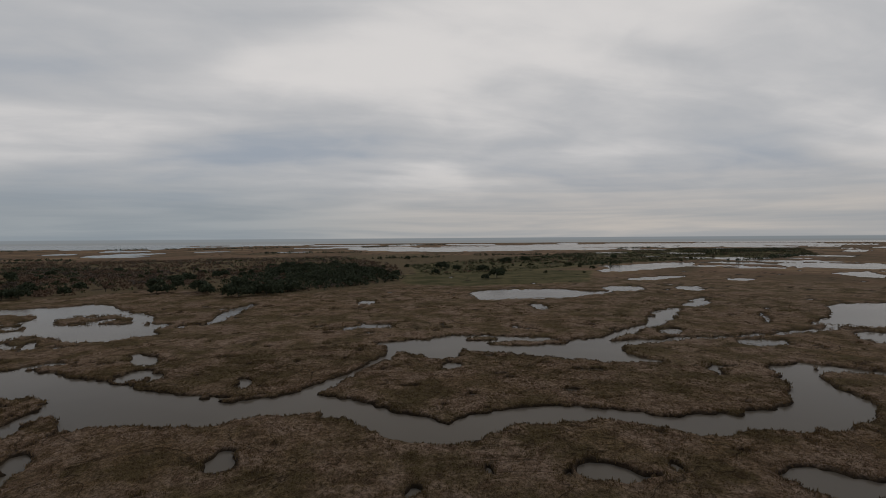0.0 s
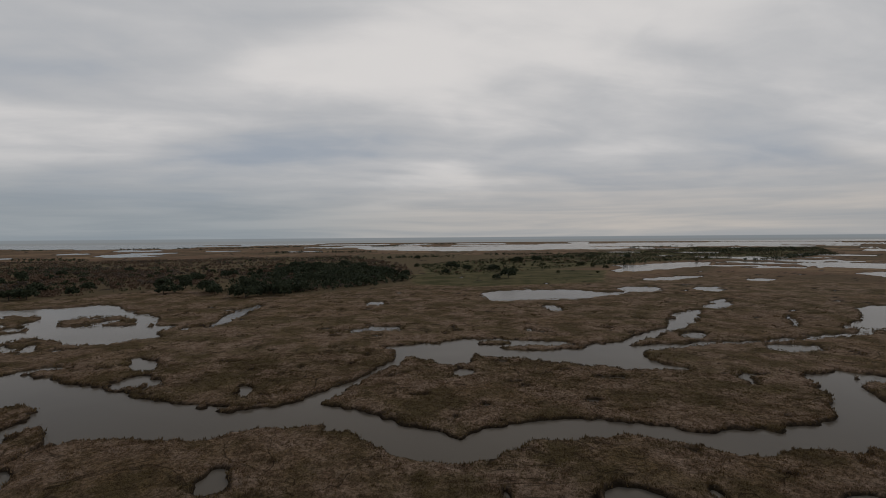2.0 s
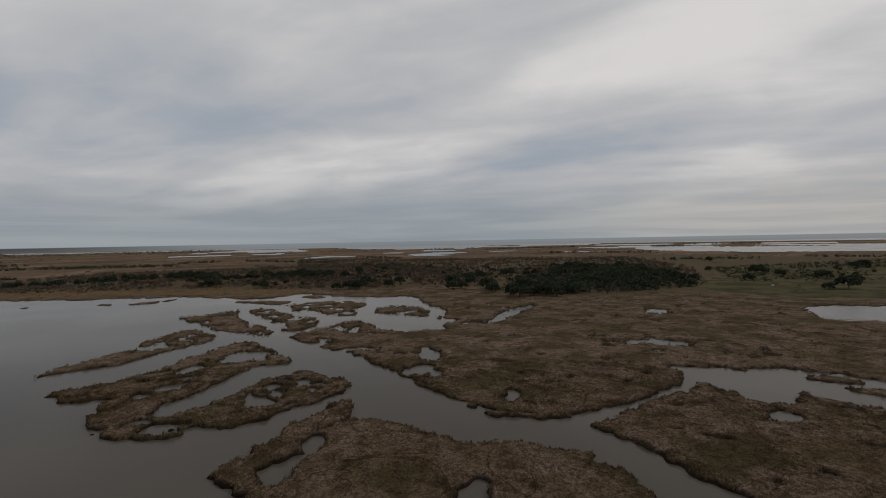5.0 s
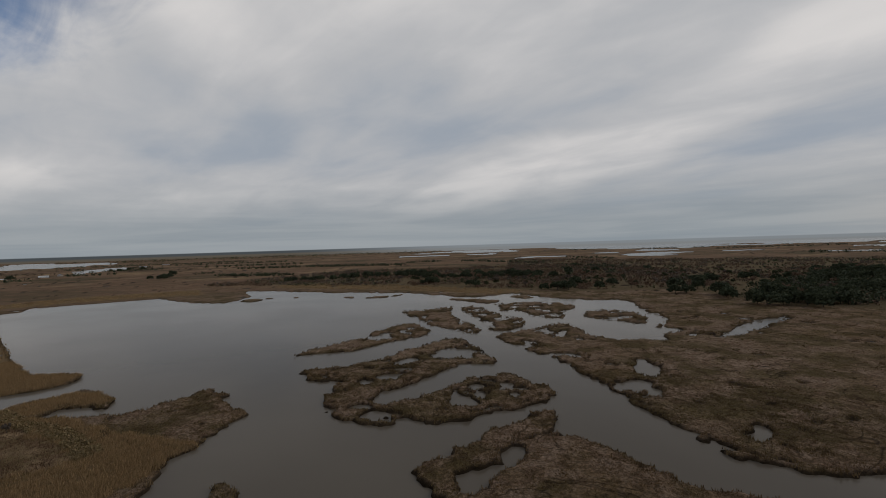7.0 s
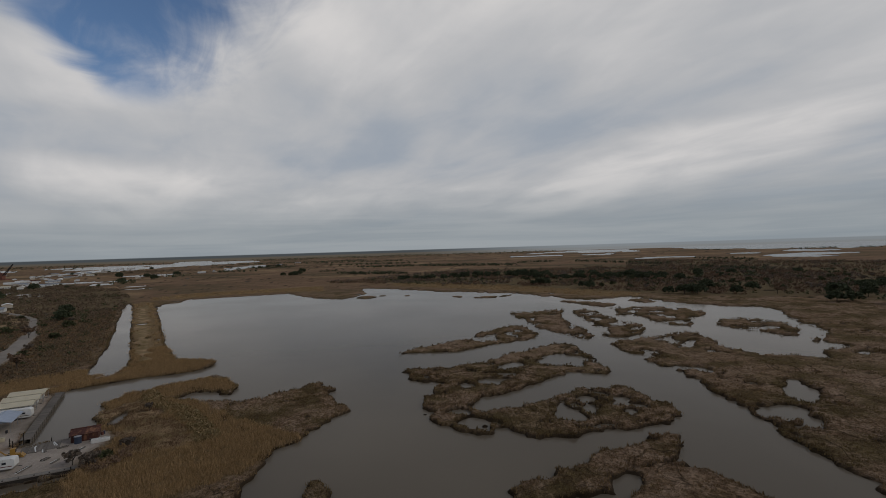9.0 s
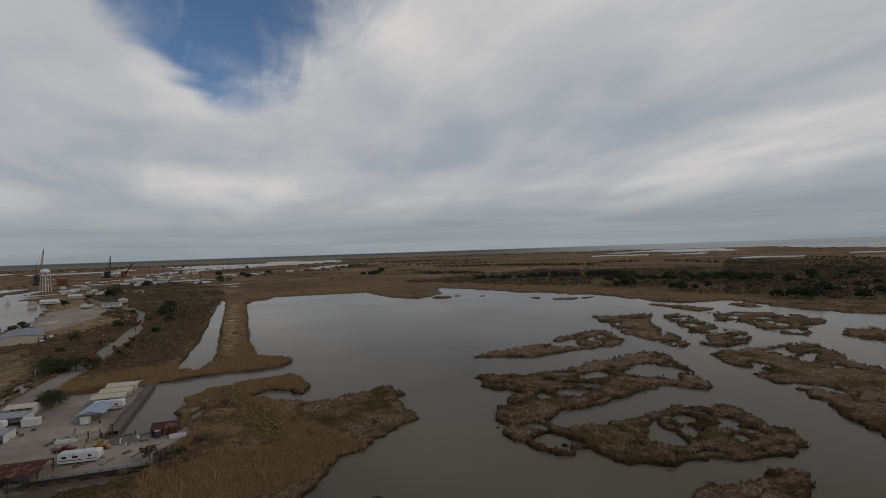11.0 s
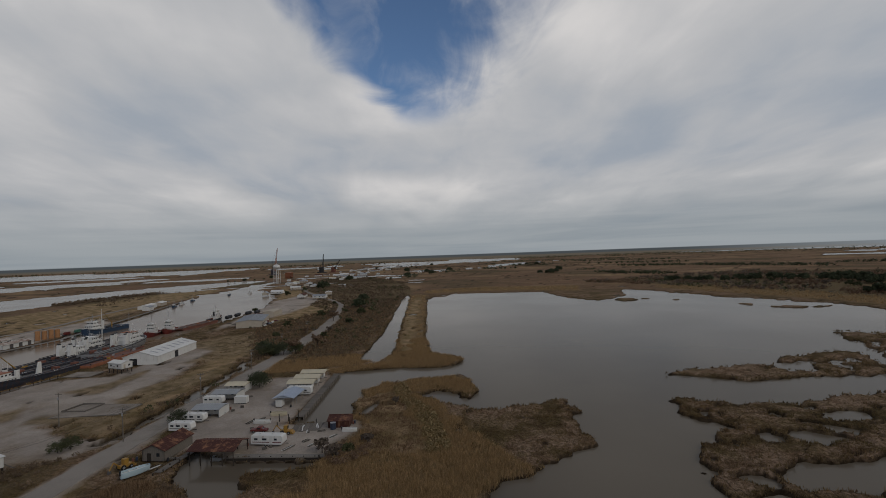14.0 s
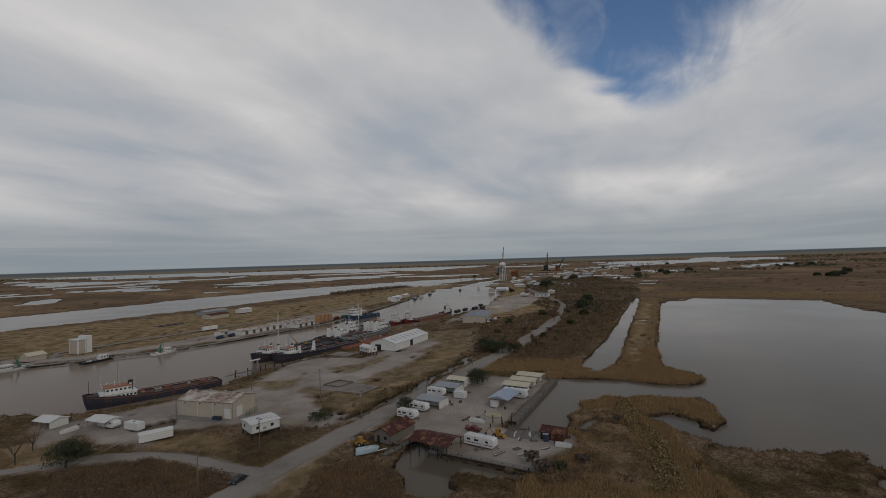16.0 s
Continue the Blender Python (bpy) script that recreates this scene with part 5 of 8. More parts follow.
    part("windlass", box(length * 0.40, length * 0.43, -1.2, 1.2, deck_z + bow_lift * 0.75, deck_z + bow_lift * 0.75 + 1.1, bevel=0.1), DECK_GREY, b)
    for kind, x, y in gear:
        if kind == "crane":
            own = tube((x, y, deck_z), (x, y, deck_z + 5), 0.4)
            tube((x, y, deck_z + 4.6), (x + 9, y + 1, deck_z + 13), 0.32, 0.14, own)
            part("deck_crane", own, YELLOW, b)
        elif kind == "lattice":
            own = bmesh.new()
            for s in (-0.5, 0.5):
                tube((x + s, y, deck_z), (x + s * 0.3, y, deck_z + 24), 0.10, 0.06, own, 5)
            for i in range(15):
                k = i / 15
                tube((x - 0.5 + 0.3 * k, y, deck_z + 24 * k), (x + 0.5 - 0.3 * k, y, deck_z + 24 * (k + 1 / 15)), 0.05, bm=own, segments=4)
            part("lattice_mast", own, SHIP_WHITE, b)
        elif kind == "fin":
            own = extrude([(x - 1.2, deck_z), (x + 1.8, deck_z), (x + 0.2, deck_z + 6.5), (x - 0.9, deck_z + 6.5)], y - 0.4, y + 0.4)
            part("stack_fin", own, SHIP_WHITE, b)
        elif kind == "casing":
            f = part("funnel_casing", extrude([(x - 1.5, deck_z), (x + 1.5, deck_z), (x + 0.7, deck_z + 7.2), (x - 0.9, deck_z + 7.2)], y - 0.9, y + 0.9), SHIP_WHITE, b)
            part("funnel_cap", box(x - 0.7, x + 0.5, y - 0.7, y + 0.7, deck_z + 7.2, deck_z + 7.9, bevel=0.1), BLACK, f)
        elif kind == "winch":
            part("winch", box(x - 1.2, x + 1.2, y - 1.4, y + 1.4, deck_z, deck_z + 1.6, bevel=0.15), RED_LEAD, b)
    return b


def trawler(label, place, length=15.0, hull=None, net=None, group="moored trawlers"):
    b = thing("trawler", label, "boat", place, group)
    part("hull", hull_mesh(length, length * 0.3, 1.3, 0.6, 0.3, 1.0), hull or SHIP_WHITE, b)
    part("deck", deck_mesh(length * 0.97, length * 0.3, 0.95, 0.08, 0.3, 1.0), DECK_GREY, b)
    deckhouse(b, length * 0.0, length * 0.27, length * 0.19, 1.0, 3.4, SHIP_WHITE, "wheelhouse", 3, roof=SHIP_WHITE)
    mast(b, -length * 0.02, 0, 3.4, 8.5)
    own = bmesh.new()
    for s in (-1, 1):
        tube((-length * 0.05, 0, 3.0), (-length * 0.12, s * length * 0.16, 9.0), 0.08, 0.05, own, 6)
    part("outrigger", own, STEEL, b)
    if net:
        own = tube((-length * 0.10, 0, 7.5), (-length * 0.22, 0, 1.3), 0.15, 0.9, segments=10)
        part("net", own, net, b, "green hanging net")
    part("winch", box(-length * 0.13, -length * 0.06, -0.8, 0.8, 1.0, 2.0, bevel=0.1), STEEL, b)
    part("ice_hatch", box(-length * 0.35, -length * 0.22, -0.8, 0.8, 1.0, 1.5, bevel=0.05), SHIP_WHITE, b)
    return b


def utility_pole(place, high=10.5, arms=1, lamp=False):
    b = thing("utility_pole", "weathered wooden utility pole with a crossarm", "utility pole", place, "utility poles along the road")
    part("pole", tube((0, 0, -0.3), (0, 0, high), 0.16, 0.10), RAW_WOOD, b)
    for i in range(arms):
        z = high - 0.6 - 1.1 * i
        part("crossarm", box(-0.06, 0.06, -1.2, 1.2, z - 0.06, z + 0.06), RAW_WOOD, b)
        for y in (-1.05, -0.45, 0.45, 1.05):
            part("insulator", tube((0, y, z + 0.06), (0, y, z + 0.26), 0.05, segments=6), STEEL, b)
    part("transformer", tube((0.28, 0, high - 2.4), (0.28, 0, high - 1.5), 0.22, segments=10), STEEL, b)
    return b


def pickup(label, place, mat, group="parked vehicles", cab_only=False):
    b = thing("pickup_truck" if not cab_only else "car", label, "car", place, group)
    prof = [(-2.6, 0.45), (2.55, 0.45), (2.6, 0.95), (1.25, 1.1), (0.75, 1.72), (-0.55, 1.72), (-0.75, 1.1), (-2.6, 1.05)]
    if cab_only:
        prof = [(-2.2, 0.4), (2.2, 0.4), (2.25, 0.85), (1.1, 0.98), (0.5, 1.45), (-1.2, 1.45), (-1.9, 0.98), (-2.25, 0.9)]
    shell = extrude(prof, -0.92, 0.92)
    bmesh.ops.bevel(shell, geom=shell.edges[:], offset=0.07, segments=2, affect="EDGES")
    part("body", shell, mat, b)
    for s in (-1, 1):
        part("side_window", box(-0.45, 0.55, s * 0.90, s * 0.94, 1.12, 1.55 if not cab_only else 1.36), GLASS, b)
        for x in (-1.6, 1.65):
            wheel(b, x * (0.85 if cab_only else 1), s * 0.82, 0.36)
        part("headlight", box(2.52 if not cab_only else 2.16, 2.62 if not cab_only else 2.26, s * 0.55, s * 0.82, 0.72, 0.88), SHIP_WHITE, b)
    part("windscreen", extrude([(1.26, 1.12), (0.80, 1.64), (0.78, 1.60), (1.22, 1.10)] if not cab_only else [(1.12, 1.0), (0.58, 1.40), (0.55, 1.36), (1.08, 0.98)], -0.75, 0.75), GLASS, b)
    return b

# ---- road, lane, yards' edges ----
G = 1.15  # height of the made-up ground


def ribbon(points, wide, z, crown=0.08, edge_seed=1):
    """A road's sheet along a line: a little higher in the middle, uneven at the edges, with thickness."""
    pts = [Vector((x, y)) for x, y in points]
    line = []
    for p, q in zip(pts, pts[1:]):
        n = max(1, int((q - p).length / 4))
        line += [p.lerp(q, i / n) for i in range(n)]
    line.append(pts[-1])
    r = random.Random(edge_seed)
    own = bmesh.new()
    rows = []
    for i, p in enumerate(line):
        d = (line[min(i + 1, len(line) - 1)] - line[max(i - 1, 0)]).normalized()
        n = Vector((-d.y, d.x))
        row = []
        for k, dz_ in ((-1, -0.25), (-0.98, 0.0), (0, crown), (0.98, 0.0), (1, -0.25)):
            o = p + n * (k * wide / 2 + (r.uniform(-0.2, 0.2) if k else 0))
            row.append(own.verts.new((o.x, o.y, z + dz_)))
        rows.append(row)
    for a, b in zip(rows, rows[1:]):
        for i in range(4):
            own.faces.new((a[i], a[i + 1], b[i + 1], b[i]))
    bmesh.ops.recalc_face_normals(own, faces=own.faces)
    return own


def setting(name, bm, mat, label, category):
    me = bpy.data.meshes.new(name)
    bm.to_mesh(me)
    bm.free()
    me.materials.append(mat)
    return tagged(new(name, me), label, category, kind="structure")


setting("road", ribbon(ROAD, 7.6, G + 0.14), ASPHALT, "narrow worn two-lane road along a ditch", "road")
setting("far_road", ribbon(FAR_ROAD, 4.6, G + 0.12, 0.05, 5), ASPHALT, "narrow pale road running on to the far houses", "road")
setting("lane", ribbon(LANE, 4.0, G + 0.10, 0.04, 2), ASPHALT, "pale single-track lane off the road", "road")
setting("far_lane", ribbon(FAR_LANE, 5.0, 1.35, 0.04, 3), ASPHALT, "pale shell lane along the far quay", "road")
setting("pavement", slab([(-158, -34), (-161.5, -8), (-163.4, -8.4), (-160.4, -33.6)], 0.2, G + 0.06), CONCRETE, "cracked concrete dock apron by the slip", "dock")

# slabs where houses once stood
for k, (pts, lab) in enumerate(((((-179, -120.6), (-195, -121.7), (-197.8, -99.5), (-186, -98.6)), "bare cracked concrete foundation slab in the yard"), (((-231, -178), (-241, -180), (-243, -166), (-233, -164)), "broken concrete slab in the gravel yard"), (((-129.5, -137), (-138.6, -113), (-135, -111.6), (-126, -135.6)), "pale concrete apron beside the warehouse"))):
    b = thing("foundation_slab", lab, "slab", pose(0, 0, 0))
    part("slab", slab(pts, G - 0.2, G + 0.12), CONCRETE if k == 2 else OLD_SLAB, b)
    for (ax, ay), (bx, by) in zip(pts, pts[1:] + pts[:1]):
        if k < 2:
            e = Vector((by - ay, ax - bx)).normalized() * 0.22
            part("slab_edge", slab([(ax, ay), (bx, by), (bx + e.x, by + e.y), (ax + e.x, ay + e.y)], G - 0.1, G + 0.2), CONCRETE, b, "pale broken edge of the slab")
    if k == 0:
        own = bmesh.new()
        c = [(-186, -123), (-195, -123.5), (-196, -115), (-187, -114)]
        for (ax, ay), (bx, by) in zip(c, c[1:] + c[:1]):
            tube((ax, ay, G + 0.3), (bx, by, G + 0.3), 0.3, bm=own, segments=4)
        part("timber_kerb", own, RAW_WOOD, b, "square timbers laid round the slab")

# timber bulkhead and wharf of the trailer park
quay = thing("wharf", "grey plank wharf with a timber bulkhead along the basin", "wharf", pose(-247, -44, 0, 0, 0, 12.5))
for k in range(58):
    part("plank", box(k, k + 0.94, -0.3, 2.3, G + 0.05, G + 0.17), RAW_WOOD, quay)
part("bulkhead", box(0, 58, 2.1, 2.35, -0.8, G + 0.04), RAW_WOOD, quay)
for k in range(20):
    part("piling", tube((3 * k, 2.55, -1), (3 * k, 2.55, G + 0.22 + 0.12 * (k % 3)), 0.14), RAW_WOOD, quay)
quay = thing("wharf", "low timber bulkhead round the concrete dock", "wharf", pose(-157.6, -33.8, 0, 0, 0, 98.6))
part("bulkhead", box(0, 27, -0.2, 0.15, -0.8, G + 0.12), DARK_WOOD, quay)
part("cap_board", box(0, 27, -0.35, 0.3, G + 0.12, G + 0.22), RAW_WOOD, quay)
for k in range(10):
    part("piling", tube((3 * k, 0.3, -1), (3 * k, 0.3, G + 0.4), 0.15), DARK_WOOD, quay)
for k, (x, y, h) in enumerate(((-184.5, -37.5, 2.6), (-186.5, -35.5, 3.4), (-188, -33, 3.0), (-190, -30.6, 3.6), (-185, -31, 3.1), (-182, -33.5, 2.4), (-186.8, -22.5, 2.2), (-190.6, -19.5, 1.8), (-192, -14, 1.9), (-194, -10.5, 2.2), (-160.5, -44.5, 2.0), (-158, -46, 1.8), (-155, -47.5, 2.0), (-152, -46.5, 1.6), (-149, -47.5, 1.7), (-146.5, -46.6, 1.5), (-163, -6, 2.3), (-161, -8.6, 2.1))):
    b = thing("mooring_pile", "dark weathered timber mooring pile standing in the basin", "pile", pose(x, y, 0), "mooring piles")
    part("pile", tube((0, 0, -1), (0.05 * (k % 3), 0, h), 0.17, 0.15), DARK_WOOD, b)
    part("cap", tube((0.05 * (k % 3), 0, h), (0.05 * (k % 3), 0, h + 0.08), 0.16, 0.10), RAW_WOOD, b)
walk_ = thing("jetty", "sagging plank jetty on short piles along the slip", "jetty", pose(-163.5, -47.2, 0, 0, 0, 3))
for k in range(16):
    part("plank", box(k, k + 0.9, -1.0, 1.0, G - 0.05 - 0.02 * (k % 3), G + 0.07 - 0.02 * (k % 3)), RAW_WOOD, walk_)
for k in range(6):
    for s in (-1, 1):
        part("piling", tube((3 * k, s * 0.9, -1), (3 * k, s * 0.9, G + 0.4 * (k % 2)), 0.13), DARK_WOOD, walk_)
jet = thing("jetty", "short broken plank jetty littered with boards", "jetty", pose(-181, -27.5, 0, 0, 0, 105))
for k in range(9):
    part("plank", box(k, k + 0.9, -3.4, 3.4, G + 0.02, G + 0.14), RAW_WOOD, jet)
for k in range(4):
    part("board", box(1 + 2 * k, 1.3 + 2 * k, -2.5 + k, 1.2 + 0.4 * k, G + 0.14, G + 0.22), WHITE if k % 2 else RAW_WOOD, jet)

# ---- the trailer park ----
T = 11.3  # turn of the streets
shack = gable_building("boathouse", "weathered plank shack with a rusted tin roof beside the slip", "shack", pose(-159.4, -53.6, G, 0, 0, 6), 12.0, 6.4, 2.9, 1.5, RAW_WOOD, RUST_TIN)
for i in range(6):
    part("batten", box(5.99, 6.05, -2.9 + i * 1.1, -2.75 + i * 1.1, 0, 3.2), RAW_WOOD, shack)
door(shack, 6.0, -1.2, 1.2, 0, 2.1, "+x", DARK_WOOD)
window(shack, 6.0, 1.4, 1.7, 0.9, 0.9, "+x", RAW_WOOD)
slip_roof = thing("boat_shed", "open boat shed with a rusted tin roof over the slip", "boat shed", pose(-159.2, -37.2, 0, 0, 0, 98))
for side in (-1, 1):
    part("roof_sheet", gable_sheet(12.5, 8.4, 4.1, 1.2, side=side), RUST_TIN, slip_roof)
    for k in range(5):
        x = -6 + 3 * k
        part("post", tube((x, side * 4.0, -1), (x, side * 4.0, 4.1), 0.13), DARK_WOOD, slip_roof)
    part("tie_beam", box(-6.2, 6.2, side * 4.0 - 0.1, side * 4.0 + 0.1, 3.85, 4.08), RAW_WOOD, slip_roof)
small_boat("grey skiff afloat in the shade of the boat shed", pose(-159, -36.5, 0.05, 0, 0, 98), 5.5, 2.0, STEEL, STEEL)

tr = travel_trailer("long white and brown striped trailer home by the slip", pose(-167.6, -27.4, G, 0, 0, 94), 9.6, 2.7, 3.1, MAROON)
part("step", box(1.0, 1.9, -2.0, -1.35, 0, 0.5), RAW_WOOD, tr)
travel_trailer("white travel trailer with grey trim on the gravel", pose(-174.2, -61.8, G, 0, 0, 95), 7.6, 2.5, 3.0, DECK_GREY)
travel_trailer("white travel trailer half hidden by a bare tree", pose(-182.4, -63.8, G, 0, 0, 95), 7.4, 2.5, 3.0, BLACK)
travel_trailer("white camper parked between two carports", pose(-200.5, -70.6, G, 0, 0, 97), 7.5, 2.5, 3.1)
travel_trailer("large white fifth-wheel trailer beside the blue carport", pose(-214.6, -43.3, G, 0, 0, 97), 9.5, 2.6, 3.4, DECK_GREY)
travel_trailer("white trailer under the grey carport roof", pose(-189.4, -63.4, G, 0, 0, 98), 8.4, 2.5, 2.7)
travel_trailer("white trailer under the tan carport roof", pose(-217.8, -72.6, G, 0, 0, 98), 7.2, 2.5, 2.7)
travel_trailer("white trailer under the first tan-roofed carport", pose(-221.6, -46.2, G, 0, 0, 98), 8.6, 2.5, 2.9)
travel_trailer("white trailer under the middle tan-roofed carport", pose(-229.8, -47.6, G, 0, 0, 98), 8.6, 2.5, 2.9)
travel_trailer("white trailer under the last tan-roofed carport", pose(-238.2, -49.2, G, 0, 0, 98), 8.6, 2.5, 2.9)
travel_trailer("white trailer under the second grey carport", pose(-207.0, -69.4, G, 0, 0, 98), 8.4, 2.5, 2.7)
carport("grey tin carport roof over a trailer by the road", pose(-189.4, -63.4, G, 0, 0, 98), 9.5, 6.6, 2.9, 0.7, TIN, skirt=True)
carport("grey tin carport roof with a curved white skirt", pose(-207.0, -69.4, G, 0, 0, 98), 9.5, 6.8, 2.9, 0.7, TIN, skirt=True)
carport("tan tin carport roof under the trees", pose(-217.8, -72.6, G, 0, 0, 98), 8.2, 6.0, 2.9, 0.7, TAN_TIN, skirt=True)
carport("bluish tin carport by the wharf", pose(-205.4, -42.8, G, 0, 0, 9), 11.0, 7.2, 3.2, 1.0, BLUE_TIN)
for x, y in ((-221.6, -46.2), (-229.8, -47.6), (-238.2, -49.2)):
    carport("pale tan tin carport in a row along the wharf", pose(x, y, G, 0, 0, 98), 10.4, 6.0, 3.3, 0.8, TAN_TIN)
for (x, y, turn, l, w, h), lab in zip(((-202.8, -60.8, 98, 4.6, 2.4, 2.5), (-200.5, -43.6, 9, 2.6, 2.3, 2.4), (-226.5, -53.0, 98, 3.0, 2.2, 2.4)), ("white box trailer standing between the carports", "small white storage shed under the blue carport", "small white shed behind the tan carports")):
    b = thing("storage_box", lab, "shed", pose(x, y, G, 0, 0, turn))
    part("body", box(-l / 2, l / 2, -w / 2, w / 2, 0.25, h, bevel=0.05), WHITE, b)
    part("roof", box(-l / 2 - 0.08, l / 2 + 0.08, -w / 2 - 0.08, w / 2 + 0.08, h, h + 0.1, bevel=0.03), WHITE, b)
    for s in (-1, 1):
        part("door", box(l / 2 - 0.02, l / 2 + 0.05, s * w * 0.24 - w * 0.22, s * w * 0.24 + w * 0.22, 0.35, h - 0.15), WHITE, b)
        part("runner", box(-l / 2 + 0.1, l / 2 - 0.1, s * w * 0.35 - 0.1, s * w * 0.35 + 0.1, 0, 0.26), DARK_WOOD, b)
small_boat("beige open boat on the gravel by the wharf", pose(-191.6, -38.6, G + 0.15, 0, 0, 100), 5.6, 1.9, TAN_TIN, TAN_TIN)
small_boat("white skiff lying on the bank", pose(-183.8, -39.8, G + 0.15, 0, 0, 95), 5.8, 1.8, SHIP_WHITE, SHIP_WHITE)
small_boat("white boat with pale blue trim pulled up by the shack", pose(-146.3, -51.5, G + 0.2, 4, 0, 150), 6.6, 2.0, SKY_BLUE, SHIP_WHITE, "lugger", 1.2, cabin=0)
small_boat("small white boat beside the rusted shed", pose(-180.4, -8.2, G + 0.1, 0, 0, 100), 4.6, 1.6, SHIP_WHITE, SHIP_WHITE)
pickup("maroon flatbed truck with a rusted bed by the wharf", pose(-176.5, -36.2, G, 0, 0, 98), MAROON)


def backhoe(label, place):
    b = thing("backhoe", label, "digger", place, "old yellow machines")
    part("chassis", box(-1.6, 1.4, -0.75, 0.75, 0.5, 1.2, bevel=0.08), YELLOW, b)
    part("cab", box(-0.6, 0.5, -0.65, 0.65, 1.2, 2.6, bevel=0.08), YELLOW, b)
    window(b, 0.5, 0, 2.0, 1.0, 0.8, "+x", YELLOW)
    own = tube((-1.5, 0, 1.1), (-3.0, 0, 2.6), 0.17)
    tube((-3.0, 0, 2.6), (-4.1, 0, 0.9), 0.13, bm=own)
    part("boom", own, YELLOW, b)
    part("bucket", extrude([(-4.5, 0.3), (-3.8, 0.3), (-3.8, 1.0), (-4.2, 1.0)], -0.35, 0.35), DECK_GREY, b)
    part("front_loader", extrude([(1.4, 0.3), (2.4, 0.15), (2.4, 0.35), (1.7, 1.1)], -0.95, 0.95), YELLOW, b)
    for x, r in ((-1.0, 0.65), (1.0, 0.45)):
        for s in (-1, 1):
            wheel(b, x, s * 0.85, r, 0.35)
    return b


backhoe("old yellow backhoe parked among pilings", pose(-176.2, -27.0, G, 0, 0, 100))
backhoe("rusting yellow excavator behind the blue boat", pose(-148.6, -57.0, G, 0, 0, 170))
gable_building("tin_shed", "low rusted tin shed at the end of the basin", "shed", pose(-185.5, -13.4, G, 0, 0, 100), 6.6, 5.6, 2.2, 0.9, RUST_TIN, RUST_TIN)
tank = thing("steel_tank", "dull blue steel tank against the rusted shed", "tank", pose(-181.6, -14.2, G))
part("shell", tube((0, 0, 0), (0, 0, 2.0), 0.9, segments=16), DARK_BLUE, tank)
part("lid", tube((0, 0, 2.0), (0, 0, 2.1), 0.95, 0.6, segments=16), STEEL, tank)

def lumber_stack(label, place, seed, count=7, long=3.4):
    b = thing("lumber_stack", label, "boards", place, "stacks of old boards")
    r = random.Random(seed)
    for i in range(count):
        y, z = (i % 3) * 0.35 - 0.35 + r.uniform(-0.08, 0.08), 0.06 + 0.11 * (i // 3)
        l = long * r.uniform(0.7, 1.1)
        part("board", box(-l / 2, l / 2, y - 0.14, y + 0.14, z - 0.05, z + 0.05), r.choice((RAW_WOOD, DARK_WOOD, RAW_WOOD, WHITE)), b)
    return b


def drum(label, place, mat):
    b = thing("oil_drum", label, "drum", place, "oil drums")
    part("barrel", tube((0, 0, 0), (0, 0, 0.88), 0.29, segments=14), mat, b)
    for z in (0.28, 0.58, 0.86):
        part("hoop", tube((0, 0, z), (0, 0, z + 0.03), 0.305, segments=14), mat, b)
    return b


def pallet_stack(label, place, count):
    b = thing("pallet_stack", label, "pallets", place, "pallets")
    for i in range(count):
        for y in (-0.5, 0, 0.5):
            part("bearer", box(-0.6, 0.6, y - 0.05, y + 0.05, 0.15 * i, 0.15 * i + 0.1), RAW_WOOD, b)
        for k in range(5):
            part("slat", box(-0.58 + 0.26 * k, -0.44 + 0.26 * k, -0.58, 0.58, 0.15 * i + 0.1, 0.15 * i + 0.13), RAW_WOOD, b)
    return b


junk = random.Random(88)
for k, (x, y) in enumerate(((-151, -52.5), (-150, -49.6), (-155.5, -48.6), (-147, -54.5), (-180, -24), (-178.5, -21), (-183, -20), (-179.5, -17), (-173, -30.5), (-171.5, -18), (-169, -15), (-176, -11.5), (-166, -20.5), (-184, -44.5), (-186.5, -42.5))):
    lumber_stack("pile of grey weathered boards in the yard", pose(x, y, G, 0, 0, junk.uniform(0, 180)), k, 5 + k % 5, junk.uniform(2.2, 4.5))
for k, (x, y) in enumerate(((-152.6, -58.6), (-153.4, -58.2), (-154.0, -48.9), (-166.0, -33.2), (-172.2, -34.2), (-172.9, -33.7), (-186.4, -9.6), (-187.2, -9.4), (-200.2, -39.2), (-195.6, -60.2))):
    drum(("rusty", "dark blue", "black")[k % 3] + " oil drum standing in the yard", pose(x, y, G), (RED_LEAD, DARK_BLUE, BLACK)[k % 3])
for k, (x, y) in enumerate(((-170.5, -24.4), (-164.6, -27.0), (-193.8, -58.0), (-198, -57.2), (-179, -40.5), (-210.4, -62))):
    pallet_stack("stack of grey wooden pallets", pose(x, y, G, 0, 0, junk.uniform(0, 90)), 2 + k % 4)

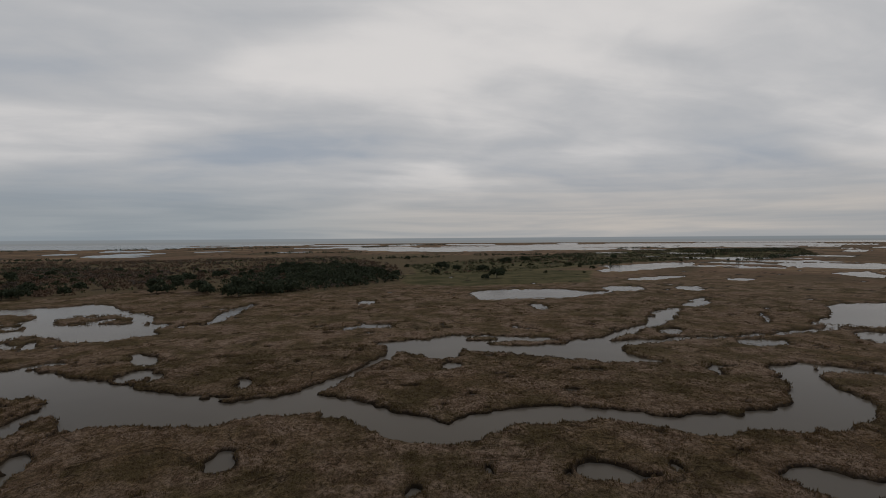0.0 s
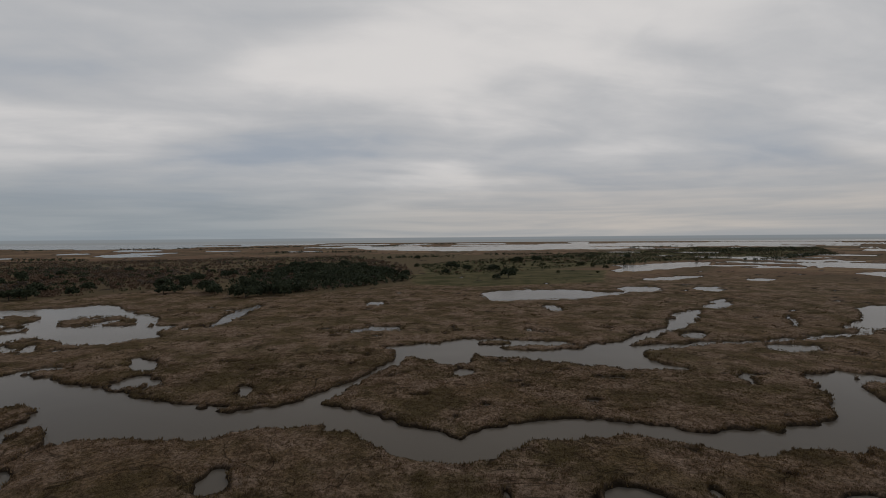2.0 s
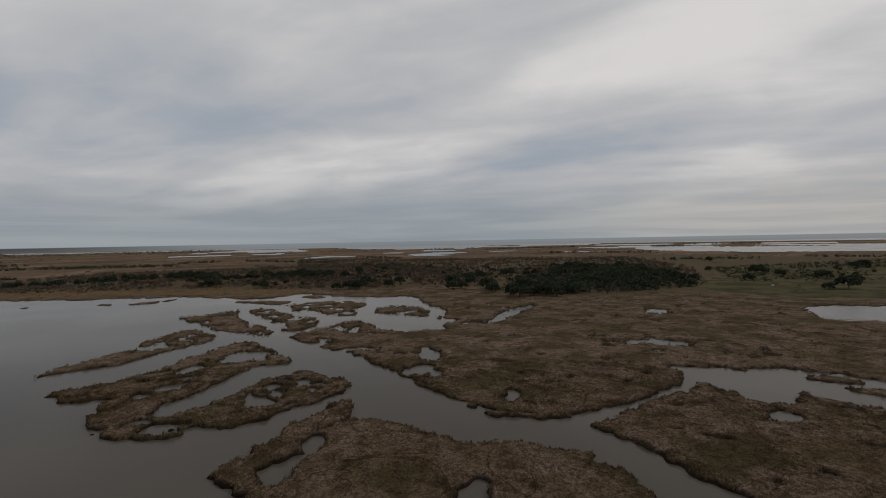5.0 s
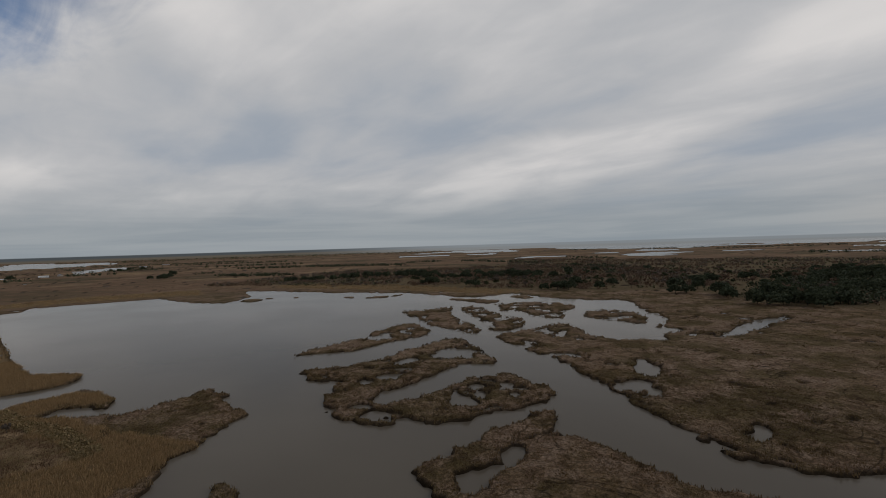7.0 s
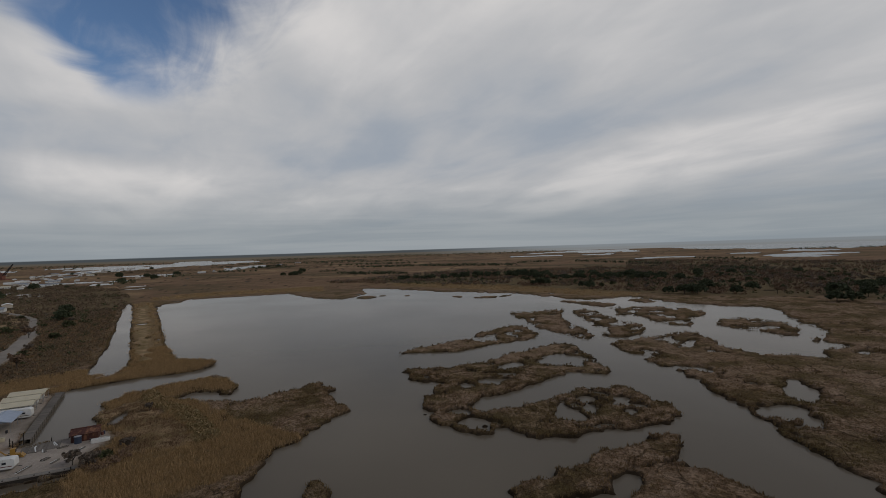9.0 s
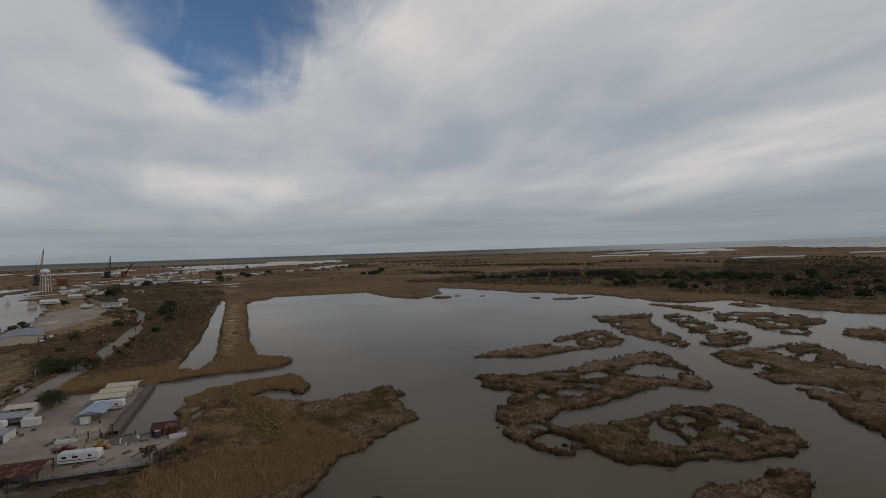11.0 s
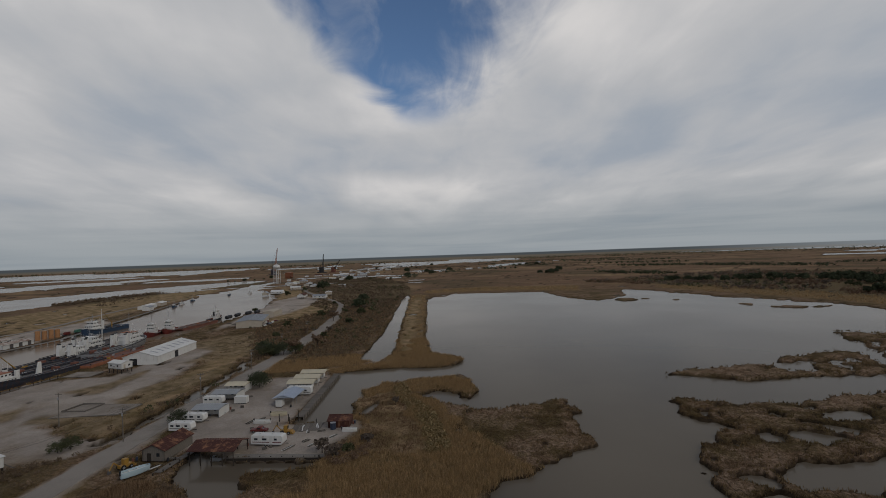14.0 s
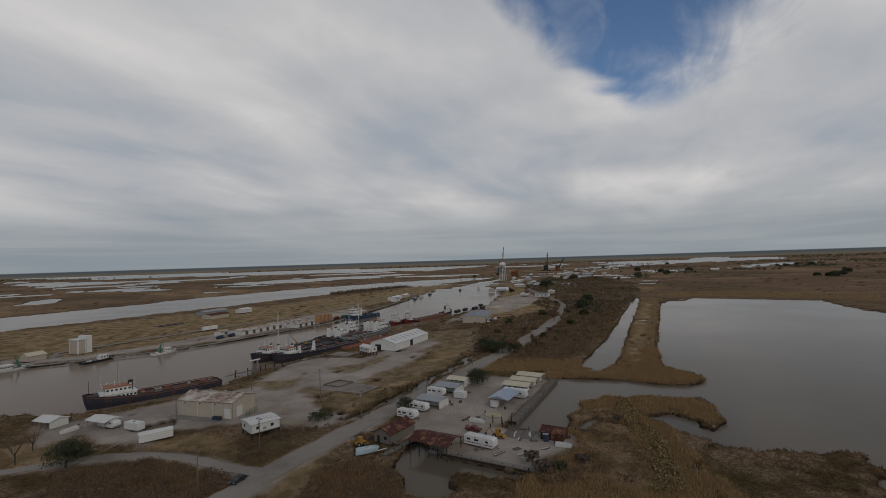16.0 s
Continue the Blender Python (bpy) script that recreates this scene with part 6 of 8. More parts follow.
# ---- harbour side ----
def raised_house(label, place, length, width, floor, high, rise, piles, group="houses on piles"):
    b = thing("raised_house", label, "house", place, group)
    part("wall", gable_walls(length, width, floor, floor + high, rise), WHITE, b)
    for side in (-1, 1):
        part("roof_sheet", gable_sheet(length, width, floor + high, rise, 0.35, side=side), WHITE, b)
        for x in [(-0.5 + i / (piles - 1)) * (length - 0.4) for i in range(piles)]:
            part("pile", box(x - 0.14, x + 0.14, side * (width / 2 - 0.3) - 0.14, side * (width / 2 - 0.3) + 0.14, 0, floor), DARK_WOOD, b)
        for x in (-length * 0.28, length * 0.22):
            window(b, x, side * width / 2, floor + high * 0.55, 1.0, 0.9, "+y" if side > 0 else "-y")
        window(b, side * length / 2, width * 0.2, floor + high * 0.55, 1.0, 0.9, "+x" if side > 0 else "-x")
        part("joist", box(-length / 2, length / 2, side * width * 0.3 - 0.1, side * width * 0.3 + 0.1, floor - 0.2, floor), RAW_WOOD, b)
    part("floor", box(-length / 2, length / 2, -width / 2, width / 2, floor, floor + 0.14), RAW_WOOD, b)
    door(b, length / 2, -width * 0.22, 0.95, floor + 0.14, 2.0, "+x", TAN_SIDING)
    st = part("stairs", box(length / 2, length / 2 + 1.2, -width * 0.22 - 0.8, -width * 0.22 + 0.8, floor, floor + 0.14), RAW_WOOD, b)
    n = max(4, int(floor / 0.19))
    for i in range(n):
        part("tread", box(length / 2 + 1.2 + i * 0.26, length / 2 + 1.5 + i * 0.26, -width * 0.22 - 0.5, -width * 0.22 + 0.5, floor - (i + 1) * floor / n, floor - (i + 1) * floor / n + 0.05), RAW_WOOD, st)
    part("air_conditioner", box(-length * 0.1, length * 0.0, -width / 2 - 0.4, -width / 2, floor + 0.9, floor + 1.4), STEEL, b)
    return b


raised_house("white boxy house raised on dark timber piles", pose(-137.6, -91.6, G, 0, 0, 171), 9.0, 8.0, 1.7, 2.8, 0.4, 4)
raised_house("small white house on tall piles in the gravel yard", pose(-243.2, -156.6, G, 0, 0, 80), 9.6, 5.6, 2.2, 2.8, 0.9, 4)

ware = gable_building("warehouse", "long tan metal warehouse with a rust-streaked roof", "warehouse", pose(-140.7, -126.5, G, 0, 0, 113), 23.5, 12.5, 5.6, 1.7, TAN_SIDING, RUSTY_WHITE_TIN)
for y, w, h in ((-2.6, 3.0, 3.6),):
    door(ware, 11.75, y, w, 0, h, "+x", WHITE, "pale roller door", "roller_door")
door(ware, 9.6, -6.25, 2.6, 0, 3.4, "-y", WHITE, "pale roller door", "roller_door")
door(ware, -8.0, -6.25, 2.2, 0, 3.0, "-y", TAN_SIDING)
for x in (-9.5, -3, 3.5):
    part("vent", box(x - 0.4, x + 0.4, -0.4, 0.4, 7.2, 7.9, bevel=0.06), STEEL, ware)
    part("downpipe", tube((x, -6.32, 0), (x, -6.32, 5.5), 0.06, segments=6), WHITE, ware)
    part("wall_lamp", box(x + 1.0, x + 1.3, -6.6, -6.25, 4.6, 4.85), BLACK, ware)
rack = thing("pipe_rack", "dark green steel rack at the warehouse gable", "rack", pose(-146.3, -112.2, G, 0, 0, 113))
for i in range(5):
    part("upright", box(-0.05, 0.05, -3 + 1.4 * i, -2.9 + 1.4 * i, 0, 2.3), GREEN, rack)
for z in (0.7, 1.4, 2.1):
    part("bar", box(-0.06, 0.06, -3.2, 3.0, z, z + 0.1), GREEN, rack)
skip = thing("dumpster", "dark blue bins against the warehouse wall", "bin", pose(-135.6, -116.8, G, 0, 0, 113))
for x in (-1.3, 0.4):
    part("bin", extrude([(x, 0), (x + 1.4, 0), (x + 1.55, 1.2), (x - 0.15, 1.2)], -0.6, 0.6), DARK_BLUE, skip)
    part("lid", box(x - 0.15, x + 1.55, -0.66, 0.66, 1.2, 1.28), BLACK, skip)

shed = gable_building("metal_shed", "large white metal shed with translucent roof strips", "shed", pose(-279, -165.0, G, 0, 0, 14), 43.0, 18.0, 4.3, 2.6, SHIP_WHITE, SHIP_WHITE)
# black plates on the closed walls: shade of open doorways put in as colour
door(shed, 21.5, -3.5, 4.0, 0, 3.3, "+x", BLACK, "black plate for the shade inside an open doorway", "open_doorway")
door(shed, 2.0, 9.0, 3.6, 0, 3.6, "+y", BLACK, "black plate for the shade inside an open doorway", "open_doorway")
for i in range(7):
    own = bmesh.new()
    x = -18 + i * 5.6
    a = [own.verts.new((x + u, y, 4.3 + 2.6 * (1 - y / 9.0) + 0.16)) for u, y in ((0, 2.5), (1.4, 2.5), (1.4, 6.5), (0, 6.5))]
    c = [own.verts.new((v.co.x, v.co.y, v.co.z + 0.04)) for v in a]
    own.faces.new(a[::-1]); own.faces.new(c)
    for k in range(4):
        own.faces.new((a[k], a[(k + 1) % 4], c[(k + 1) % 4], c[k]))
    part("rooflight", own, TIN, shed, "grey translucent roof strip")

lw = thing("box_trailer", "long white box trailer on the grass", "trailer", pose(-115.6, -115.0, G, 0, 0, 167))
part("body", box(-4.6, 4.6, -1.8, 1.8, 0.3, 2.6, bevel=0.06), WHITE, lw)
prof = extrude([(-1.9, 2.6), (1.9, 2.6), (0, 3.15)], -4.7, 4.7)
bmesh.ops.rotate(prof, verts=prof.verts, matrix=Matrix.Rotation(radians(90), 3, "Z"))
part("roof", prof, WHITE, lw)
door(lw, 4.6, 0, 2.2, 0.4, 2.0, "+x", WHITE)
for s in (-1, 1):
    part("skid", box(-4.4, 4.4, s * 1.2 - 0.12, s * 1.2 + 0.12, 0, 0.3), DARK_WOOD, lw)
wb = thing("box_trailer", "short white utility trailer with a flat roof", "trailer", pose(-114.8, -130.2, G, 0, 0, 105))
part("body", box(-3.4, 3.4, -1.3, 1.3, 0.6, 2.9, bevel=0.08), WHITE, wb)
part("roof_vent", box(-0.4, 0.3, -0.3, 0.3, 2.9, 3.15), STEEL, wb)
for x in (-0.5, 0.4):
    for s in (-1, 1):
        wheel(wb, x, s * 1.1, 0.36)
carport("white canopy roof over a parked trailer near the quay", pose(-110.2, -143.8, G, 0, 0, 106), 9.5, 5.6, 2.7, 0.8, WHITE, "")
travel_trailer("white trailer sheltered by the canopy", pose(-110.8, -141.0, G, 0, 0, 106), 8.5, 2.5, 2.7)
carport("white canopy roof at the water's edge", pose(-99.4, -160.5, G, 0, 0, 110), 8.0, 6.0, 2.6, 1.0, WHITE, "", True)
small_boat("white motor boat on the bank behind a dark tree", pose(-101.5, -148.2, G + 0.1, 0, 0, 20), 6.0, 2.2, SHIP_WHITE, SHIP_WHITE, "motor_boat", 1.0)

office = gable_building("brick_office", "low tan flat-pitched building by the harbour bend", "building", pose(-404, -190, G, 0, 0, 26), 44, 20, 5.0, 1.2, TAN_SIDING, TIN)
for i in range(5):
    window(office, -16 + 8 * i, 10.0, 2.6, 2.0, 1.4, "+y")
door(office, 20, 10.0, 3.4, 0, 3.4, "+y", BLACK)

# ---- ships and barges in the harbour ----
supply_ship("laid-up supply ship with navy bow, white house and rust-red after deck", pose(-138.0, -174.6, 0, 0, 0, -8.7), 51, 9.0, NAVY, 2, (0.15, 0.39), 2.4, 3.0, ORANGE, 18, (("winch", -4, 0), ("winch", -18, 1)), deck=RUST_DECK, bulwark=RED_LEAD, stack=True)
supply_ship("navy-hulled supply ship with a white house and orange roof", pose(-234, -192, 0, 0, 0, 5.5), 64, 10.5, NAVY, 2, (0.27, 0.40), 2.6, 2.4, ORANGE, 15, (("fin", 6, 3.5), ("crane", 12, -2), ("winch", -6, 0), ("winch", -16, 1)))
supply_ship("older navy supply ship moored alongside, with a lattice mast", pose(-228, -204, 0, 0, 0, 5.5), 64, 10.5, NAVY, 2, (0.27, 0.40), 2.6, 2.4, ORANGE, 15, (("lattice", 12, -2), ("winch", -4, 0)))
barge("low orange deck barge at the quay", pose(-271, -191, 0, 0, 0, 11), 44, 9, 2.2, ORANGE, RED_LEAD, rails=False, clutter=9, seed=5)
supply_ship("white supply ship with stacked deckhouses and twin funnels", pose(-296, -214, 0, 0, 0, 192), 52, 12, STEEL, 3, (0.10, 0.36), 3.0, 2.8, ORANGE, 24, (("winch", -10, 0), ("winch", -18, 2), ("casing", 2, 4.0), ("casing", 2, -4.0)))
supply_ship("dark-hulled supply ship with white house among others", pose(-286, -228, 0, 0, 0, 192), 58, 11, BLACK, 3, (-0.02, 0.2), 2.6, 2.6, None, 17, (("winch", -14, 0), ("casing", -3, 3.6), ("casing", -3, -3.6), ("lattice", 16, 0)))
supply_ship("dark-hulled supply ship moored in the raft of ships", pose(-262, -219, 0, 0, 0, 192), 60, 10.5, NAVY, 2, (0.16, 0.3), 2.4, 2.2, None, 14, (("winch", -10, 0), ("winch", 0, 1), ("casing", 6, 3.2), ("casing", 6, -3.2)))
barge("long black deck barge in the raft of ships", pose(-246, -213, 0, 0, 0, 8), 52, 9, 2.0, BLACK, DECK_GREY, clutter=8, seed=7)
barge("rusted deck barge between the moored ships", pose(-285, -203, 0, 0, 0, 11), 40, 8, 1.9, RED_LEAD, DECK_GREY, clutter=10, seed=8)
for x, y in ((-354.5, -243.0), (-370.0, -241.5)):
    tugboat("small tugboat with a maroon hull and tall white house", pose(x, y, 0, 0, 0, 24), 23, 8, MAROON, SHIP_WHITE, 2.0, 2.0, False, 17, upper=True)
barge("empty rust-brown barge moored at the bend", pose(-399, -241, 0, 0, 0, 6), 50, 9, 1.9, RED_LEAD, RUST_DECK, rails=False, clutter=6, seed=9)
supply_ship("blue-hulled supply ship at the far quay", pose(-371, -305, 0, 0, 0, 8), 44, 10, SEA_BLUE, 3, (0.14, 0.40), 2.6, 2.6, None, 16, (("crane", -8, 0),))
tugboat("white harbour tug lying off the bend", pose(-437, -252, 0, 0, 0, 190), 20, 7, BLACK, SHIP_WHITE, 1.8, 1.8, True, 15, upper=True)
trawler("white shrimp trawler with hanging green nets at the far quay", pose(-113, -308.5, 0, 0, 0, 22), 20, SHIP_WHITE, GREEN)
trawler("dark-hulled trawler with a white wheelhouse at the far quay", pose(-150, -293, 0, 0, 0, 200), 19, BLACK)
trawler("white trawler with a green net hung from its mast", pose(-183, -283.5, 0, 0, 0, 188), 15, SHIP_WHITE, GREEN)
for k, (x, y, turn) in enumerate(((-560, -405, 30), (-590, -420, 30), (-640, -445, 28), (-770, -440, 200), (-735, -455, 30))):
    trawler("small white workboat moored up the harbour", pose(x, y, 0, 0, 0, turn), 15 + 2 * (k % 2), SHIP_WHITE if k % 2 else SEA_BLUE)
slipw = thing("landing_stage", "timber and white steel landing frame at the ships' bows", "dock", pose(-190, -176, 0, 0, 0, 5.5))
for x, y in ((0, 0), (3, 0), (9, -2), (-4, 2), (-8, 3), (15, -3)):
    part("piling", tube((x, y, -1), (x, y, 3.6), 0.25), DARK_WOOD, slipw)
for x in (0, 3):
    part("column", box(x - 0.3, x + 0.3, -7, -6.4, 0, 5.5), STEEL, slipw)
part("gangway", box(-5, 14, -3.2, -1.6, 1.6, 1.85), RAW_WOOD, slipw)
for x0, x1, y, z in ((-22, -5, 1.4, 1.5), (-40, -22, 2.0, 1.5), (14, 20, -3.6, 1.4)):
    part("catwalk", box(x0, x1, y - 0.6, y + 0.6, z, z + 0.16), RAW_WOOD, slipw)
    part("handrail", box(x0, x1, y + 0.55, y + 0.62, z + 1.0, z + 1.08), YELLOW, slipw)
    for k in range(int((x1 - x0) / 4)):
        part("piling", tube((x0 + 1 + 4 * k, y, -1.2), (x0 + 1 + 4 * k, y, z + 1.1), 0.2, segments=7), DARK_WOOD, slipw)
part("cross_beam", box(-1.5, 4.5, -7.0, -6.4, 5.4, 5.9), SHIP_WHITE, slipw)

# ---- the far bank ----
setting("quay", ribbon(QUAY, 3.2, 1.25, 0.0, 6), CONCRETE, "pale concrete and timber quay along the far bank", "quay")
ice = thing("ice_tower", "tall white concrete ice plant with tan panels on the far quay", "tower", pose(-151.5, -333, 1.0, 0, 0, 20))
part("shaft", box(-4.6, -1.0, -4, 4, 0, 11.0, bevel=0.08), SHIP_WHITE, ice)
part("panel_block", box(-1.0, 4.6, -4, 4, 0, 9.0, bevel=0.08), TAN_SIDING, ice)
part("roof_deck", box(-0.9, 5.0, -4.4, 4.4, 9.0, 9.4), SHIP_WHITE, ice)
for x in (-0.4, 4.4):
    for y in (-3.8, 3.8):
        part("column", box(x - 0.3, x + 0.3, y - 0.3, y + 0.3, 0, 9.0), SHIP_WHITE, ice)
part("antenna", tube((-2.5, 0, 11), (-2.5, 0, 16), 0.08, segments=5), STEEL, ice)
part("antenna_bar", tube((-5.5, 0, 14.5), (2.5, 0, 14.5), 0.06, segments=5), STEEL, ice)
gable_building("quay_shed", "small tan shed on the far quay", "shed", pose(-127, -331, 1.0, 0, 0, 20), 10, 8, 3.2, 1.6, TAN_SIDING, TAN_TIN)
heap = thing("shell_heap", "pale heap of oyster shell beside the shed", "heap", pose(-137, -328, 0.8))
own = bmesh.new()
bmesh.ops.create_icosphere(own, subdivisions=3, radius=1)
hr = random.Random(4)
for v in own.verts:
    v.co = Vector((v.co.x * 4.5, v.co.y * 3.2, max(-0.05, v.co.z) * 2.4)) * hr.uniform(0.85, 1.1)
part("shells", own, CONCRETE, heap)
for (x, y, turn, l, w, h), lab in zip(((-266, -315, 12, 44, 14, 3.2), (-303, -308, 12, 24, 10, 3.0), (-296, -324, 12, 36, 11, 3.4), (-238, -318, 12, 9, 7, 3.4)), ("white metal net shed on the far quay", "long white metal workshop on the far quay", "white open-fronted shed at the quay's edge", "small white quay shed")):
    b = gable_building("quay_shed", lab, "shed", pose(x, y, 1.0, 0, 0, turn), l, w, h, 0.8, WHITE, RUSTY_WHITE_TIN)
    for i in range(int(l / 7)):
        door(b, -l / 2 + 3.5 + 7 * i, w / 2, 2.8, 0, 2.8, "+y", DECK_GREY, "grey roller door", "roller_door")
for k, (x, y) in enumerate(((-327, -317), (-331.5, -316.5), (-336, -316.0), (-340.5, -315.5))):
    b = thing("storage_tank", "rust-orange upright storage tank on the far quay", "tank", pose(x, y, 1.0), "storage tanks")
    part("shell", tube((0, 0, 0), (0, 0, 6.6 - 0.4 * (k % 2)), 1.8, segments=20), TANK_TAN, b)
    part("top", tube((0, 0, 6.6 - 0.4 * (k % 2)), (0, 0, 7.0 - 0.4 * (k % 2)), 1.85, 0.5, segments=20), TANK_TAN, b)
    part("ladder", box(1.75, 1.9, -0.2, 0.2, 0, 6.5), STEEL, b)
for (x, y, mat), lab in zip(((-229, -303, DARK_BLUE), (-233, -306, STEEL), (-239, -305, DARK_BLUE), (-350, -318, MAROON), (-362, -322, GREEN)), ("dark blue machinery on the quay", "grey machinery stacked on the quay", "dark blue skid tank on the quay", "maroon skid frame near the tanks", "green container near the tanks")):
    b = thing("quay_machinery", lab, "machine", pose(x, y, 1.0, 0, 0, 12))
    part("frame", box(-2.8, 2.8, -1.4, 1.4, 0, 0.4), BLACK, b)
    part("body", box(-2.4, 1.2, -1.2, 1.2, 0.4, 2.6, bevel=0.15), mat, b)
    part("drum", tube((1.2, 0, 1.4), (2.6, 0, 1.4), 0.9, segments=14), mat, b)
semi = thing("semi_trailer", "white semi-trailer standing on the far bank", "trailer", pose(-247, -357, 1.0, 0, 0, 8))
part("body", box(-6.5, 6.5, -1.3, 1.3, 1.2, 4.0, bevel=0.05), SHIP_WHITE, semi)
for x in (-5.2, -4.0):
    for s in (-1, 1):
        wheel(semi, x, s * 1.05, 0.5)
part("landing_leg", box(3.6, 3.8, -1.0, 1.0, 0, 1.2), STEEL, semi)
for (x, y, turn, l, w, wall_, roof_), lab in zip(((-300, -455, 20, 26, 12, TAN_SIDING, RUST_TIN), (-318, -500, 20, 34, 12, STEEL, TIN), (-345, -480, 20, 16, 10, WHITE, WHITE), (-540, -425, 26, 30, 12, SHIP_WHITE, SHIP_WHITE), (-575, -440, 26, 22, 10, TAN_SIDING, SHIP_WHITE), (-520, -405, 26, 14, 8, SHIP_WHITE, TIN)), ("low tan shed with a rusted roof beyond the harbour", "grey metal building on the channel bank", "small white building on the channel bank", "long white dock building at the harbour bend", "tan dock building at the harbour bend", "small white dock office")):
    gable_building("dock_building", lab, "building", pose(x, y, 1.0, 0, 0, turn), l, w, 3.8, 1.4, wall_, roof_)
barge("half-sunk black barge in the channel", pose(-250, -440, 0, 0, 0, 12), 30, 8, 0.9, BLACK, DECK_GREY, rails=False)

for x, y, turn in ((-439, -239, 10), (-455, -241, 14), (-471, -240, 8), (-480, -236, 12)):
    b = thing("scrap_tank", "black steel tank lying on the quay at the bend", "tank", pose(x, y, G, 0, 0, turn), "black tanks on the quay")
    part("shell", tube((-4.2, 0, 1.7), (4.2, 0, 1.7), 1.6, segments=16), BLACK, b)
    for e in (-1, 1):
        part("end_cap", tube((e * 4.2, 0, 1.7), (e * 4.8, 0, 1.7), 1.6, 0.7, segments=16), BLACK, b)
        part("saddle", box(e * 2.4 - 0.3, e * 2.4 + 0.3, -1.2, 1.2, 0, 0.9), RUST_DECK, b)
gable_building("harbour_office", "flat tan building beside the black tanks", "building", pose(-462, -208, G, 0, 0, 14), 24, 11, 4.6, 0.6, TAN_SIDING, TAN_SIDING)
gable_building("harbour_shed", "small open tan shed beside the flat building", "shed", pose(-443, -213, G, 0, 0, 14), 10, 8, 3.2, 0.8, TAN_SIDING, RUST_TIN)

# ---- poles and wires ----
POLES = ((-129, -77.7, 10.2), (-164.1, -73.6, 10.5), (-205.4, -80.2, 10.5), (-251.3, -89.0, 10.2), (-300, -101.5, 10), (-352, -113, 10))
for i, (x, y, h) in enumerate(POLES):
    utility_pole(pose(x, y, 0.9, 0, 0, T), h, 1 + (i % 2))
for x, y, h in ((-174.2, -109.7, 11), (-125.9, -125.3, 9), (-160.8, -149.9, 8.5), (-164.3, -144.5, 9), (-108, -69.5, 9.5)):
    utility_pole(pose(x, y, 1.0, 0, 0, T), h)
wires = thing("power_lines", "thin sagging power lines between the road's poles", "wires", pose(0, 0, 0))
for (ax, ay, ah), (bx, by, bh) in zip(POLES, POLES[1:]):
    for off in (-1.0, 0.45, 1.0):
        a, b_ = Vector((ax + 0.2 * off, ay + 0.98 * off, ah + 0.55)), Vector((bx + 0.2 * off, by + 0.98 * off, bh + 0.55))
        pts = [a.lerp(b_, i / 8) - Vector((0, 0, 1.2 * 4 * (i / 8) * (1 - i / 8))) for i in range(9)]
        own = bmesh.new()
        rings = [[own.verts.new(p + Vector(o)) for o in ((0, 0, 0.02), (0, 0.018, -0.01), (0, -0.018, -0.01))] for p in pts]
        for p, q in zip(rings, rings[1:]):
            for i in range(3):
                own.faces.new((p[i], q[i], q[(i + 1) % 3], p[(i + 1) % 3]))
        part("wire", own, BLACK, wires)

# ---- vehicles by the harbour bend ----
vr = random.Random(12)
for k in range(15):
    x, y = -392 - 6.4 * (k % 5) + 2.5 * (k // 5) + vr.uniform(-1, 1), -171.5 - 5.6 * (k // 5) - 1.6 * (k % 5) + vr.uniform(-0.8, 0.8)
    pickup(("white", "dark blue", "grey", "white", "maroon")[k % 5] + " car parked in the harbour lot", pose(x, y, G, 0, 0, vr.choice((24, 114, 204))), (SHIP_WHITE, DARK_BLUE, STEEL, SHIP_WHITE, MAROON)[k % 5], cab_only=k % 2 == 0)
pickup("dark car at the side of the road", pose(-115.5, -64.5, G, 0, 0, 20), BLACK, cab_only=True)

# ---- far town ----
def water_tower(place):
    b = thing("water_tower", "white water tower on slender legs above the far town", "water tower", place)
    own = bmesh.new()
    bmesh.ops.create_uvsphere(own, u_segments=24, v_segments=12, radius=1, matrix=Matrix.Translation((0, 0, 39)) @ Matrix.Diagonal((8, 8, 5.5, 1)))
    part("bowl", own, SHIP_WHITE, b)
    part("riser", tube((0, 0, 0), (0, 0, 35), 1.2, segments=12), SHIP_WHITE, b)
    for i in range(6):
        a = i * math.pi / 3
        part("leg", tube((8.5 * math.cos(a), 8.5 * math.sin(a), 0), (7 * math.cos(a), 7 * math.sin(a), 38), 0.5, 0.4), SHIP_WHITE, b)
    for z in (12, 24):
        own = bmesh.new()
        for i in range(6):
            a, c = i * math.pi / 3, (i + 1) * math.pi / 3
            tube((8 * math.cos(a), 8 * math.sin(a), z), (8 * math.cos(c), 8 * math.sin(c), z), 0.2, bm=own, segments=5)
        part("ring_brace", own, SHIP_WHITE, b)
    part("finial", tube((0, 0, 44), (0, 0, 47), 0.2), SHIP_WHITE, b)
    return b


water_tower(pose(-1042, -554, 1))


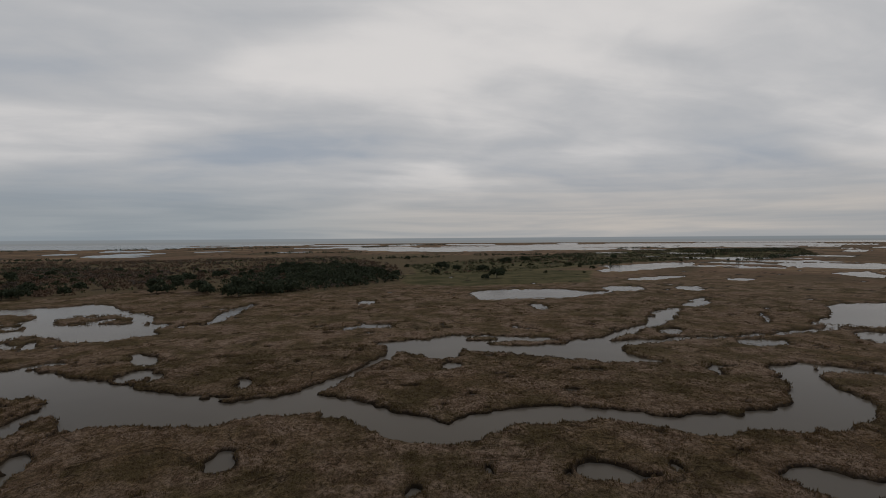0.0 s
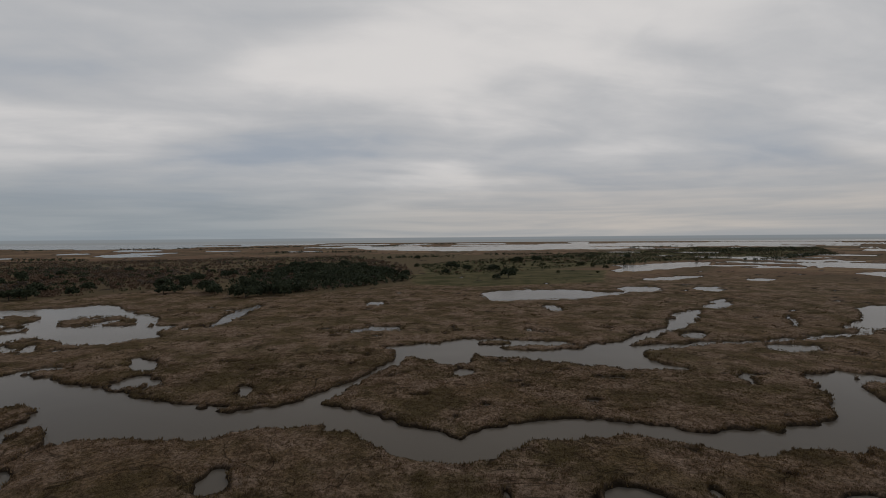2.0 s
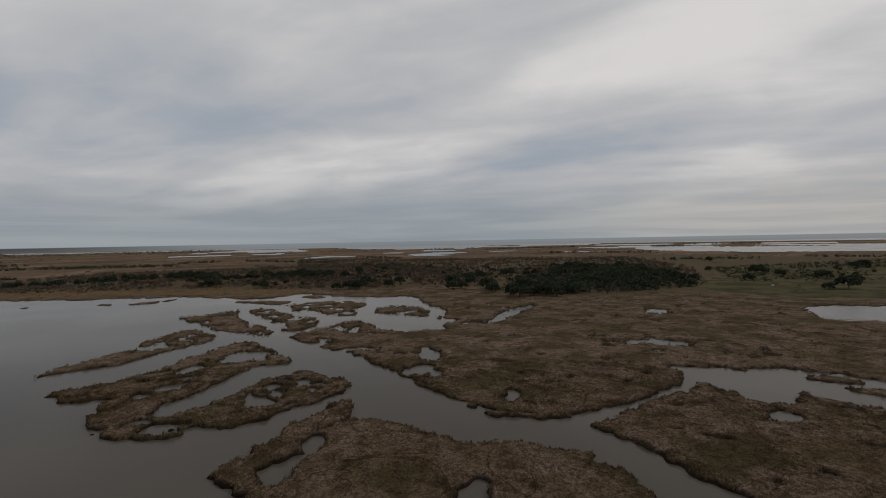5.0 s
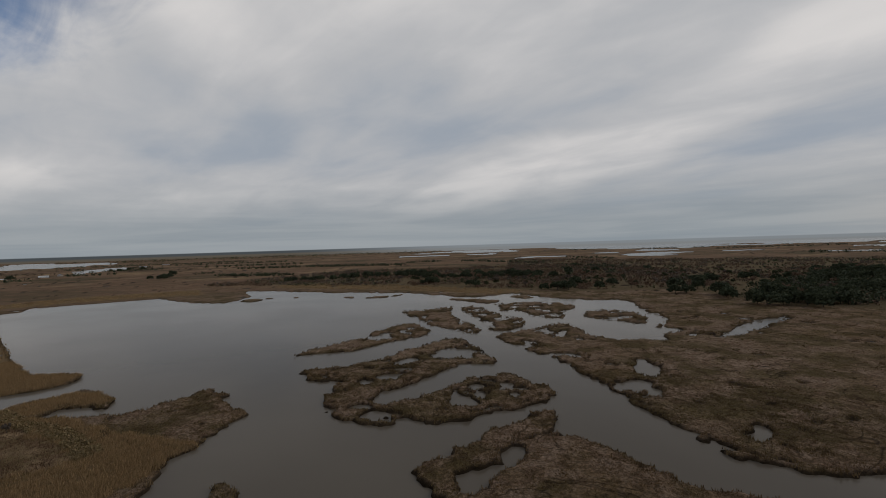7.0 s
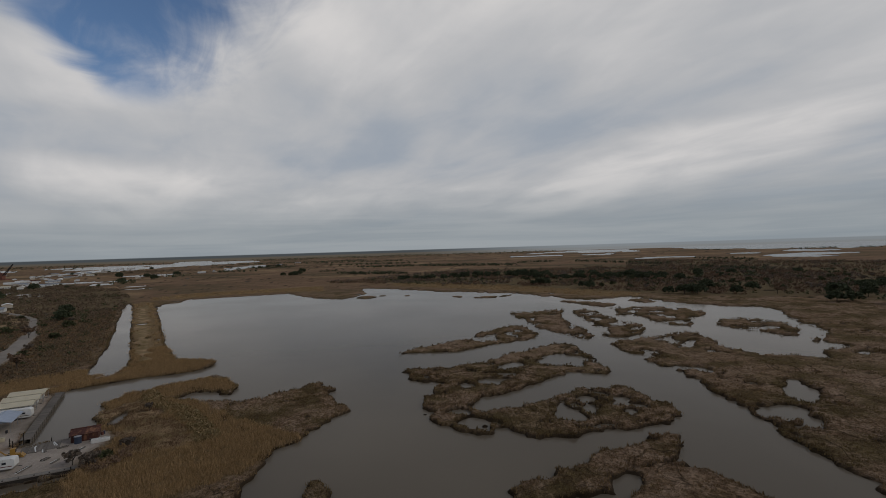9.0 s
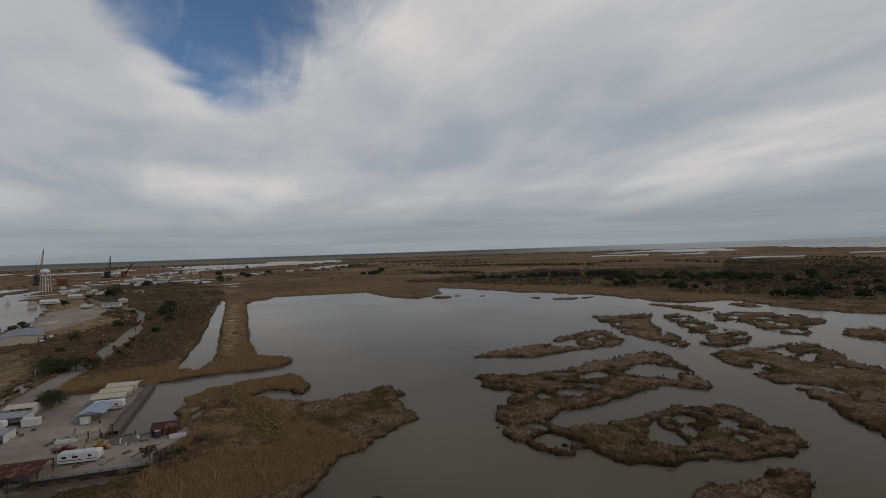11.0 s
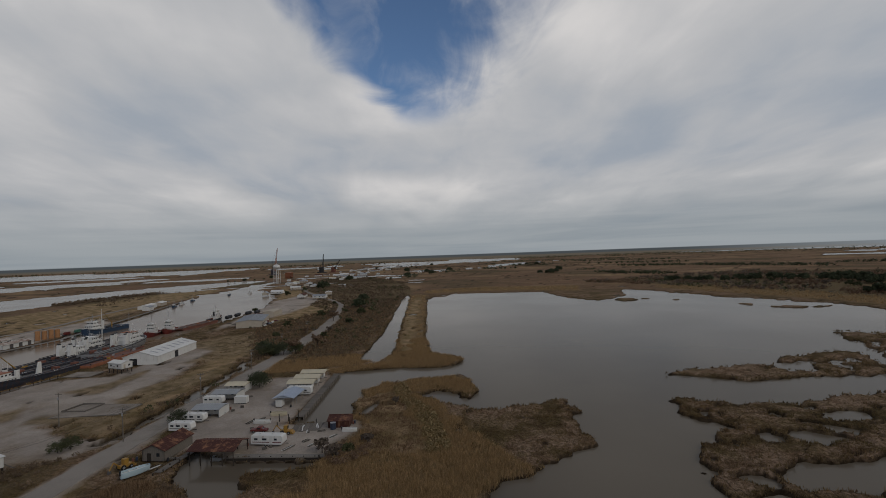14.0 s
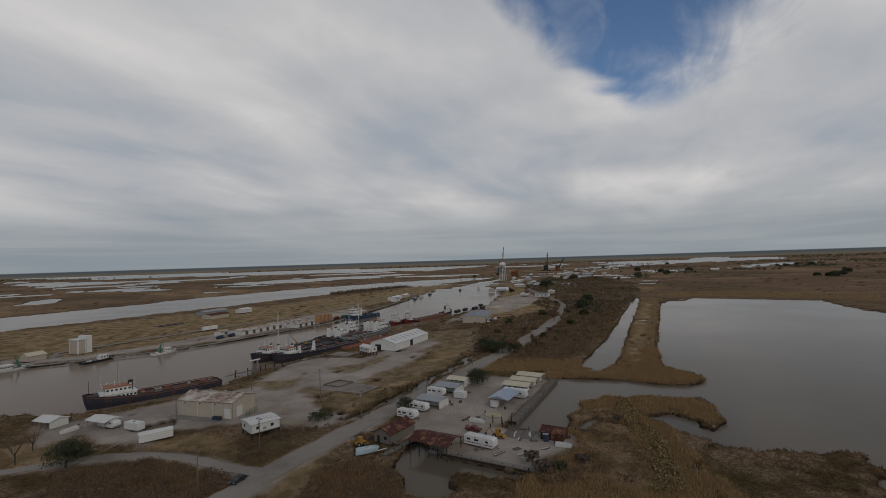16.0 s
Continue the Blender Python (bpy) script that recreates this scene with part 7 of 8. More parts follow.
def harbour_crane(label, place, high, reach, jib, base):
    b = thing("crane", label, "crane", place, "dock cranes")
    part("pontoon", box(-18, 18, -9, 9, 0, 4, bevel=0.3), base, b)
    part("machine_house", box(-9, 5, -6, 6, 4, 22, bevel=0.5), base, b)
    own = bmesh.new()
    for s in (-1, 1):
        tube((4, s * 4, 14), (reach, s * 1.0, high), 1.1, 0.6, own, 6)
    for i in range(12):
        k = i / 12
        tube((4 + (reach - 4) * k, -4 + 3 * k, 14 + (high - 14) * k), (4 + (reach - 4) * (k + 1 / 12), 4 - 3 * (k + 1 / 12), 14 + (high - 14) * (k + 1 / 12)), 0.5, bm=own, segments=4)
    part("jib", own, jib, b)
    own = tube((-6, 0, 22), (-2, 0, high * 0.6), 0.8, 0.5)
    tube((-2, 0, high * 0.6), (reach, 0, high), 0.25, bm=own, segments=4)
    part("gantry", own, base, b)
    return b


harbour_crane("tall derrick crane with a red jib on a navy pontoon", pose(-1660, -941, 0, 0, 0, 75), 100, 22, ORANGE, NAVY)
harbour_crane("dark derrick crane across the bayou", pose(-1800, -815, 0, 0, 0, 80), 74, 10, BLACK, BLACK)
harbour_crane("small dark derrick with a slanting jib", pose(-1780, -755, 0, 0, 0, 70), 48, 34, BLACK, RED_LEAD)
rig = thing("deck_rig", "orange workover rig beyond the water tower", "rig", pose(-1350, -700, 0, 0, 0, 20))
for i in range(4):
    part("deck", box(-24, 24, -8, 8, 4 + 4 * i, 5 + 4 * i), ORANGE, rig)
    for x in (-22, 0, 22):
        part("column", box(x - 0.8, x + 0.8, -7, 7, 0, 4 + 4 * i), ORANGE, rig)

HOMES = ((-1400, -307), (-1507, -268), (-1666, -202), (-1703, -171), (-1738, -132), (-2044, -35), (-2629, 111), (-2407, 21), (-804, -374), (-887, -383), (-623, -238), (-678, -252), (-641, -273), (-1099, -556), (-1372, -654), (-1367, -614), (-1452, -627), (-1715, -697), (-1837, -705), (-1349, -466), (-1569, -534), (-1675, -555), (-1790, -567), (-1778, -532), (-2483, -714), (-2711, -726), (-2977, -740), (-3249, -712), (-1100, -517), (-1185, -482), (-1318, -511), (-1183, -414), (-706, -370), (-733, -366), (-2541, -804), (-1437, -536), (-1101, -421), (-2370, -539), (-1381, -430))
hr = random.Random(21)
homes = list(HOMES) + [(-1150 - 42 * i + hr.uniform(-30, 30), -440 - 12 * i + hr.uniform(-60, 60)) for i in range(26)] + [(-900 - 18 * i + hr.uniform(-15, 15), -420 - 10 * i + hr.uniform(-40, 30)) for i in range(10)] + [(-2100 - 60 * i, -620 - 8 * i + hr.uniform(-50, 50)) for i in range(14)]
for k, (x, y) in enumerate(homes):
    far = math.hypot(x, y)
    l, w = hr.uniform(11, 20) * (1.5 if far > 1300 else 1), hr.uniform(8, 11)
    wall_, roof_ = hr.choice((WHITE, WHITE, SHIP_WHITE, TAN_SIDING)), hr.choice((TIN, SHIP_WHITE, WHITE, TAN_TIN, RUST_TIN, TIN))
    look_ = {WHITE.name: "white", SHIP_WHITE.name: "white", TAN_SIDING.name: "tan"}[wall_.name] + " house with a " + {TIN.name: "grey", SHIP_WHITE.name: "white", WHITE.name: "white", TAN_TIN.name: "tan", RUST_TIN.name: "rust-brown"}[roof_.name] + " roof in the far town"
    lift = hr.choice((0.6, 1.0, 2.6))
    b = gable_building("house", look_, "house", pose(x, y, 0.8, 0, 0, hr.choice((12, 25, 100, 115))), l, w, lift + 3.0, hr.uniform(1.4, 2.4), wall_, roof_, lift, "houses of the far town", 3.0)
    for side in (-1, 1):
        for px_ in (-l * 0.3, l * 0.05, l * 0.32):
            window(b, px_, side * w / 2, lift + 1.8, 1.2, 1.1, "+y" if side > 0 else "-y")
        for px_ in (-l * 0.42, 0, l * 0.42):
            part("pier", box(px_ - 0.25, px_ + 0.25, side * w * 0.42 - 0.25, side * w * 0.42 + 0.25, 0, lift), CONCRETE, b)

# ---- trees and shrubs ----
def mesh_of(name, verts, faces, mat):
    me = bpy.data.meshes.new(name)
    me.vertices.add(len(verts))
    me.vertices.foreach_set("co", np.asarray(verts, np.float32).ravel())
    size = faces.shape[1]
    me.loops.add(faces.size)
    me.polygons.add(len(faces))
    me.loops.foreach_set("vertex_index", faces.ravel().astype(np.int32))
    me.polygons.foreach_set("loop_start", np.arange(0, faces.size, size, dtype=np.int32))
    me.update(calc_edges=True)
    me.materials.append(mat)
    return me


def leaf_cloud(rng, centres, radii, per, leaf, corners=4):
    """Small leaves or sprays in a cloud round each centre, most of them facing outwards."""
    n = len(centres) * per
    c = np.repeat(centres, per, 0)
    r = np.repeat(radii, per)[:, None]
    v = rng.normal(size=(n, 3))
    v /= np.linalg.norm(v, axis=1)[:, None]
    p = c + v * r * (0.45 + 0.6 * rng.random((n, 1))) * [1, 1, 0.8]
    out = v + 0.75 * rng.normal(size=(n, 3))
    a = np.cross(out, rng.normal(size=(n, 3)))
    a /= np.linalg.norm(a, axis=1)[:, None]
    b = np.cross(out, a)
    b /= np.linalg.norm(b, axis=1)[:, None]
    s = leaf * (0.6 + 0.8 * rng.random((n, 1)))
    ring = [p - a * s, p + b * s * 0.6, p + a * s, p - b * s * 0.6] if corners == 4 else [p - a * s, p + b * s * 1.1, p + a * s]
    return np.stack(ring, 1).reshape(-1, 3), np.arange(corners * n).reshape(-1, corners)


def tree(name, label, seed, high, spread, clumps, per, leaf, mat, limbs=6, bare=False, corners=4):
    """A tapered trunk with limbs, and a crown of leaf clumps of uneven outline."""
    rng, r = np.random.default_rng(seed), random.Random(seed)
    b = thing(name, label, "tree", pose(0, 0, -200), "trees")
    own = tube((0, 0, -0.3), (0.15, 0.1, high * 0.42), high * 0.035, high * 0.022)
    tips = []
    for i in range(limbs):
        a = 6.283 * i / limbs + r.uniform(-0.4, 0.4)
        e = Vector((math.cos(a) * spread * r.uniform(0.4, 0.75), math.sin(a) * spread * r.uniform(0.4, 0.75), high * r.uniform(0.5, 0.85)))
        s = Vector((0.1, 0.1, high * r.uniform(0.22, 0.42)))
        limb(s, e, high * 0.016, high * 0.006, own, 4)
        tips.append(e)
        for _ in range(3 if bare else 1):
            f = e.lerp(s, r.uniform(0.1, 0.6))
            g = f + Vector((r.uniform(-1, 1), r.uniform(-1, 1), r.uniform(0.1, 0.9))) * spread * 0.45
            limb(f, g, high * 0.007, high * 0.002, own, 3)
            tips.append(g)
    part("trunk", own, BARK, b)
    u = rng.random((clumps, 3))
    ang, rad = u[:, 0] * 6.283, spread * np.sqrt(u[:, 1])
    dome = np.sqrt(np.maximum(0.05, 1 - (rad / (spread * 1.08)) ** 2))
    centres = np.stack([np.cos(ang) * rad, np.sin(ang) * rad, high * (0.20 + 0.70 * dome * (0.25 + 0.75 * u[:, 2]))], 1)
    centres[: len(tips)] = [tuple(t) for t in tips[:clumps]]
    verts, faces = leaf_cloud(rng, centres, spread * (0.16 + 0.16 * rng.random(clumps)), per, leaf, corners)
    crown = new("crown", mesh_of("crown", verts, faces, mat))
    crown.parent = b
    return b


def bare_tree(label, seed, high):
    b = thing("bare_tree", label, "tree", pose(0, 0, -200), "trees")
    r = random.Random(seed)
    own = tube((0, 0, -0.3), (0, 0, high * 0.4), high * 0.025, high * 0.018)
    fine = tube((0, 0, high * 0.3), (0, 0, high * 0.5), 0.05, 0.03)
    for i in range(7):
        a = 6.283 * i / 7 + r.uniform(-0.3, 0.3)
        s, e = Vector((0, 0, high * r.uniform(0.2, 0.4))), Vector((math.cos(a) * high * 0.35, math.sin(a) * high * 0.35, high * r.uniform(0.65, 1.0)))
        limb(s, e, high * 0.012, high * 0.003, own)
        for _ in range(9):
            f = s.lerp(e, r.uniform(0.3, 1.0))
            g = f + Vector((r.uniform(-1, 1), r.uniform(-1, 1), r.uniform(-0.1, 1))) * high * 0.16
            limb(f, g, 0.04, 0.012, fine, 4)
            for _ in range(2):
                limb(g, g + Vector((r.uniform(-1, 1), r.uniform(-1, 1), r.uniform(-0.2, 0.8))) * high * 0.08, 0.02, 0.008, fine, 3)
    part("trunk", own, BARK, b)
    part("twig", fine, TWIG, b)
    return b


OAKS = [tree("live_oak", "dark evergreen live oak rising over the scrub", 31 + i, h, w, 46, 14, 1.10, OAK_LEAF, corners=3) for i, (h, w) in enumerate(((9.5, 6.2), (8.0, 5.0), (11.0, 7.2)))]
WAX = [tree("wax_myrtle", "rounded olive-green wax myrtle bush in the scrub", 41 + i, h, w, 26, 14, 0.75, BUSH_LEAF, 5, corners=3) for i, (h, w) in enumerate(((5.0, 3.6), (4.0, 3.0)))]
GREY = [tree("leafless_tree", "grey-brown leafless tree in winter scrub", 51 + i, h, w, 26, 14, 0.60, (RUSSET, GREY_TWIG)[i], 6, True, 3) for i, (h, w) in enumerate(((7.5, 3.8), (6.0, 3.2)))]

YARD_OAK = tree("live_oak", "dense dark evergreen oak shading the yard", 71, 8.0, 4.6, 110, 30, 0.22, OAK_LEAF, 8)
YARD_BUSH = tree("wax_myrtle", "dense olive evergreen bush beside the road", 72, 4.6, 3.0, 60, 26, 0.17, BUSH_LEAF, 6)


def land_height(pts):
    x, y = np.array([p[0] for p in pts], float), np.array([p[1] for p in pts], float)
    d, z, _ = terrain(x, y, np.full(len(pts), 0.5))
    return d, z


def plant(kinds, pts, seed, low=0.8, top=1.25):
    r = random.Random(seed)
    d, z = land_height(pts)
    for k, ((x, y), dd, h) in enumerate(zip(pts, d, z)):
        if dd < 0.5:
            continue
        s = r.uniform(low, top)
        src = kinds[k % len(kinds)]
        ob = copy_thing(src, pose(x, y, float(h) - 0.05, 0, 0, r.uniform(0, 360)))
        ob.scale = (s, s, s * r.uniform(0.85, 1.1))


def strewn(outline, count, seed):
    o = np.array(outline, float)
    rng = np.random.default_rng(seed)
    pts = []
    while len(pts) < count:
        c = rng.uniform(o.min(0), o.max(0), (400, 2))
        ok = inside(o, c[:, 0], c[:, 1]) > 0
        pts += [tuple(p) for p in c[ok]]
    return pts[:count]


GROVE = [(-335, 900), (-315, 960), (-174, 900), (-68, 680), (-57, 608), (-107, 517), (-150, 478), (-216, 472), (-265, 572), (-260, 697)]
SINGLE = [(-599, 727), (-550, 647), (-548, 804), (-397, 519), (-383, 524), (-318, 526), (-296, 530), (-344, 622), (-348, 612), (-233, 469), (-240, 479), (-192, 445), (-201, 450), (-186, 457), (-318, 692), (-320, 672), (-377, 473), (-393, 440), (-582, 641), (-161, 460), (-173, 465), (-428, 490), (-290, 689), (-281, 709), (-344, 639), (-330, 630)]
MEADOW = [(-11, 705), (7, 846), (-3, 832), (62, 769), (55, 623), (72, 639), (-88, 1183), (129, 1020), (180, 1060), (137, 975), (22, 800), (417, 1163), (64, 776), (190, 1070), (139, 1030)]
SHORE = [(-598, 377), (-590, 382), (-520, 394), (-514, 399), (-414, 423), (-403, 433), (-411, 453), (-1244, 67), (-1258, 78), (-1277, 68), (-327, 586), (-253, 494), (-246, 492), (-288, 477), (-283, 488), (-1304, 80), (-606, 371)]
ROWS = [((-850, 243), (-818, 289)), ((-813, 304), (-823, 352)), ((-860, 371), (-808, 390)), ((-845, 407), (-793, 427)), ((-790, 426), (-642, 477)), ((-645, 490), (-568, 571)), ((-853, 460), (-789, 506)), ((-720, 520), (-600, 590))]


def along(rows, gap, off, seed):
    """Places strung loosely along lines."""
    r = random.Random(seed)
    pts = []
    for a, c in rows:
        n = max(2, int(math.dist(a, c) / gap))
        pts += [(a[0] + (c[0] - a[0]) * k / (n - 1) + r.gauss(0, off), a[1] + (c[1] - a[1]) * k / (n - 1) + r.gauss(0, off)) for k in range(n)]
    return pts


plant(OAKS, strewn(GROVE, 92, 1), 2, 0.9, 1.3)
plant(OAKS, SINGLE, 3, 0.9, 1.3)
plant(OAKS, MEADOW, 4, 0.9, 1.35)
plant(OAKS, SHORE, 5, 0.85, 1.25)
plant(OAKS, along(ROWS, 9.0, 6.0, 13), 13, 0.8, 1.25)
plant(OAKS, [(-2087, -101), (-1920, -44), (-2034, -19), (-1212, 60), (-1211, 69), (-1364, 89), (-1475, -305), (-1235, -295), (-1590, -256), (-1220, 40), (-2000, -70), (-1980, 20)], 6, 0.9, 1.5)
plant(WAX + GREY, [(-388, -149), (-346, -134), (-355, -116), (-453, -141), (-409, -106), (-284, -98), (-289, -89), (-507, -131), (-340, -95), (-300, -92), (-420, -125), (-365, -102), (-470, -120), (-560, -150), (-310, -84)], 7, 0.8, 1.3)
plant(GREY + WAX, strewn([(-900, 200), (-600, 640), (-330, 1000), (-60, 950), (-60, 620), (-160, 500), (-420, 470), (-560, 380), (-800, 260)], 190, 8), 9, 0.8, 1.4)
plant(WAX, strewn([(60, 620), (100, 1150), (500, 1250), (700, 1250), (420, 900), (200, 700), (-40, 640)], 60, 10), 11, 0.8, 1.4)
town_trees = [(-1100 - 90 * i + 40 * ((i * 7) % 5), -400 - 22 * i + 70 * ((i * 5) % 4)) for i in range(24)] + [(-820 + 30 * i, -330 - 20 * (i % 4)) for i in range(8)]
plant(OAKS[:1] + WAX, town_trees, 12, 1.0, 1.7)
plant(WAX, [(-450, -252), (-476, -262), (-485, -255), (-494, -248)], 16, 0.9, 1.2)
plant(WAX + OAKS[1:2], [(-1181, -784), (-1181, -763), (-1215, -757), (-1250, -750), (-1287, -744), (-1325, -743), (-557, -187), (-578, -187), (-600, -168), (-456, -154), (-486, -142), (-523, -143)], 17, 0.7, 1.2)
# trees and bushes about the yards
oak_yard = [(-287, -105, YARD_OAK, 1.1), (-286, -99, YARD_OAK, 0.9), (-285, -92, YARD_OAK, 1.0), (-291, -88, YARD_BUSH, 1.3), (-283, -101, YARD_BUSH, 1.4), (-92.5, -113.5, YARD_OAK, 1.0), (-96.0, -117.0, YARD_OAK, 0.72), (-223.2, -66.8, YARD_OAK, 0.95), (-226.5, -70.0, YARD_BUSH, 1.2), (-180.4, -68.6, YARD_OAK, 0.66), (-157.2, -84.6, YARD_BUSH, 1.0), (-154.6, -86.2, YARD_BUSH, 0.85), (-164.5, -9.5, GREY[1], 0.7), (-160.5, -4.5, GREY[1], 0.75), (-166, -2.5, WAX[1], 0.6), (-171, 1, GREY[1], 0.6), (-207, -2, GREY[1], 0.5)]
for x, y, src, s in oak_yard:
    ob = copy_thing(src, pose(x, y, 0.9, 0, 0, (x * 37) % 360))
    ob.scale = (s, s, s)
bares = bare_tree("bare grey tree on the grass by the lane", 61, 8.5)
for x, y, s in ((-84.5, -128, 1.0), (-78, -133, 0.9), (-90, -137, 0.8)):
    ob = copy_thing(bares, pose(x, y, 0.9, 0, 0, x * 31 % 360))
    ob.scale = (s, s, s)
for src in OAKS + WAX + GREY + [bares, YARD_OAK, YARD_BUSH]:
    for o in (*src.children_recursive, src):
        bpy.data.objects.remove(o)

# ---- grass, reeds and scrub: stuff ----
def stuff(name, verts, faces, mat, label, category):
    return tagged(new(name, mesh_of(name, verts, faces, mat)), label, category, kind="stuff")


def ring_points(rng, count, r0, r1, a0=-64, a1=178):
    a = np.radians(rng.uniform(a0, a1, count))
    r = np.sqrt(rng.uniform(r0 * r0, r1 * r1, count))
    return -25 - np.sin(a) * r, 25 + np.cos(a) * r


def blades(rng, x, y, z, high, wide, spread, per, lean=0.45):
    """Tufts: per pointed blades round each place."""
    n = len(x) * per
    px, py = np.repeat(x, per) + rng.normal(0, 1, n) * np.repeat(spread, per), np.repeat(y, per) + rng.normal(0, 1, n) * np.repeat(spread, per)
    pz, h, w = np.repeat(z, per), np.repeat(high, per) * rng.uniform(0.55, 1.2, n), np.repeat(wide, per) * rng.uniform(0.6, 1.3, n)
    a, l = rng.uniform(0, 6.283, n), rng.uniform(0, 6.283, n)
    dx_, dy_ = np.cos(a) * w / 2, np.sin(a) * w / 2
    tip = h * lean * rng.random(n)
    verts = np.stack([np.stack([px - dx_, py - dy_, pz - 0.15], 1), np.stack([px + dx_, py + dy_, pz - 0.15], 1), np.stack([px + np.cos(l) * tip, py + np.sin(l) * tip, pz + h], 1)], 1)
    return verts.reshape(-1, 3), np.arange(3 * n).reshape(-1, 3)


def grown(rng, x, y, keep):
    """Places on open land, with ground height and the share of each cover."""
    d, z, yard = terrain(x, y, np.full(x.shape, 0.6))
    reed = cover(REEDS, x, y, 2.5, 50) * (1 - cover(LOW, x, y, 2.0, 52))
    made = np.maximum(cover(WALLED[:1] + YARDS, x, y, 2.2, 80), cover(RAISED, x, y, 1.0, 90))
    turf = cover(TURF, x, y, 2.5, 60)
    ok = keep(d, reed, turf, made)
    return x[ok], y[ok], z[ok], d[ok]


rng = np.random.default_rng(77)
mx, my = ring_points(rng, 112000, 70, 215)
mx, my, mz, md = grown(rng, mx, my, lambda d, reed, turf, made: (d > 0.55) & (reed < 0.5) & (made < 0.4) & (rng.random(d.shape) > 0.7 * turf))
v, f = blades(rng, mx, my, mz, 0.26 + 0.55 * np.exp(-md / 1.2) + 0.14 * value_noise(mx, my, 3.0, 33), np.full(mx.shape, 0.24), np.full(mx.shape, 0.32), 6, 0.85)
stuff("marsh_grass", v, f, MARSH_BLADE, "brown winter cordgrass covering the near marsh", "grass")
mx, my = ring_points(rng, 75000, 215, 520)
mx, my, mz, md = grown(rng, mx, my, lambda d, reed, turf, made: (d > 1.1) & (reed < 0.5) & (made < 0.4) & (rng.random(d.shape) > 0.7 * turf))
v, f = blades(rng, mx, my, mz, 0.28 + 0.5 * np.exp(-md / 1.6) + 0.12 * value_noise(mx, my, 4.0, 34), np.full(mx.shape, 0.42), np.full(mx.shape, 0.5), 4, 0.8)
stuff("marsh_grass", v, f, MARSH_BLADE, "brown winter cordgrass covering the farther marsh", "grass")
mx, my = ring_points(rng, 190000, 75, 430)
mx, my, mz, md = grown(rng, mx, my, lambda d, reed, turf, made: (d > 0.15) & (d < 1.7) & (made < 0.4))
v, f = blades(rng, mx, my, mz, 0.75 + 0.45 * value_noise(mx, my, 2.2, 35), np.full(mx.shape, 0.30), np.full(mx.shape, 0.30), 5, 0.7)
stuff("bank_grass", v, f, MARSH_BLADE, "taller tufted cordgrass fringing the banks and islands", "grass")
rx, ry = ring_points(rng, 150000, 90, 320, 60, 178)
rx, ry, rz_, rd = grown(rng, rx, ry, lambda d, reed, turf, made: (d > 0.1) & (reed > 0.5) & (turf < 0.5) & (made < 0.4))
v, f = blades(rng, rx, ry, rz_, 1.15 + 0.4 * value_noise(rx, ry, 6.0, 31), np.full(rx.shape, 0.10), np.full(rx.shape, 0.62), 18, 0.6)
stuff("reed_bed", v, f, REED_BLADE, "tall golden dry reeds along banks and spits", "reeds")
rx, ry = ring_points(rng, 45000, 320, 760)
rx, ry, rz_, rd = grown(rng, rx, ry, lambda d, reed, turf, made: (d > 0.1) & (reed > 0.5) & (turf < 0.5) & (made < 0.4))
v, f = blades(rng, rx, ry, rz_, np.full(rx.shape, 1.2), np.full(rx.shape, 0.6), np.full(rx.shape, 1.2), 6, 0.4)
stuff("reed_bed", v, f, REED_BLADE, "golden dry reeds along the far banks", "reeds")


def scrub_cloud(count, r0, r1, a0, a1, size, per, mat, name, label, seed):
    g = np.random.default_rng(seed)
    x, y = ring_points(g, count, r0, r1, a0, a1)
    d, z, yard = terrain(x, y, np.full(x.shape, 2.0))
    ok = (d > 1.0) & (yard < 0.3) & (g.random(x.shape) < cover(SCRUB, x, y, 4.0, 70))
    x, y, z = x[ok], y[ok], z[ok]
    s = size * g.uniform(0.5, 1.3, len(x))
    v, f = leaf_cloud(g, np.stack([x, y, z + s * 0.55], 1), s, per, size * 0.34, 3)
    stuff(name, v, f, mat, label, "scrub")


scrub_cloud(15000, 200, 620, 85, 125, 1.15, 11, TWIG, "scrub", "grey-brown leafless scrub by the road", 5)
scrub_cloud(900, 200, 620, 85, 125, 1.6, 20, BUSH_LEAF, "scrub", "dark evergreen bushes in the scrub by the road", 6)


def thicket(outline, count, size, per, mat, label, seed, lumps=0.0, lift=0.0, leaf=0.36):
    """Bushes standing close together over an outline."""
    g = np.random.default_rng(seed)
    p = np.array(strewn(outline, count, seed))
    x, y = p[:, 0], p[:, 1]
    d, z, yard = terrain(x, y, np.full(x.shape, 3.0))
    ok = (d > 1.0) & (yard < 0.3) & (value_noise(x, y, 45.0, seed) + 0.5 * value_noise(x, y, 15.0, seed + 1) > lumps)
    x, y, z = x[ok], y[ok], z[ok]
    s = size * g.uniform(0.45, 1.35, len(x))
    v, f = leaf_cloud(g, np.stack([x, y, z + s * 0.5 + lift * g.random(len(x))], 1), s, per, size * leaf, 3)
    stuff("scrub", v, f, mat, label, "scrub")


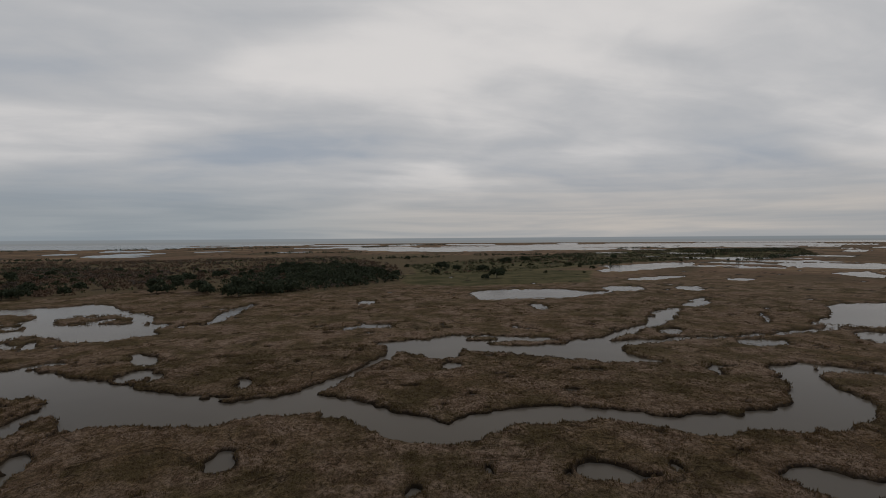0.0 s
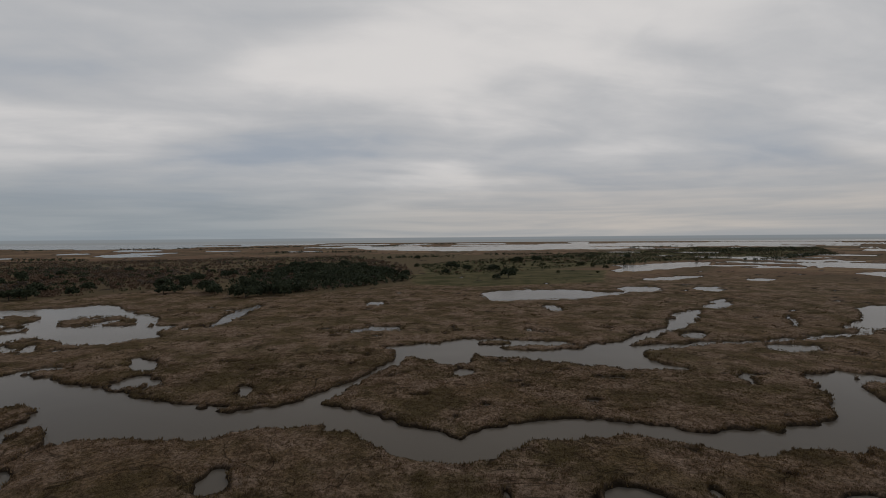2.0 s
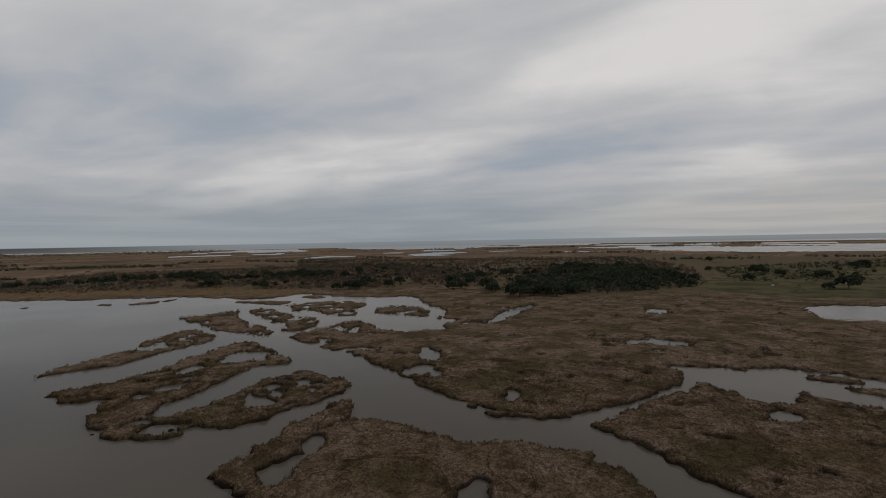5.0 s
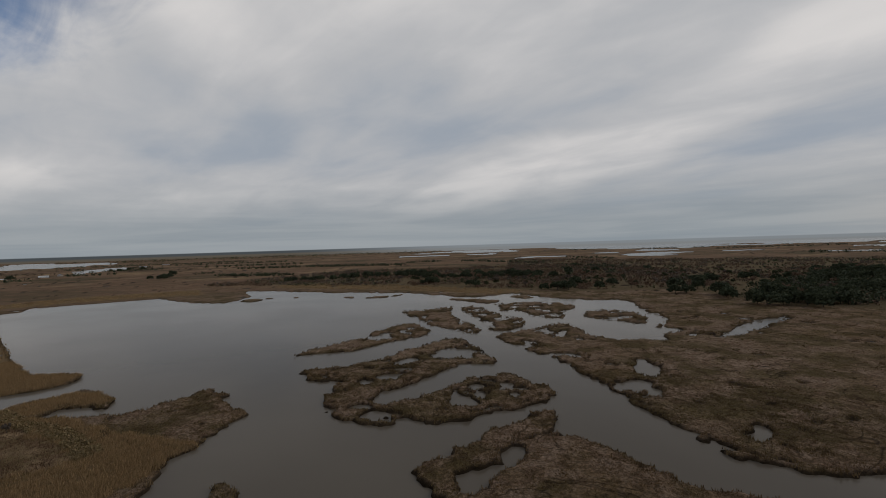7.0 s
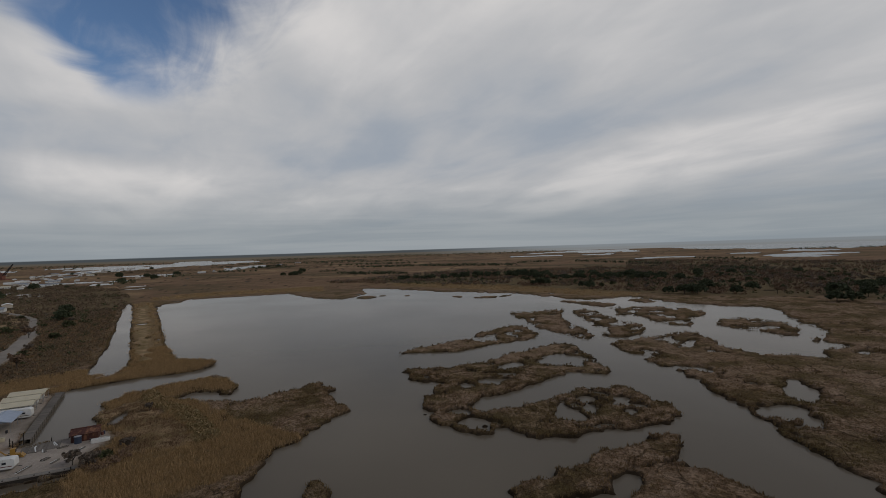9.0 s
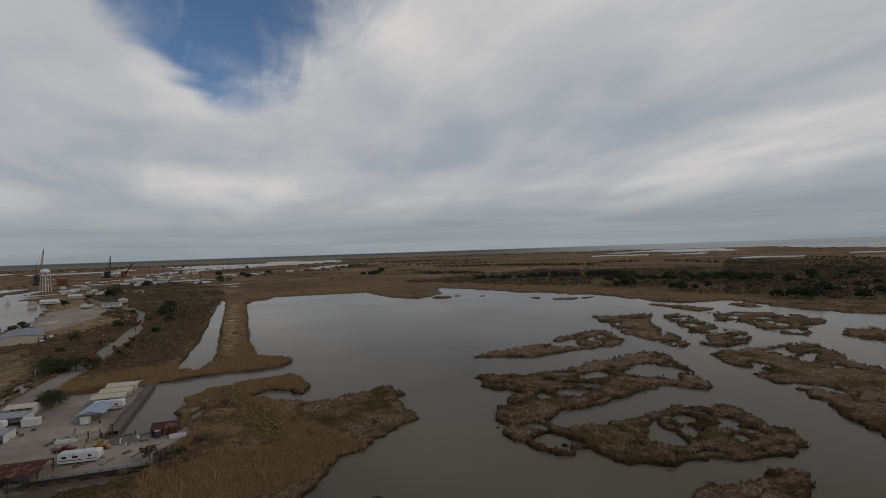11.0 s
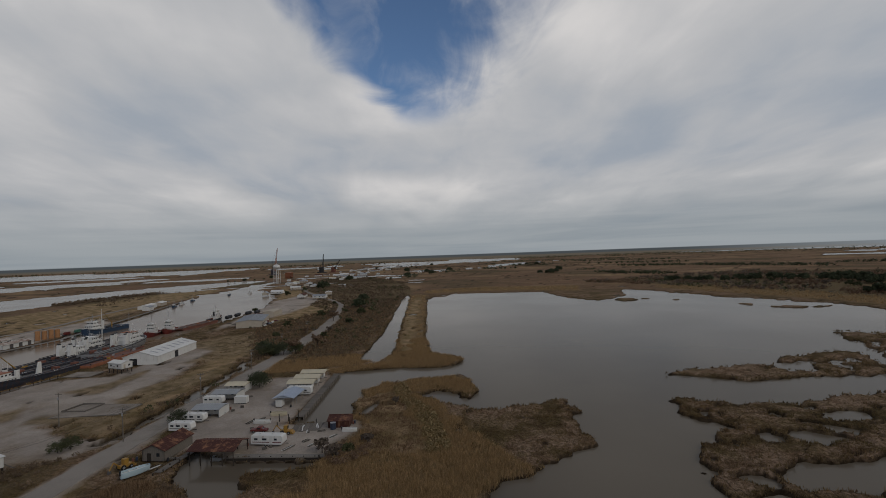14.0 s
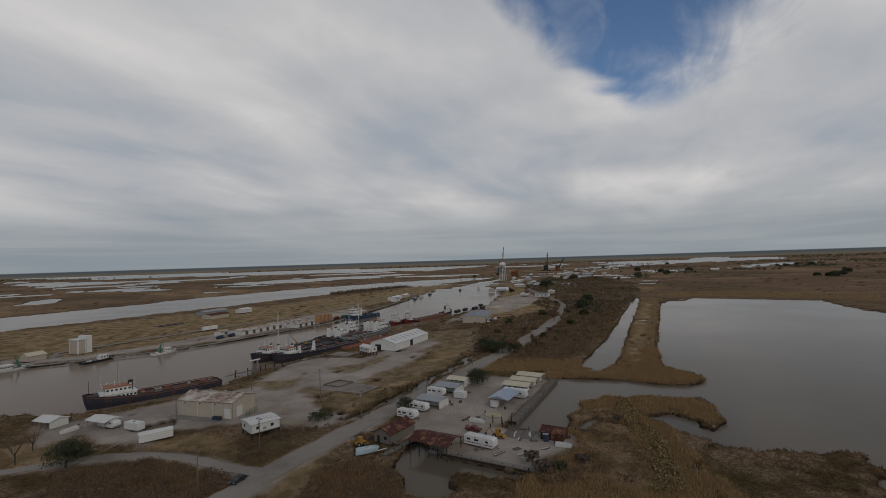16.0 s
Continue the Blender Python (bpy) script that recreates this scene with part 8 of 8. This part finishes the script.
for k, o in enumerate((FOREST, BELT_SCRUB)):
    thicket(o, 7500, 2.7, 15, RUSSET, "brown leafless winter scrub behind the marsh", 81 + 5 * k, -0.10)
    thicket(o, 3000, 2.6, 15, BUSH_LEAF, "olive evergreen bushes in the winter scrub", 83 + 5 * k, 0.35)
    thicket(o, 3600, 2.6, 14, GREY_TWIG, "pale grey bare trees in the winter woods", 104 + k, 0.15, 2.0)
    thicket(o, 900, 3.4, 18, OAK_LEAF, "dark evergreen clumps in the winter woods", 106 + k, 0.45, 2.5)
thicket(EAST_WOODS, 8000, 2.6, 12, BUSH_LEAF, "olive scrub on the meadow beyond the ponds", 97, -0.25)
thicket(EAST_WOODS, 4000, 2.4, 12, RUSSET, "brown scrub on the meadow beyond the ponds", 110, 0.0)
TOWN_SCRUB = [(-609, -268), (-1035, -467), (-1290, -535), (-1304, -441), (-985, -232), (-726, -140), (-584, -121), (-485, -116), (-502, -170)]
thicket(TOWN_SCRUB, 3200, 2.2, 14, TWIG, "brown leafless brush between the canal and the town", 131, -0.3)
thicket(TOWN_SCRUB, 700, 2.6, 16, BUSH_LEAF, "dark evergreen bushes towards the town", 132, 0.2)
thicket(GROVE, 1500, 3.4, 16, OAK_LEAF, "dark close canopy and undergrowth of the oak grove", 98, -1.0, 5.0)
thicket([(-232, -12), (-235, -7), (-217, 1), (-199, 14), (-172, 25), (-168, 19), (-189, 12), (-209, 0)], 420, 0.95, 26, PALE_LEAF, "pale yellow-green bushes among the reeds", 99, -1.0)


def brush(outline, count, high, wide, per, label, seed):
    """Rank winter grass and weeds, uneven in height."""
    g = np.random.default_rng(seed)
    p = np.array(strewn(outline, count, seed))
    x, y = p[:, 0], p[:, 1]
    d, z, yard = terrain(x, y, np.full(x.shape, 0.6))
    ok = (d > 0.3) & (yard < 0.4)
    x, y, z = x[ok], y[ok], z[ok]
    h = high * (0.75 + 0.55 * value_noise(x, y, 4.0, seed) + 0.25 * value_noise(x, y, 1.5, seed + 1))
    v, f = blades(g, x, y, z, np.maximum(0.25, h), np.full(x.shape, wide), np.full(x.shape, 0.35), per, 0.6)
    stuff("brush", v, f, BRUSH_BLADE, label, "brush")


brush([(-130, -53), (-143, -50), (-143, -38), (-132, -23), (-117, -44)], 1500, 1.3, 0.13, 14, "russet winter weeds between the road and slip", 101)
brush([(-89, -109), (-103, -102), (-115, -93), (-118, -75), (-113, -64), (-104, -61), (-85, -88)], 3600, 1.3, 0.13, 14, "russet winter weeds beside the lane", 102)
brush([(-384, -174), (-425, -172), (-532, -166), (-635, -133), (-363, -63), (-282, -53), (-260, -83), (-290, -115)], 7000, 1.2, 0.35, 7, "brown weeds and brush beside the borrow canal", 108)
brush([(-212, -17), (-223, -8), (-206, 3), (-183, 14), (-171, 18), (-165, 5), (-178, -4), (-197, -12)], 2600, 0.55, 0.16, 8, "low dull weeds on the spit", 109)
scrub_cloud(900, 90, 240, 100, 178, 1.0, 24, TWIG, "scrub", "brown brush along the road and lane", 9)
scrub_cloud(900, 600, 1100, 120, 150, 2.4, 18, TWIG, "scrub", "brown brush on the far harbour bank", 10)

thicket([(-89, -109), (-103, -102), (-115, -93), (-118, -75), (-113, -64), (-104, -61), (-85, -88)], 420, 1.15, 80, TWIG, "tangled brown bushes beside the lane", 121, -0.2, 0.4, 0.16)
thicket([(-89, -109), (-103, -102), (-115, -93), (-118, -75), (-113, -64), (-104, -61), (-85, -88)], 200, 1.0, 80, RUSSET, "russet bushes among the weeds by the lane", 122, 0.0, 0.3, 0.16)
thicket([(-130, -53), (-143, -50), (-143, -38), (-132, -23), (-117, -44)], 150, 1.0, 80, TWIG, "brown bushes between the road and slip", 123, -0.2, 0.3, 0.16)
thicket([(-129, -90), (-143, -88), (-150, -81), (-146, -75), (-129, -75), (-123, -78)], 110, 1.0, 80, TWIG, "brown brush behind the raised house", 124, -0.5, 0.3, 0.16)
thicket([(-170, -9), (-160, -8), (-154, -1), (-164, 5), (-173, 2)], 46, 1.3, 90, RUSSET, "tall tan leafless bushes at the end of the dock", 125, -0.8, 0.8, 0.15)


def woods(count, r0, r1, a0, a1, size, per, seed, mat, label, thin=0.5):
    """Thickets so far off that none stands out."""
    g = np.random.default_rng(seed)
    x, y = ring_points(g, count, r0, r1, a0, a1)
    band = 1.2 * value_noise(x * 0.35, y * 1.3, 140.0, seed) + 0.6 * value_noise(x, y, 60.0, seed + 1)
    d, z, yard = terrain(x, y, np.full(x.shape, 8.0))
    ok = (d > 2.0) & (yard < 0.3) & (band > thin)
    x, y, z = x[ok], y[ok], z[ok]
    s = size * g.uniform(0.5, 1.3, len(x))
    v, f = leaf_cloud(g, np.stack([x, y, z + s * 0.6], 1), s, per, size * 0.4, 3)
    stuff("far_woods", v, f, mat, label, "woods")


def tree_lines(rows, gap, off, size, per, mat, label, seed):
    """Rows of trees and bushes far off, crown against crown."""
    g = np.random.default_rng(seed)
    p = np.array(along(rows, gap, off, seed))
    d, z = land_height(p)
    p, z = p[d > 0.5], z[d > 0.5]
    s = size * g.uniform(0.55, 1.35, len(p))
    v, f = leaf_cloud(g, np.column_stack([p, z + s * 0.55]), s, per, size * 0.36, 3)
    stuff("far_woods", v, f, mat, label, "woods")


WEST_ROWS = [((-1512, 457), (-1258, 671)), ((-1652, 285), (-1511, 422)), ((-1209, 174), (-1070, 284)), ((-1582, 304), (-1546, 455)), ((-1530, 471), (-1422, 622)), ((-1370, 619), (-1328, 704)), ((-1421, 769), (-1435, 806)), ((-1415, 820), (-1428, 905)), ((-1177, 180), (-1076, 305)), ((-1372, 147), (-1389, 181))]
NORTH_ROWS = [((-1360, 955), (-942, 924)), ((-797, 856), (-612, 816)), ((-377, 1197), (-213, 1234)), ((-188, 1263), (-10, 1341)), ((109, 1447), (443, 1476)), ((630, 1019), (1073, 1391)), ((269, 899), (365, 987)), ((343, 927), (506, 968)), ((-1201, 1290), (-950, 1223)), ((250, 1250), (420, 1320))]
COAST_ROWS = [((624, 2076), (1166, 2382)), ((741, 1516), (1200, 1656)), ((-664, 2596), (-358, 3156)), ((-370, 3640), (253, 3947)), ((-1276, 2415), (-945, 2999)), ((-2190, 2350), (-2083, 2420)), ((-1773, 2552), (-1465, 2712)), ((-640, 1750), (-300, 1800)), ((820, 1640), (1330, 1850))]
TOWN_ROWS = [((-1978, -103), (-1952, 78)), ((-1700, -160), (-1660, -60)), ((-2350, -250), (-2300, 60)), ((-2500, 150), (-2380, 620)), ((-1500, -260), (-1460, -200)), ((-1950, 250), (-1880, 520)), ((-2900, -300), (-2800, 500)), ((-1250, -330), (-1200, -260))]
tree_lines(WEST_ROWS, 4.0, 9.0, 4.6, 16, OAK_LEAF, "dark tree rows on the plain behind the lake", 14)
tree_lines(NORTH_ROWS, 5.0, 12.0, 4.6, 16, OAK_LEAF, "dark tree rows behind the winter scrub", 15)
tree_lines(COAST_ROWS, 6.0, 22.0, 6.0, 12, OAK_LEAF, "low dark trees along the bay shore", 19)
tree_lines(TOWN_ROWS, 5.0, 24.0, 5.5, 14, OAK_LEAF, "dark trees about the far town", 20)
tree_lines([((-593, -620), (-689, -646)), ((-689, -646), (-795, -647))], 0.5, 8.0, 3.0, 16, TWIG, "brown leafless wood on the harbour's far bank", 21)
woods(3000, 1300, 2600, 84, 112, 3.0, 9, 16, TWIG, "brown thickets about the far town", 0.55)
woods(2500, 900, 3500, 112, 178, 2.6, 8, 17, TWIG, "low brown brush across the far marsh", 0.6)
woods(3400, 3600, 5200, 58, 178, 9.0, 6, 18, BUSH_LEAF, "low dark tree line along the horizon", -0.2)
